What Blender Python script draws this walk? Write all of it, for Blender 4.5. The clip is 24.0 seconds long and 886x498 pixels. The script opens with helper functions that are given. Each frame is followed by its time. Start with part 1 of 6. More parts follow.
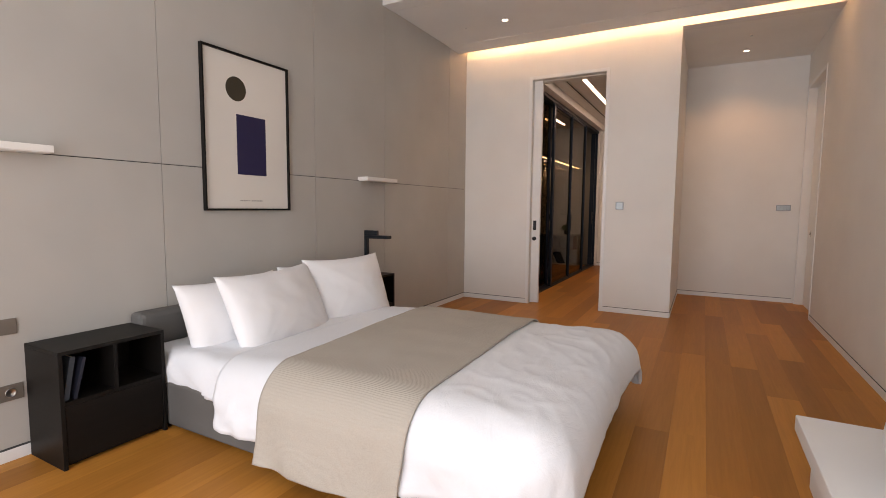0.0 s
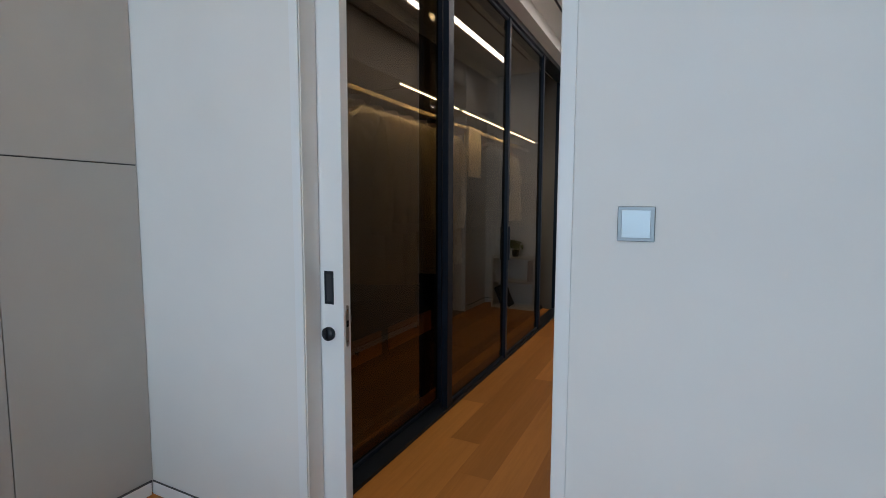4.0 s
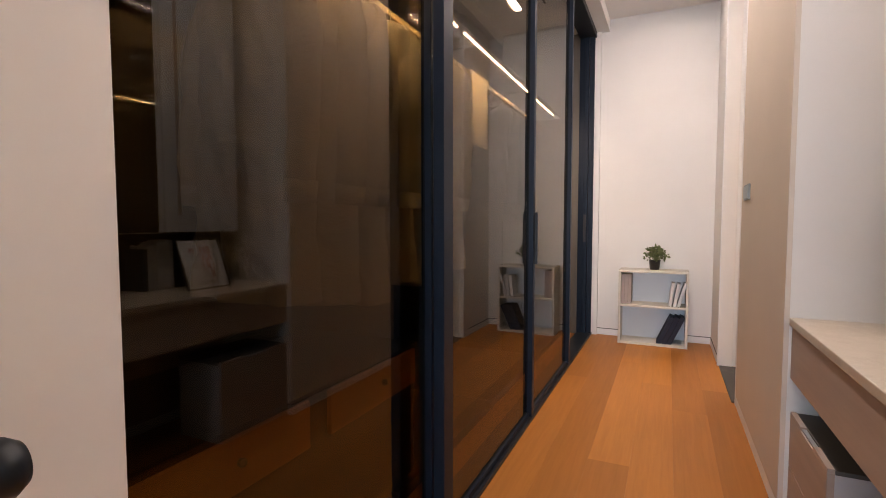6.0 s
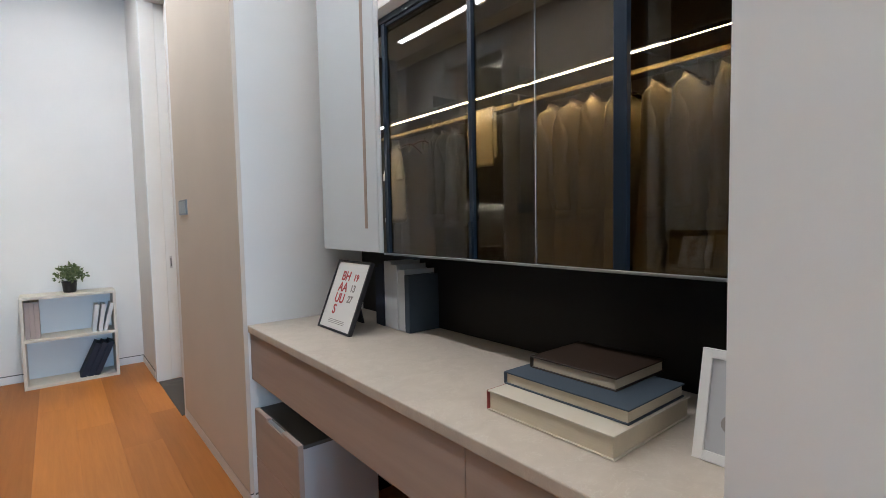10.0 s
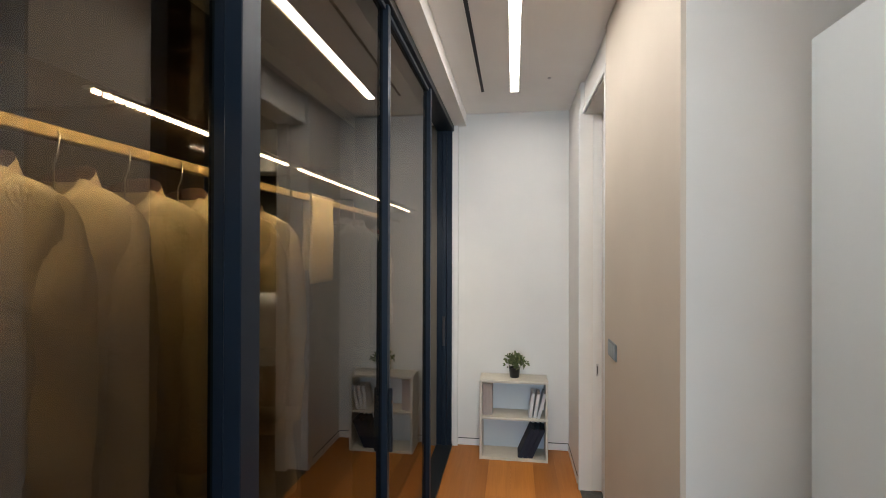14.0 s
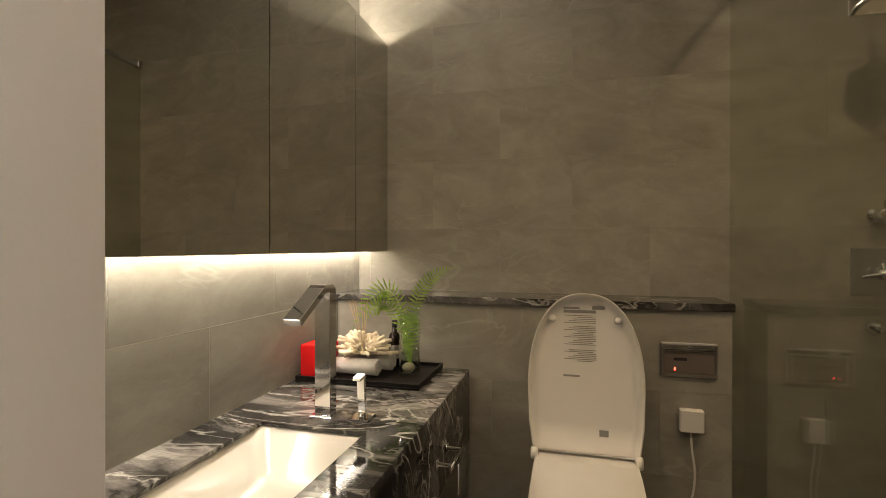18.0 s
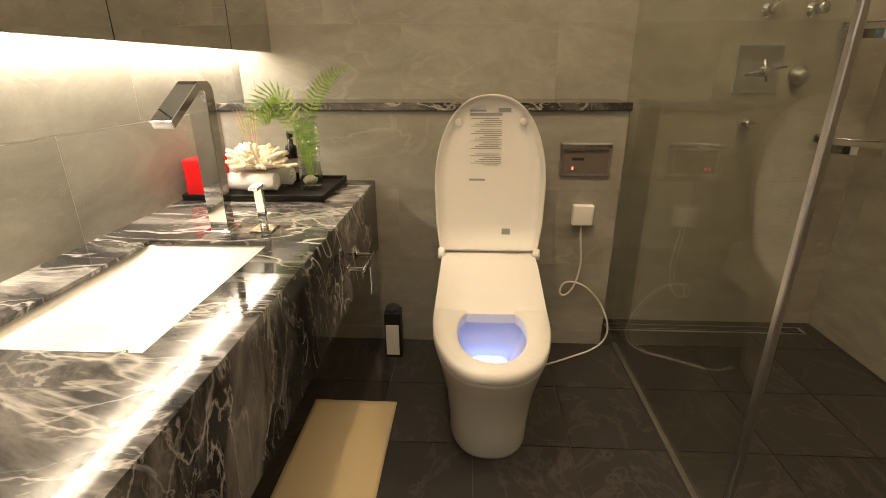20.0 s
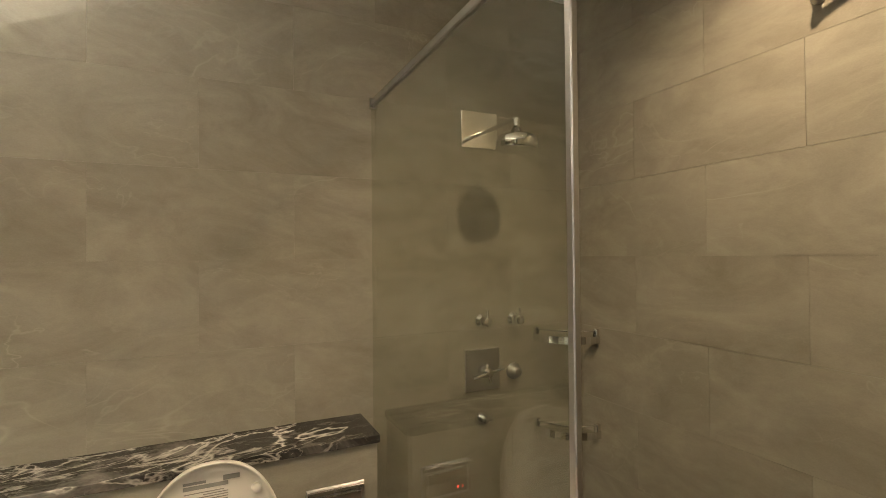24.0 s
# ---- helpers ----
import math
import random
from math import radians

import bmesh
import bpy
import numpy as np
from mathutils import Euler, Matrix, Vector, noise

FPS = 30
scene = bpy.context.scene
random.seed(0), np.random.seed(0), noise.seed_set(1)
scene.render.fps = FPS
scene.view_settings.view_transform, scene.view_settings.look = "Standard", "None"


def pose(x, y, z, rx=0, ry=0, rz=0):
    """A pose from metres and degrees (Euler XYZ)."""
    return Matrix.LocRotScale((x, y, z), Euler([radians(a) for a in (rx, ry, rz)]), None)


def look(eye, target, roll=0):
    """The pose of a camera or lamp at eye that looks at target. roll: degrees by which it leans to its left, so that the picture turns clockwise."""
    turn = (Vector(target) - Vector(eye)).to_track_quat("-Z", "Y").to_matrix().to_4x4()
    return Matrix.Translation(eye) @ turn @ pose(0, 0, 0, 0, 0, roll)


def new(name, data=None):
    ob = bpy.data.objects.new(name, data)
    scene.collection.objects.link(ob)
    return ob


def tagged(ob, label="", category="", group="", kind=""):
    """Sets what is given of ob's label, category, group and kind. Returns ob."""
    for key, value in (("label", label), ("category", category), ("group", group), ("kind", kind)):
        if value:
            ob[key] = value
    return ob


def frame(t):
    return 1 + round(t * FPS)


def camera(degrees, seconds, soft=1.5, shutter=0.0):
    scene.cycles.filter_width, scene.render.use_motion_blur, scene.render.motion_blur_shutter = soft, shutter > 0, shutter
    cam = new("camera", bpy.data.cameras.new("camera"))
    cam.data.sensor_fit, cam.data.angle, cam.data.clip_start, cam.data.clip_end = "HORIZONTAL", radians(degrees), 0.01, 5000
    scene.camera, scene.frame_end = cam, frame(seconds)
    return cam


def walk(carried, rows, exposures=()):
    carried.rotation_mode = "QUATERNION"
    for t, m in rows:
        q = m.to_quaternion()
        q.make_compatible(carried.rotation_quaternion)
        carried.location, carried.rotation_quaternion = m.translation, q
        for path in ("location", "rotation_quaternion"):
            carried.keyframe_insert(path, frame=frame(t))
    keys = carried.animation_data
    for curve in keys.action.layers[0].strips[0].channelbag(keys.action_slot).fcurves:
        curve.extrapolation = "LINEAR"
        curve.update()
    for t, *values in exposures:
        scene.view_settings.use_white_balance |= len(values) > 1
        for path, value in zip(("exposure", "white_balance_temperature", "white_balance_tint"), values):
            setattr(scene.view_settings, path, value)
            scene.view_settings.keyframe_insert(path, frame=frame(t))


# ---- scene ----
# The walk: seconds, eye, yaw to the left of +y, pitch, roll.
PATH = [
    (0, 1.493, -6.036, 1.232, 28.36, -4.94, 0.46),
    (0.5, 1.573, -5.801, 1.205, 17.48, -5.30, 0.63),
    (1, 1.533, -5.329, 1.214, 14.75, -5.46, 0.44),
    (1.5, 1.498, -4.711, 1.260, 14.33, -5.84, 0.28),
    (3.6, 0.952, -1.831, 1.315, 23.73, -5.16, 0.20),
    (4, 0.716, -1.379, 1.311, 26.09, -5.14, 0.22),
    (4.5, 0.429, -0.877, 1.249, 26.14, -4.72, 0.31),
    (5, 0.237, -0.498, 1.164, 26.25, -4.14, -0.12),
    (5.5, 0.125, -0.255, 1.102, 25.84, -3.60, -0.21),
    (6, 0.092, -0.107, 1.088, 25.05, -3.19, -0.06),
    (6.5, -0.012, -0.051, 1.067, 19.94, -2.95, 0.15),
    (7, -0.081, -0.066, 1.078, 4.33, -3.02, -0.40),
    (7.5, -0.108, -0.009, 1.089, -11.89, -3.60, -0.83),
    (8, -0.115, 0.005, 1.056, -24.05, -3.47, -0.86),
    (8.5, -0.135, -0.002, 0.983, -33.41, -3.57, -1.12),
    (9, -0.130, 0.000, 0.812, -38.15, -3.58, -1.27),
    (9.5, -0.133, -0.018, 0.940, -39.79, -3.23, -1.19),
    (11.5, 0.145, 0.138, 1.699, -20.66, -4.32, -0.20),
    (12, 0.138, 0.217, 1.785, -9.00, -4.26, 0.11),
    (12.5, 0.092, 0.241, 1.821, -1.95, -3.66, 0.29),
    (13, 0.072, 0.231, 1.830, 2.18, 0.16, 0.25),
    (13.5, 0.042, 0.270, 1.801, 5.24, 0.43, 0.18),
    (14, -0.025, 0.408, 1.742, 8.30, 0.22, 0.17),
    (14.5, -0.028, 0.785, 1.649, 9.45, -0.00, 0.17),
    (15, -0.040, 1.322, 1.597, 6.74, -0.58, 0.00),
    (15.5, -0.122, 1.890, 1.538, 1.01, 0.55, -0.16),
    (16, -0.140, 2.440, 1.502, -8.08, 0.03, 0.75),
    (16.5, -0.145, 2.908, 1.522, -18.57, -0.39, 0.50),
    (17, 0.042, 3.268, 1.506, -33.25, -0.73, 0.38),
    (17.5, 0.211, 3.521, 1.438, -55.80, -0.51, 0.31),
    (18, 0.352, 3.566, 1.377, -75.28, -0.19, 0.05),
    (18.5, 0.394, 3.595, 1.331, -89.05, -0.50, 0.08),
    (19, 0.414, 3.582, 1.297, -92.78, -8.46, -0.28),
    (19.5, 0.421, 3.594, 1.280, -89.48, -18.18, 0.08),
    (21.5, 0.381, 3.579, 1.428, -82.07, -19.60, -0.21),
    (22, 0.367, 3.607, 1.533, -82.41, -9.40, -0.07),
    (22.5, 0.371, 3.669, 1.607, -87.49, 0.50, 0.24),
    (23, 0.422, 3.630, 1.689, -91.64, 0.89, -0.39),
    (23.5, 0.652, 3.541, 1.825, -103.04, -0.11, -0.47),
    (24, 0.717, 3.494, 1.838, -115.23, 0.76, -0.51),
]
cam = camera(85.2, 24.0, soft=0.9)
EXPOSURES = [
    (0.0, 0.00, 9300, 33), (1.0, -0.06, 8500, 31), (1.5, -0.06, 8000, 28), (3.6, 0.10, 6500, 15), (4.0, 0.14, 6300, 13), (5.0, 0.46, 6450, 21),
    (6.0, 1.45, 7050, 25), (7.0, 1.88, 6200, 17), (8.0, 1.70, 5900, 15), (9.5, 1.47, 5600, 11), (12.0, 1.30, 6100, 9),
    (13.0, 1.22, 6200, 10), (14.0, 1.12, 6250, 10), (15.0, 1.16, 6550, 7), (16.0, 0.95, 6350, 6), (17.0, 0.44, 6200, 8), (18.0, 0.77, 7050, 12), (19.0, 1.43, 7300, 12), (22.0, 1.78, 7000, 9), (23.0, 1.58, 6900, 10), (24.0, 1.55, 6950, 9),
]
walk(cam, [(t, pose(x, y, z, 90 + pitch, 0, yaw) @ pose(0, 0, 0, 0, 0, roll)) for t, x, y, z, yaw, pitch, roll in PATH], EXPOSURES)

# Daylight outside the bedroom window.
world = bpy.data.worlds.new("world")
scene.world = world
world.use_nodes = True
sky = world.node_tree.nodes.new("ShaderNodeTexSky")
sky.sky_type, sky.sun_disc, sky.sun_elevation, sky.sun_rotation = "NISHITA", False, radians(40), radians(200)
world.node_tree.links.new(sky.outputs[0], world.node_tree.nodes["Background"].inputs[0])
world.node_tree.nodes["Background"].inputs[1].default_value = 0.1


def area_lamp(name, m, sx, sy, power, color):
    data = bpy.data.lights.new(name, "AREA")
    data.shape, data.size, data.size_y, data.energy, data.color = "RECTANGLE", sx, sy, power, color
    ob = new(name, data)
    ob.matrix_world = m
    return ob


WARM, SOFT_WARM, NEUTRAL, CORRIDOR, DAY = (1.0, 0.66, 0.34), (1.0, 0.74, 0.46), (1.0, 0.90, 0.77), (1.0, 0.93, 0.84), (0.55, 0.79, 1.0)
area_lamp("window_daylight", look((0.55, -8.42, 1.6), (0.55, 0, 1.5)), 3.6, 2.6, 205, DAY)
area_lamp("cove_lamp", look((0.60, -0.36, 3.30), (0.60, -0.08, 3.27)), 3.8, 0.02, 13, WARM)
area_lamp("line_light_lamp", look((-0.02, 2.2, 2.960), (-0.02, 2.2, 0)), 0.06, 3.9, 13, CORRIDOR)
# Starts 0.56 m before the diodes; that stretch is added to light the near shirts.
area_lamp("wardrobe_strip_lamp", look((-0.9, 2.46, 2.070), (-1.04, 2.46, 0)), 3.45, 0.008, 7.2, (1.0, 0.87, 0.62))
area_lamp("mirror_strip_lamp", look((1.75, 4.650, 1.404), (1.75, 4.97, 0.70)), 2.04, 0.02, 7.4, NEUTRAL)
area_lamp("mirror_top_lamp", look((1.75, 4.640, 2.418), (1.75, 4.640, 4)), 2.04, 0.02, 11.5, NEUTRAL)


def spot_lamp(name, x, y, z, power, color, angle=115):
    data = bpy.data.lights.new(name, "SPOT")
    data.energy, data.color, data.spot_size, data.spot_blend, data.shadow_soft_size = power, color, radians(angle), 1.0, 0.036
    ob = new(name, data)
    ob.location = (x, y, z)
    return ob


spot_lamp("bath_downlight_lamp", 1.50, 2.28, 3.18, 30, SOFT_WARM, 150)
# Assumed lamp, added to brighten the vanity side; no source is known here.
spot_lamp("bath_downlight_lamp", 1.25, 3.95, 3.18, 25, SOFT_WARM, 150)
spot_lamp("recess_downlight_lamp", 1.857, 1.18, 3.18, 21, (1.0, 0.68, 0.40))
spot_lamp("bedroom_downlight_lamp", -0.451, -1.094, 3.187, 16, SOFT_WARM)


# ---- materials ----
def mat(name, color, rough=0.5, metal=0.0, spec=0.4):
    m = bpy.data.materials.new(name)
    m.use_nodes = True
    b = m.node_tree.nodes["Principled BSDF"]
    b.inputs["Base Color"].default_value = (*color, 1)
    b.inputs["Roughness"].default_value = rough
    b.inputs["Metallic"].default_value = metal
    b.inputs["Specular IOR Level"].default_value = spec
    return m


def node(m, kind, **inputs):
    n = m.node_tree.nodes.new(kind)
    for key, value in inputs.items():
        n.inputs[key].default_value = value
    return n


def link(m, a, b):
    m.node_tree.links.new(a, b)


def bsdf(m):
    return m.node_tree.nodes["Principled BSDF"]


def place(m, scale=(1, 1, 1), turn=(0, 0, 0)):
    """World position, scaled, so that a pattern has its true size."""
    geo, mp = node(m, "ShaderNodeNewGeometry"), node(m, "ShaderNodeMapping")
    mp.inputs["Scale"].default_value, mp.inputs["Rotation"].default_value = scale, turn
    link(m, geo.outputs["Position"], mp.inputs["Vector"])
    return mp.outputs["Vector"]


def ramp(m, fac, stops):
    r = node(m, "ShaderNodeValToRGB")
    el = r.color_ramp.elements
    while len(el) < len(stops):
        el.new(0.5)
    for e, (p, c) in zip(el, stops):
        e.position, e.color = p, (*c, 1)
    link(m, fac, r.inputs["Fac"])
    return r.outputs["Color"]


def noise_tex(m, vec, scale, detail=4, rough=0.55, distort=0.0):
    n = node(m, "ShaderNodeTexNoise", Scale=scale, Detail=detail, Roughness=rough, Distortion=distort)
    link(m, vec, n.inputs["Vector"])
    return n.outputs["Fac"]


def mixed(m, fac, a, b, kind="MIX"):
    n = m.node_tree.nodes.new("ShaderNodeMix")
    n.data_type, n.blend_type = "RGBA", kind
    for sock, v in ((n.inputs[0], fac), (n.inputs[6], a), (n.inputs[7], b)):
        if isinstance(v, (int, float)):
            sock.default_value = v
        elif isinstance(v, tuple):
            sock.default_value = (*v, 1)
        else:
            link(m, v, sock)
    return n.outputs[2]


def bump(m, height, strength=0.2, dist=0.002):
    b = node(m, "ShaderNodeBump", Strength=strength, Distance=dist)
    link(m, height, b.inputs["Height"])
    link(m, b.outputs["Normal"], bsdf(m).inputs["Normal"])


def paint(name, color, rough=0.55, grain=900.0, vary=0.04, relief=0.12):
    """Matt paint or paper: faint clouding, fine roller grain."""
    m = mat(name, color, rough)
    p = place(m)
    big = noise_tex(m, p, 1.3, 3)
    lo, hi = tuple(c * (1 - vary) for c in color), tuple(min(1, c * (1 + vary)) for c in color)
    link(m, ramp(m, big, [(0.3, lo), (0.7, hi)]), bsdf(m).inputs["Base Color"])
    bump(m, noise_tex(m, p, grain, 2), relief, 0.0006)
    return m


def wood(name, dark, light, axis="y", fine=60.0, rough=0.42, per_piece=0.35, coat=0.0):
    """Straight-grained wood along one axis; each piece differs a little."""
    m = mat(name, light, rough)
    k = {"x": (0.05, 1, 1), "y": (1, 0.05, 1), "z": (1, 1, 0.05)}[axis]
    info = node(m, "ShaderNodeObjectInfo")
    geo = node(m, "ShaderNodeNewGeometry")
    shift = node(m, "ShaderNodeVectorMath")
    shift.operation = "MULTIPLY_ADD"
    link(m, info.outputs["Random"], shift.inputs[0])
    shift.inputs[1].default_value = (7.3, 9.1, 3.7)
    link(m, geo.outputs["Position"], shift.inputs[2])
    mp = node(m, "ShaderNodeMapping")
    mp.inputs["Scale"].default_value = k
    link(m, shift.outputs[0], mp.inputs["Vector"])
    v = mp.outputs["Vector"]
    grain, cloud = noise_tex(m, v, fine, 6, 0.65, 0.4), noise_tex(m, v, 7.0, 3, 0.5, 1.2)
    c1 = ramp(m, grain, [(0.25, dark), (0.75, light)])
    c2 = ramp(m, cloud, [(0.3, tuple(c * 0.85 for c in light)), (0.7, tuple(min(1, c * 1.08) for c in light))])
    c = mixed(m, 0.5, c1, c2)
    tint = ramp(m, info.outputs["Random"], [(0.0, (1 - per_piece, 1 - per_piece * 1.12, 1 - per_piece * 1.25)), (0.55, (0.92, 0.91, 0.90)), (1.0, (1.0, 1.0, 1.0))])
    link(m, mixed(m, 1.0, c, tint, "MULTIPLY"), bsdf(m).inputs["Base Color"])
    bsdf(m).inputs["Coat Weight"].default_value = coat
    bump(m, grain, 0.12, 0.0008)
    return m


def stone(name, base, stain, vein, scale=1.0, rough=0.35, vein_at=0.03):
    """Honed stone: soft clouds, grain, thin pale veins; each slab differs."""
    m = mat(name, base, rough)
    info, geo, add = node(m, "ShaderNodeObjectInfo"), node(m, "ShaderNodeNewGeometry"), node(m, "ShaderNodeVectorMath")
    add.operation = "MULTIPLY_ADD"
    link(m, info.outputs["Random"], add.inputs[0])
    add.inputs[1].default_value = (3.1, 5.7, 4.3)
    link(m, geo.outputs["Position"], add.inputs[2])
    v = add.outputs[0]
    cloud, grain = noise_tex(m, v, 1.7 * scale, 5, 0.6, 0.8), noise_tex(m, v, 45 * scale, 4, 0.6)
    warp = noise_tex(m, v, 1.1 * scale, 6, 0.62, 1.6)
    c = ramp(m, cloud, [(0.32, stain), (0.68, base)])
    c = mixed(m, 0.18, c, ramp(m, grain, [(0.3, stain), (0.7, tuple(min(1, x * 1.15) for x in base))]))
    edge = ramp(m, warp, [(0.5 - vein_at, (0, 0, 0)), (0.5, (1, 1, 1)), (0.5 + vein_at, (0, 0, 0))])
    link(m, mixed(m, edge, c, vein), bsdf(m).inputs["Base Color"])
    tone = ramp(m, info.outputs["Random"], [(0, (0.90, 0.90, 0.91)), (1, (1.0, 1.0, 1.0))])
    src = bsdf(m).inputs["Base Color"].links[0].from_socket
    link(m, mixed(m, 1.0, src, tone, "MULTIPLY"), bsdf(m).inputs["Base Color"])
    bump(m, grain, 0.05, 0.0006)
    return m


def pane_mat(name, tint, f0=0.04, edge=0.8):
    """A sheet of glass: tinted see-through with a mirror-like skin that grows towards grazing angles."""
    m = bpy.data.materials.new(name)
    m.use_nodes = True
    nt = m.node_tree
    nt.nodes.remove(nt.nodes["Principled BSDF"])
    out = nt.nodes["Material Output"]
    clear, skin, lw, mix = node(m, "ShaderNodeBsdfTransparent"), node(m, "ShaderNodeBsdfGlossy"), node(m, "ShaderNodeLayerWeight"), node(m, "ShaderNodeMixShader")
    clear.inputs["Color"].default_value = (*tint, 1)
    skin.inputs["Color"].default_value, skin.inputs["Roughness"].default_value = (1, 1, 1, 1), 0.0
    lw.inputs["Blend"].default_value = 0.5
    power, curve = node(m, "ShaderNodeMath"), node(m, "ShaderNodeMath")
    power.operation, curve.operation = "POWER", "MULTIPLY_ADD"
    power.inputs[1].default_value, curve.inputs[1].default_value, curve.inputs[2].default_value = 4.0, edge, f0
    for a, b in ((lw.outputs["Facing"], power.inputs[0]), (power.outputs[0], curve.inputs[0]), (curve.outputs[0], mix.inputs[0]),
                 (clear.outputs[0], mix.inputs[1]), (skin.outputs[0], mix.inputs[2]), (mix.outputs[0], out.inputs["Surface"])):
        link(m, a, b)
    return m


def glow(name, color, power):
    m = mat(name, color, 0.4)
    bsdf(m).inputs["Emission Color"].default_value = (*color, 1)
    bsdf(m).inputs["Emission Strength"].default_value = power
    return m


def tile_stone():
    """Warm grey porcelain with long soft diagonal clouds, fine grain and a few hairline veins."""
    m = mat("grey_stone_tile", (0.34, 0.315, 0.27), 0.38)
    info, geo, add = node(m, "ShaderNodeObjectInfo"), node(m, "ShaderNodeNewGeometry"), node(m, "ShaderNodeVectorMath")
    add.operation = "MULTIPLY_ADD"
    link(m, info.outputs["Random"], add.inputs[0])
    add.inputs[1].default_value = (13.1, 9.7, 8.3)
    link(m, geo.outputs["Position"], add.inputs[2])
    mp = node(m, "ShaderNodeMapping")
    mp.inputs["Rotation"].default_value, mp.inputs["Scale"].default_value = (0.75, 0.6, 0.4), (1.0, 1.0, 1.9)
    link(m, add.outputs[0], mp.inputs["Vector"])
    v = mp.outputs["Vector"]
    cloud, fine, grain = noise_tex(m, v, 2.1, 8, 0.60, 1.5), noise_tex(m, v, 11.0, 6, 0.66, 1.0), noise_tex(m, v, 150, 3, 0.6)
    c = ramp(m, cloud, [(0.28, (0.232, 0.212, 0.178)), (0.50, (0.325, 0.300, 0.258)), (0.70, (0.420, 0.392, 0.342))])
    c = mixed(m, 0.20, c, ramp(m, fine, [(0.32, (0.24, 0.22, 0.187)), (0.68, (0.42, 0.394, 0.342))]))
    c = mixed(m, 0.14, c, ramp(m, grain, [(0.3, (0.22, 0.20, 0.17)), (0.7, (0.44, 0.41, 0.36))]))
    for scale, width, depth in ((1.5, 0.010, 0.34), (3.1, 0.008, 0.22)):
        vein = ramp(m, noise_tex(m, v, scale, 4, 0.5, 1.1), [(0.5 - width, (0, 0, 0)), (0.5, (1, 1, 1)), (0.5 + width, (0, 0, 0))])
        gate = ramp(m, noise_tex(m, v, scale * 0.8, 2), [(0.50, (0, 0, 0)), (0.68, (depth, depth, depth))])
        c = mixed(m, mixed(m, 1.0, vein, gate, "MULTIPLY"), c, (0.56, 0.535, 0.48))
    tone = ramp(m, info.outputs["Random"], [(0, (0.915, 0.935, 0.925)), (1, (0.965, 1.0, 0.995))])
    link(m, mixed(m, 1.0, c, tone, "MULTIPLY"), bsdf(m).inputs["Base Color"])
    bump(m, grain, 0.06, 0.0005)
    return m


WALL = paint("white_wall_paint", (0.78, 0.76, 0.73))
DOOR_WHITE = paint("white_door_lacquer", (0.80, 0.80, 0.79), 0.35, 300, 0.02, 0.03)
CEIL = paint("ceiling_paint", (0.82, 0.81, 0.79), 0.7)
GREY_PANEL = paint("grey_wall_panel", (0.46, 0.44, 0.41), 0.7, 500, 0.06, 0.3)
BEIGE_WALL = paint("beige_wall_panel", (0.66, 0.58, 0.49), 0.75)
FLOOR_JOINT = mat("dark_oak_joint", (0.16, 0.062, 0.014), 0.7)
GROOVE = mat("dark_groove", (0.08, 0.08, 0.08), 0.8)
OAK = wood("oak_plank", (0.40, 0.142, 0.022), (0.60, 0.238, 0.048), "y", 60, 0.46, 0.35)
bsdf(OAK).inputs["Specular IOR Level"].default_value = 0.28
BLACK_METAL = mat("black_anodised_metal", (0.012, 0.016, 0.021), 0.42, 0.25)
BLACK_WOOD = wood("black_stained_wood", (0.004, 0.0035, 0.0035), (0.012, 0.010, 0.009), "y", 50, 0.45, 0.2)
bsdf(BLACK_WOOD).inputs["Specular IOR Level"].default_value = 0.15
FRAME_NAVY = mat("dark_blue_black_frame", (0.009, 0.016, 0.028), 0.42)
bsdf(FRAME_NAVY).inputs["Specular IOR Level"].default_value = 0.2
SMOKED = pane_mat("smoked_bronze_glass", (0.53, 0.46, 0.335), 0.058, 0.46)
CLEAR = pane_mat("clear_glass", (0.90, 0.92, 0.89), 0.03)
MIRROR = mat("mirror_silver", (0.62, 0.62, 0.58), 0.0, 1.0)
DESK_MIRROR = mat("clear_mirror_silver", (0.80, 0.815, 0.80), 0.0, 1.0)
CHROME = mat("polished_chrome", (0.75, 0.75, 0.75), 0.06, 1.0)
STEEL = mat("brushed_steel", (0.55, 0.55, 0.56), 0.3, 1.0)
CERAMIC = mat("white_ceramic", (0.72, 0.70, 0.64), 0.08)
TILE = tile_stone()
GROUT = mat("tile_grout", (0.30, 0.284, 0.246), 0.9)
# Vanity wall grout, paler than GROUT: strip light grazing the joints, put into colour.
LIT_GROUT = paint("lit_grey_grout", (0.60, 0.57, 0.51), 0.85, 500, 0.05, 0.1)
DARK_TILE = stone("dark_floor_tile", (0.045, 0.042, 0.04), (0.03, 0.028, 0.027), (0.07, 0.066, 0.06), 1.5, 0.4, 0.02)
DARK_GROUT = mat("dark_floor_grout", (0.11, 0.10, 0.09), 0.9)
LED = glow("line_light_diffuser", (1.0, 0.92, 0.80), 6)
LED_WARM = glow("warm_strip_diffuser", (1.0, 0.82, 0.6), 16)
DIODE = glow("white_strip_diodes", (1.0, 0.91, 0.82), 22)



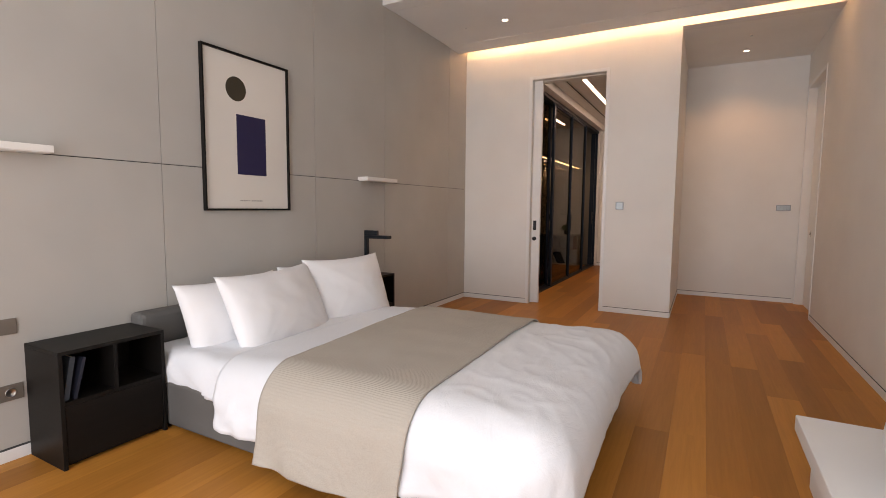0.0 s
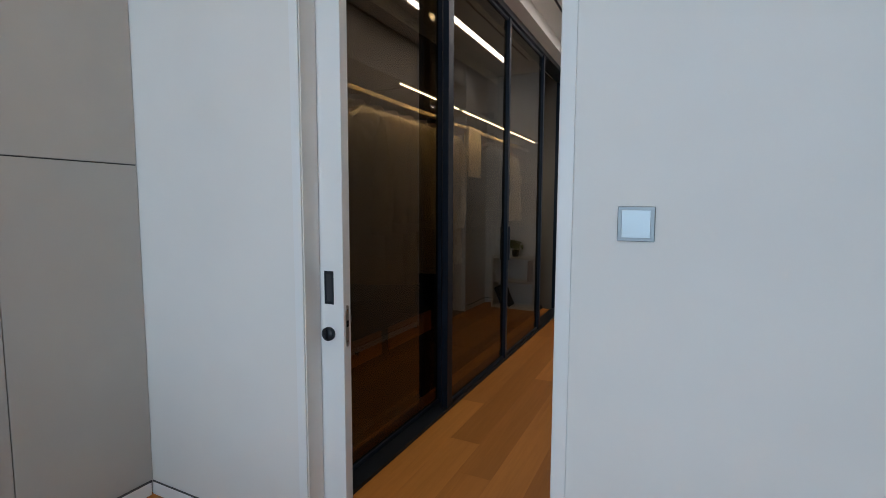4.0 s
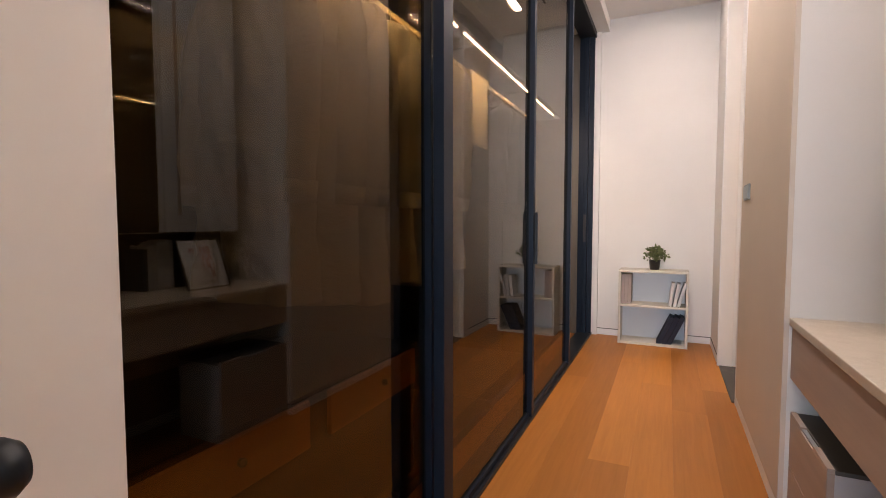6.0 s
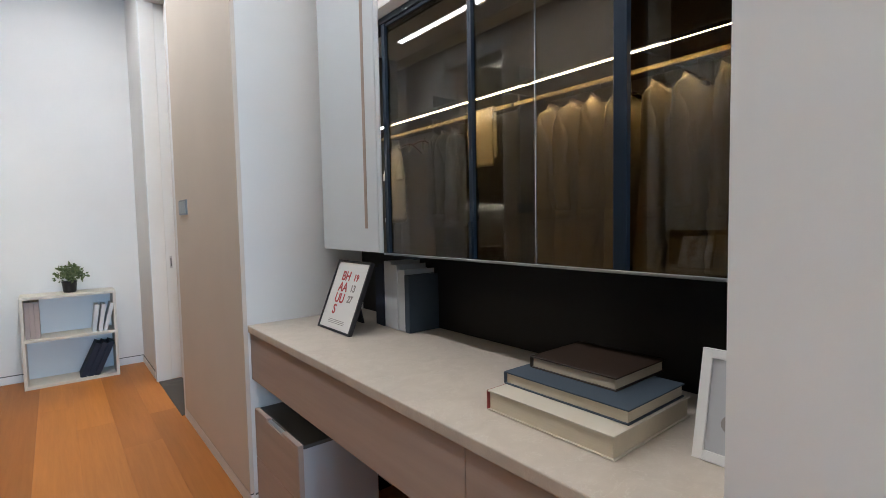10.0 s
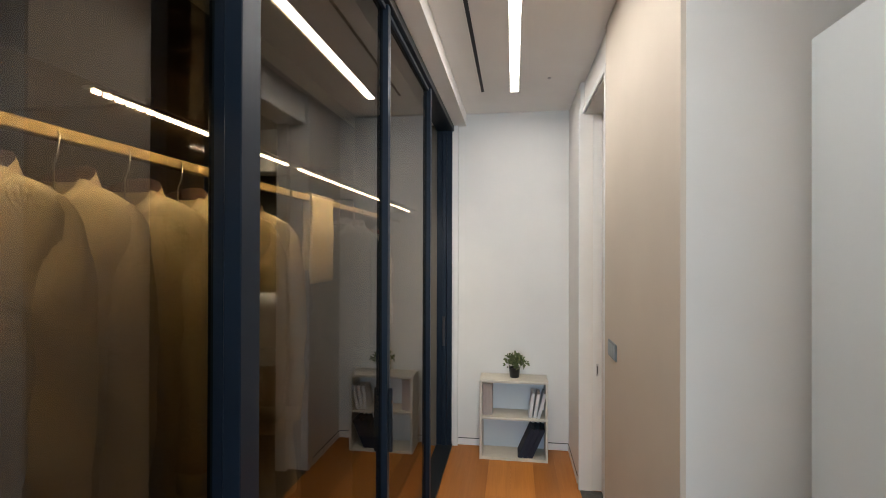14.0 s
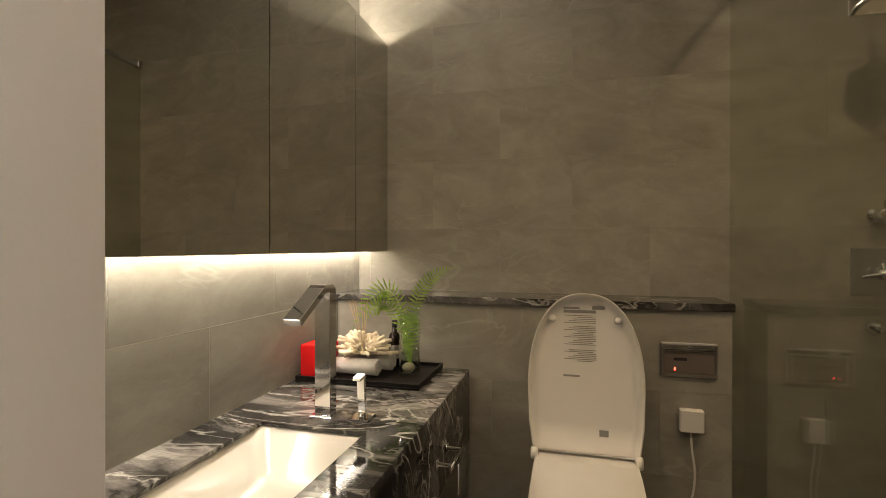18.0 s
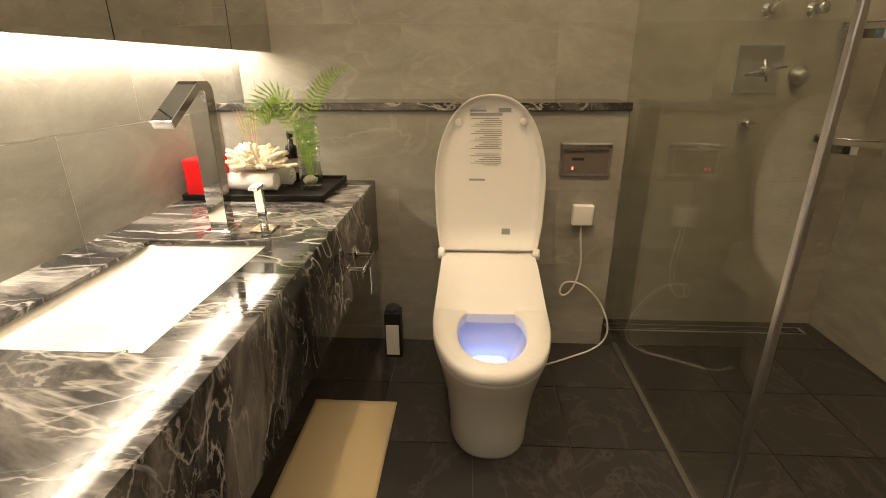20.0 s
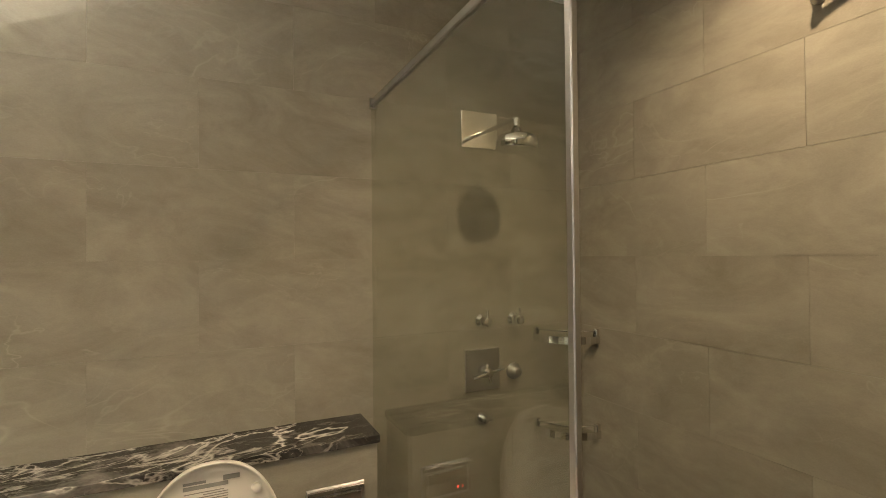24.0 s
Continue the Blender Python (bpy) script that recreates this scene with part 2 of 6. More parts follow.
def linen(name, rgb, depth):
    """Washed cotton: weave, soft creases and a few sharper pressed folds."""
    m = paint(name, rgb, 0.85, 700, 0.02, 0.25)
    p = place(m, (1.0, 0.55, 1.0), (0, 0, 0.5))
    soft, fine = noise_tex(m, p, 7.0, 5, 0.6, 1.2), noise_tex(m, p, 24.0, 4, 0.6, 0.8)
    add = node(m, "ShaderNodeMath")
    add.operation = "MULTIPLY_ADD"
    add.inputs[1].default_value = 0.35
    link(m, fine, add.inputs[0])
    link(m, soft, add.inputs[2])
    bump(m, add.outputs[0], depth, 0.02)
    return m


LINEN = linen("white_bed_linen", (0.755, 0.785, 0.82), 0.20)
PILLOW_WHITE = paint("white_pillow_cotton", (0.82, 0.825, 0.84), 0.85, 800, 0.02, 0.25)
UPHOLSTERY = paint("grey_velvet", (0.11, 0.105, 0.10), 0.9, 400, 0.25, 0.5)
BLUE_INK = mat("dark_blue_print", (0.018, 0.014, 0.06), 0.6)
OLIVE_INK = mat("dark_olive_print", (0.04, 0.032, 0.02), 0.6)
PAPER = paint("poster_paper", (0.72, 0.68, 0.63), 0.7, 400, 0.02, 0.05)
WHITE_PAPER = paint("white_paper", (0.80, 0.79, 0.76), 0.7, 400, 0.03, 0.05)
GREY_INK = mat("faded_print", (0.30, 0.28, 0.26), 0.7)
RED_INK = mat("red_print", (0.45, 0.06, 0.06), 0.6)
BLACK_INK = mat("black_print", (0.03, 0.03, 0.035), 0.6)
GLOBE = mat("opal_glass", (0.80, 0.82, 0.83), 0.3)
bsdf(GLOBE).inputs["Subsurface Weight"].default_value = 0.2
WHITE_BOARD = wood("pale_wood_board", (0.60, 0.56, 0.47), (0.72, 0.68, 0.60), "z", 50, 0.45, 0.05)
WHITE_LACQUER = paint("pale_lacquer", (0.70, 0.74, 0.76), 0.3, 300, 0.02, 0.03)
TAUPE_WOOD = wood("taupe_veneer", (0.36, 0.28, 0.235), (0.47, 0.38, 0.325), "y", 45, 0.5, 0.08)
DESK_STONE = stone("beige_limestone", (0.60, 0.53, 0.445), (0.52, 0.455, 0.375), (0.62, 0.56, 0.475), 9.0, 0.45, 0.012)
DARK_BOARD = paint("dark_grey_board", (0.10, 0.095, 0.09), 0.5, 300, 0.05, 0.05)
GREY_SIDE = paint("pale_grey_board", (0.50, 0.51, 0.53), 0.5, 300, 0.02, 0.05)
BLACK_GLASS = mat("black_back_panel", (0.011, 0.011, 0.012), 0.5, 0.0, 0.3)
TAUPE_PANEL = paint("dark_taupe_board", (0.13, 0.115, 0.095), 0.6, 300, 0.05, 0.05)
BACK_WOOD = wood("walnut_back_panel", (0.085, 0.062, 0.038), (0.14, 0.102, 0.064), "z", 40, 0.5, 0.1)
GOLD = mat("brass_rail", (0.30, 0.225, 0.095), 0.42, 0.7)
COPPER = mat("copper_hanger", (0.42, 0.13, 0.06), 0.4, 0.5)
COTTON = linen("cream_shirt_cotton", (0.52, 0.455, 0.35), 0.75)
# Mauve-brown cloth, its colour darkened further for the shadow within the collar.
COLLAR_LINING = paint("shaded_mauve_brown_lining", (0.13, 0.085, 0.08), 0.9, 500, 0.1, 0.3)
TOWEL = paint("cream_towel", (0.72, 0.64, 0.52), 0.95, 350, 0.05, 0.8)
WHITE_COTTON = linen("white_garment_cotton", (0.72, 0.70, 0.66), 0.6)
DARK_CLOTH = paint("dark_cloth", (0.025, 0.026, 0.03), 0.9, 500, 0.2, 0.4)
LEAF = mat("green_leaf", (0.06, 0.10, 0.03), 0.5)
link(LEAF, ramp(LEAF, noise_tex(LEAF, place(LEAF), 60, 2), [(0.3, (0.07, 0.10, 0.03)), (0.7, (0.19, 0.22, 0.085))]), bsdf(LEAF).inputs["Base Color"])
FERN = mat("fresh_fern_green", (0.16, 0.32, 0.03), 0.45)
link(FERN, ramp(FERN, noise_tex(FERN, place(FERN), 40, 2), [(0.3, (0.15, 0.30, 0.03)), (0.7, (0.34, 0.50, 0.09))]), bsdf(FERN).inputs["Base Color"])
POT_BLACK = mat("black_pot", (0.012, 0.012, 0.012), 0.3)
NAVY = paint("navy_book_cloth", (0.014, 0.018, 0.035), 0.7, 500, 0.1, 0.2)
SLATE_BLUE = paint("slate_blue_cloth", (0.055, 0.075, 0.10), 0.7, 500, 0.1, 0.2)
PALE_BOOK = paint("pale_grey_cover", (0.62, 0.63, 0.64), 0.6, 300, 0.03, 0.1)
ROSE_BOOK = paint("rose_grey_cover", (0.42, 0.35, 0.32), 0.6, 300, 0.03, 0.1)
CREAM_BOOK = paint("cream_cover", (0.60, 0.55, 0.45), 0.6, 300, 0.03, 0.1)
BROWN_BOOK = paint("dark_brown_cover", (0.035, 0.022, 0.015), 0.5, 300, 0.1, 0.1)
RED_BOOK = paint("dark_red_cover", (0.25, 0.04, 0.035), 0.6, 300, 0.05, 0.1)
PAGES = wood("page_block", (0.52, 0.45, 0.33), (0.66, 0.59, 0.46), "y", 400, 0.8, 0.05)
RED_WAX = mat("red_wax", (0.55, 0.012, 0.015), 0.25)
bsdf(RED_WAX).inputs["Subsurface Weight"].default_value = 0.2
CORAL = paint("bleached_coral", (0.76, 0.66, 0.50), 0.8, 250, 0.06, 0.6)
RATTAN = mat("diffuser_reed", (0.55, 0.38, 0.20), 0.7)
BOTTLE = mat("dark_amber_glass", (0.012, 0.008, 0.006), 0.08)
PEBBLE = stone("river_pebble", (0.36, 0.31, 0.22), (0.26, 0.22, 0.16), (0.5, 0.45, 0.35), 20, 0.5, 0.02)
WATER = pane_mat("vase_water", (0.95, 0.97, 0.95), 0.02)
PLASTIC = mat("white_plastic", (0.76, 0.74, 0.69), 0.3)
GREY_PLASTIC = mat("grey_plastic", (0.28, 0.28, 0.27), 0.35)
BLUE_GLOW = glow("blue_bowl_light", (0.15, 0.28, 1.0), 1.6)
RED_GLOW = glow("red_indicator", (1.0, 0.05, 0.03), 6)
CYAN_GLOW = glow("cyan_indicator", (0.1, 0.5, 1.0), 5)
MAT_CLOTH = paint("cream_bath_mat", (0.60, 0.49, 0.30), 0.95, 250, 0.06, 0.8)
SWITCH = mat("silver_switch", (0.34, 0.38, 0.40), 0.40, 0.5)
SWITCH_FRAME = mat("satin_switch_frame", (0.22, 0.24, 0.25), 0.42, 0.5)
BROWN_SOCKET = mat("taupe_socket", (0.20, 0.17, 0.145), 0.4, 0.3)


def marble():
    """Black marble: grey clouds and sharp white veins at two scales."""
    m = mat("black_marble", (0.02, 0.02, 0.02), 0.07)
    p = place(m, (1.0, 0.38, 0.6), (0.35, 0.5, 0.65))
    cloud = noise_tex(m, p, 3.2, 6, 0.65, 1.5)
    c = ramp(m, cloud, [(0.36, (0.012, 0.012, 0.013)), (0.50, (0.040, 0.039, 0.038)), (0.60, (0.15, 0.142, 0.134)), (0.74, (0.33, 0.315, 0.295))])
    for scale, width, tone in ((6.5, 0.020, (0.46, 0.44, 0.41)), (13.0, 0.016, (0.26, 0.25, 0.23)), (3.0, 0.014, (0.62, 0.60, 0.56))):
        v = noise_tex(m, p, scale, 5, 0.55, 1.1)
        line = ramp(m, v, [(0.5 - width, (0, 0, 0)), (0.5, (1, 1, 1)), (0.5 + width, (0, 0, 0))])
        gate = ramp(m, noise_tex(m, p, scale * 0.6, 2), [(0.42, (0, 0, 0)), (0.62, (1, 1, 1))])
        c = mixed(m, mixed(m, 1.0, line, gate, "MULTIPLY"), c, tone)
    link(m, c, bsdf(m).inputs["Base Color"])
    return m


MARBLE = marble()


def knit():
    """Ribbed oatmeal knit, ribs running along the bed."""
    m = mat("oatmeal_knit", (0.45, 0.40, 0.35), 0.95)
    p = place(m)
    speck = noise_tex(m, p, 260, 3, 0.7)
    link(m, ramp(m, speck, [(0.3, (0.35, 0.31, 0.265)), (0.7, (0.54, 0.495, 0.435))]), bsdf(m).inputs["Base Color"])
    w = node(m, "ShaderNodeTexWave", Scale=34.0, Distortion=0.3, Detail=2.0)
    w.inputs["Detail Scale"].default_value = 6.0
    w.bands_direction = "Y"
    link(m, p, w.inputs["Vector"])
    bump(m, w.outputs["Fac"], 0.3, 0.003)
    return m


KNIT = knit()


# ---- builders ----
def add_box(bm, x0, x1, y0, y1, z0, z1, bevel=0.0, seg=1):
    m = Matrix.LocRotScale(((x0 + x1) / 2, (y0 + y1) / 2, (z0 + z1) / 2), None, (abs(x1 - x0), abs(y1 - y0), abs(z1 - z0)))
    got = bmesh.ops.create_cube(bm, size=1, matrix=m)
    if bevel:
        edges = list({e for v in got["verts"] for e in v.link_edges})
        bmesh.ops.bevel(bm, geom=edges, offset=bevel, segments=seg, profile=0.5, affect="EDGES")
    return bm


def mesh_of(name, bm, material, smooth=False):
    me = bpy.data.meshes.new(name)
    bm.normal_update()
    bm.to_mesh(me)
    bm.free()
    if material:
        me.materials.append(material)
    if smooth:
        for p in me.polygons:
            p.use_smooth = True
    return me


def part(name, bm, material, parent=None, label="", smooth=False):
    ob = new(name, mesh_of(name, bm, material, smooth))
    ob.parent = parent
    return tagged(ob, label)


def boxes(*dims, bevel=0.0, seg=1):
    bm = bmesh.new()
    for d in dims:
        add_box(bm, *d, bevel=bevel, seg=seg)
    return bm


def base(name, at, label, category, group="", kind=""):
    ob = new(name)
    ob.empty_display_size = 0.05
    ob.location = at
    return tagged(ob, label, category, group, kind)


def under(parent, ob):
    """Parts built in world places keep them under a thing whose base lies elsewhere."""
    ob.parent = parent
    ob.matrix_parent_inverse = Matrix.Translation(parent.location).inverted()
    return ob


def piece(name, bm, material, thing, label="", smooth=False):
    return under(thing, part(name, bm, material, None, label, smooth))


def shell(name, label, material, *dims, bevel=0.0):
    return tagged(part(name, boxes(*dims, bevel=bevel), material), label, "wall" if "wall" in name else name.split("_")[0], kind="structure")


# ---- shell of the rooms ----
BX0, BX1, BY0 = -1.385, 2.59, -8.4        # bedroom
CX1, CY1 = 0.485, 4.735                   # dressing corridor: right wall, end wall
NY0, NY1, NX1 = 0.20, 1.945, 1.02         # vanity desk niche
DX0, DX1, DZ = -0.464, 0.420, 2.822       # bedroom door opening
DF = -0.079                                # bedroom face of the door wall
TX0, TX1, TY0, TY1 = 0.70, 2.79, 1.77, 4.68  # bathroom
JY0, JY1, JZ = 3.20, 3.985, 2.74           # bathroom door opening
CZ, BZ, SZ, RZ, TZ = 2.975, 3.42, 3.205, 3.20, 3.2  # ceilings: corridor, bedroom, soffit, recess, bathroom
PX, RY = 1.196, 1.728                      # pier edge and back of the entrance recess
WX0 = -1.466                               # wardrobe back
WT = 0.18                                  # door wall thickness

shell("wall_bed", "grey panelled wall behind the bed", GROOVE, (BX0 - 0.15, BX0 - 0.012, BY0, 0.0, 0, BZ + 0.1))
shell("wall_wardrobe_back", "plain wall behind the wardrobe", WALL, (WX0 - 0.15, WX0 - 0.02, 0.0, CY1 + 0.15, 0, BZ + 0.1))
shell("wall_door", "white wall with the pocket door opening", WALL,
      (BX0 - 0.012, DX0, DF, 0.0, 0, BZ + 0.1), (WX0, -0.537, 0.05, 0.27, 0, BZ + 0.1), (WX0, DX0 - 0.6, 0.0, 0.05, 0, BZ + 0.1),
      (DX1, PX, DF, WT, 0, BZ + 0.1), (DX0, DX1, DF, -0.002, DZ, BZ + 0.1), (-0.537, DX1, 0.05, WT, DZ, BZ + 0.1))
shell("wall_window", "white wall with a wide window opening", WALL,
      (BX0, -1.25, BY0 - 0.2, BY0, 0, BZ + 0.1), (2.35, BX1, BY0 - 0.2, BY0, 0, BZ + 0.1),
      (-1.25, 2.35, BY0 - 0.2, BY0, 2.9, BZ + 0.1), (-1.25, 2.35, BY0 - 0.2, BY0, 0, 0.3))
shell("wall_right", "plain white painted wall of the bedroom", WALL, (BX1, BX1 + 0.15, BY0, 0.66, 0, BZ + 0.1), (BX1, BX1 + 0.15, 0.66, 1.66, 2.77, BZ + 0.1),
      (BX1, BX1 + 0.15, 1.66, RY + 0.027, 0, BZ + 0.1))
shell("wall_recess", "white back wall of the entrance recess", WALL, (PX, BX1, RY, RY + 0.027, 0, RZ))
shell("wall_recess_side", "white side of the entrance recess", WALL, (1.04, PX, WT, 1.72, 0, BZ + 0.1))
shell("wall_bulkhead", "white bulkhead above the recess", WALL, (PX, BX1, DF, 0.08, RZ, BZ + 0.1))
shell("wall_corridor_near", "white pier beside the vanity desk", WALL, (CX1, 1.04, WT, NY0, 0, CZ))
shell("wall_niche_back", "white back wall of the desk niche", WALL, (NX1, 1.04, NY0, NY1, 0, CZ))
shell("wall_bath_front", "white wall between corridor and bathroom", WALL, (CX1 + 0.004, TX0 - 0.012, NY1, JY0, 0, CZ), (TX0 - 0.012, 1.04, NY1, NY1 + 0.05, 0, CZ),
      (CX1 + 0.004, TX0 - 0.012, JY0, JY1 + 0.044, JZ, CZ))
shell("wall_beige_panel", "warm beige panelled wall with the light switch", BEIGE_WALL, (CX1 - 0.012, CX1 + 0.004, NY1 + 0.002, JY0 - 0.055, 0.065, CZ))
shell("wall_corridor_far", "white wall beyond the bathroom door", WALL, (0.457, 0.548, JY1 + 0.045, CY1, 0, CZ))
shell("wall_pocket_end", "white wall behind the pocket of the bathroom door", WALL, (0.548, TX0 - 0.012, JY1 + 0.50, CY1, 0, CZ))
shell("wall_pocket_back", "white back of the pocket of the bathroom door", WALL, (0.612, TX0 - 0.012, JY1, JY1 + 0.50, 0, CZ))
shell("wall_end", "white end wall of the dressing corridor", WALL, (WX0, 0.75, CY1, CY1 + 0.15, 0, CZ))
shell("wall_end_return", "narrow white return beside the wardrobe frame", WALL, (WX0, -0.515, 4.695, CY1, 0, CZ))
shell("ceiling_bedroom", "white upper ceiling of the bedroom", CEIL, (BX0, BX1, BY0, DF, BZ, BZ + 0.1))
shell("ceiling_soffit", "white dropped ceiling strip with shadow grooves and a cove gap", CEIL, (BX0, BX1, -1.996, -1.824, SZ, SZ + 0.07), (BX0 + 0.008, BX1, -1.818, -0.615, SZ, SZ + 0.07),
      (BX0, BX1, -0.609, -0.303, SZ, SZ + 0.07), (BX0, BX1, -1.99, -0.31, SZ + 0.012, SZ + 0.066))
shell("ceiling_recess", "white ceiling of the entrance recess", CEIL, (PX, BX1, 0.08, RY, RZ, RZ + 0.08))
shell("ceiling_corridor", "white corridor ceiling with a stepped edge", CEIL, (WX0, 1.04, WT, CY1, CZ, CZ + 0.1), (-0.76, -0.445, WT, CY1, 2.865, CZ), (0.43, 0.4715, WT, NY0, 2.865, CZ))
shell("ceiling_bathroom", "white bathroom ceiling", CEIL, (TX0 - 0.012, TX1 + 0.1, NY1 + 0.05, TY1 + 0.1, TZ, TZ + 0.1), (1.04, TX1 + 0.1, TY0 - 0.013, NY1 + 0.05, TZ, TZ + 0.1))
shell("wall_bath_vanity", "grey tiled wall behind the vanity", LIT_GROUT, (TX0 - 0.012, TX1 + 0.15, TY1 + 0.0008, TY1 + 0.12, 0, TZ))
shell("wall_bath_back", "grey tiled wall behind the toilet and shower", GROUT, (TX1 + 0.008, TX1 + 0.12, TY0 - 0.008, TY1 + 0.008, 0, TZ))
shell("wall_bath_shower", "grey tiled side wall of the shower", GROUT, (1.06, TX1 + 0.008, TY0 - 0.013, TY0 - 0.008, 0, TZ))
shell("wall_bath_corner", "grey rendered corner beside the shower", GROUT, (1.04, 1.06, TY0 - 0.013, NY1 + 0.06, 0, TZ))
shell("wall_bath_niche", "grey rendered wall behind the desk niche", GROUT, (TX0, 1.04, NY1 + 0.05, NY1 + 0.06, 0, TZ))
shell("wall_bath_ledge", "grey tiled half wall under the stone ledge", GROUT, (2.538, TX1 + 0.008, 2.938, TY1, 0, 1.115))
shell("wall_bath_entry", "tiled bathroom side of the corridor wall", TILE, (TX0 - 0.012, TX0, NY1 + 0.05, JY0, 0, TZ), (TX0 - 0.012, TX0, JY1, TY1, 0, TZ), (TX0 - 0.012, TX0, JY0, JY1, JZ, TZ))
shell("floor", "oak floor base", FLOOR_JOINT, (WX0, 2.75, BY0, 1.735, -0.1, -0.014), (WX0, TX0 - 0.012, 1.73, CY1, -0.1, -0.014))
shell("floor_bathroom", "dark bathroom floor base", DARK_GROUT, (TX0 - 0.012, TX1, NY1 + 0.05, TY1, -0.05, -0.005), (1.05, TX1, TY0, NY1 + 0.05, -0.05, -0.005))


# ---- shape helpers ----
def tube(bm, pts, r, seg=8, r_end=None):
    """A round rod through the points."""
    pts = [Vector(p) for p in pts]
    rings = []
    side = None
    for i, p in enumerate(pts):
        d = (pts[min(i + 1, len(pts) - 1)] - pts[max(i - 1, 0)]).normalized()
        side = (side - d * side.dot(d)).normalized() if side else d.orthogonal().normalized()
        up = d.cross(side)
        q = r if r_end is None else r + (r_end - r) * i / (len(pts) - 1)
        rings.append([bm.verts.new(p + q * (math.cos(a) * side + math.sin(a) * up)) for a in (2 * math.pi * k / seg for k in range(seg))])
    for a, b in zip(rings, rings[1:]):
        for k in range(seg):
            bm.faces.new((a[k], a[(k + 1) % seg], b[(k + 1) % seg], b[k]))
    bm.faces.new(rings[0][::-1])
    bm.faces.new(rings[-1])
    return bm


def lathe(bm, profile, at=(0, 0, 0), seg=24, axis="z", squash=1.0):
    """Turns (radius, height) pairs round an axis."""
    rings = []
    for r, h in profile:
        ring = []
        for k in range(seg):
            a = 2 * math.pi * k / seg
            u, v = r * math.cos(a), r * math.sin(a) * squash
            c = {"z": (u, v, h), "x": (h, u, v), "y": (u, h, v)}[axis]
            ring.append(bm.verts.new(Vector(at) + Vector(c)))
        rings.append(ring)
    for a, b in zip(rings, rings[1:]):
        for k in range(seg):
            bm.faces.new((a[k], a[(k + 1) % seg], b[(k + 1) % seg], b[k]))
    bm.faces.new(rings[0][::-1])
    bm.faces.new(rings[-1])
    bmesh.ops.recalc_face_normals(bm, faces=bm.faces)
    return bm


def grid_sheet(bm, nu, nv, f, thick=0.0):
    """A sheet of (nu + 1) x (nv + 1) points f(u, v), u and v from 0 to 1, with a back at a depth."""
    vs = [[bm.verts.new(f(i / nu, j / nv)) for j in range(nv + 1)] for i in range(nu + 1)]
    faces = [bm.faces.new((vs[i][j], vs[i + 1][j], vs[i + 1][j + 1], vs[i][j + 1])) for i in range(nu) for j in range(nv)]
    if thick:
        bm.normal_update()
        bmesh.ops.solidify(bm, geom=faces, thickness=thick)
    return bm


def prism(bm, outline, z0, z1):
    """An upright solid over a flat outline."""
    lo, hi = [bm.verts.new((x, y, z0)) for x, y in outline], [bm.verts.new((x, y, z1)) for x, y in outline]
    n = len(outline)
    bm.faces.new(lo[::-1])
    bm.faces.new(hi)
    for k in range(n):
        bm.faces.new((lo[k], lo[(k + 1) % n], hi[(k + 1) % n], hi[k]))
    bmesh.ops.recalc_face_normals(bm, faces=bm.faces)
    return bm


def writing(text, size, m, material, thing, name="lettering", bold=0.0):
    """Raised letters in the built-in font, turned into a mesh."""
    cu = bpy.data.curves.new(name, "FONT")
    cu.body, cu.size, cu.extrude, cu.offset, cu.align_x, cu.align_y = text, size, 0.0004, bold, "CENTER", "CENTER"
    tmp = bpy.data.objects.new(name, cu)
    me = bpy.data.meshes.new_from_object(tmp)
    bpy.data.objects.remove(tmp)
    me.materials.clear()
    me.materials.append(material)
    me.transform(m)
    return under(thing, new(name, me))


# ---- bedroom: fixed parts ----
def wall_panels():
    wall = bpy.data.objects["wall_bed"]
    cuts = [BY0, -6.9, -5.56, -4.268, -2.963, -1.97, -0.576, DF]
    for a, b in zip(cuts, cuts[1:]):
        for z0, z1 in ((0.066, 1.476), (1.481, BZ)):
            piece("panel", boxes((BX0 - 0.012, BX0, a + 0.0018, b - 0.0018, z0, z1), bevel=0.0008), GREY_PANEL, wall)


wall_panels()


def baseboards():
    runs = [(BX0, BX0 + 0.006, BY0, DF - 0.012, "x"), (BX0, DX0 - 0.045, DF - 0.006, DF, "y"), (DX1 + 0.045, PX + 0.002, DF - 0.006, DF, "y"),
            (PX, PX + 0.006, DF, RY - 0.006, "x"), (PX + 0.006, BX1 - 0.03, RY - 0.006, RY, "y"), (BX1 - 0.006, BX1, BY0, 0.615, "x"),
            (-0.515, 0.457, CY1 - 0.006, CY1, "y"), (0.451, 0.457, JY1 + 0.15, CY1 - 0.006, "x"),
            (CX1 - 0.010, CX1 + 0.004, NY1 + 0.004, JY0 - 0.055, "x"), (CX1 + 0.006, NX1, NY1 - 0.006, NY1, "y"), (CX1 - 0.006, CX1, WT + 0.01, NY0 - 0.002, "x")]
    for x0, x1, y0, y1, _ in runs:
        b = tagged(part("baseboard", boxes((x0, x1, y0, y1, 0.0, 0.058), bevel=0.0015), DOOR_WHITE), "slim white flush baseboard along the wall", "baseboard", kind="structure")
        piece("shadow_gap", boxes((x0 + 0.0012, x1 - 0.0012, y0 + 0.0012, y1 - 0.0012, 0.058, 0.064)), GROOVE, b)


baseboards()


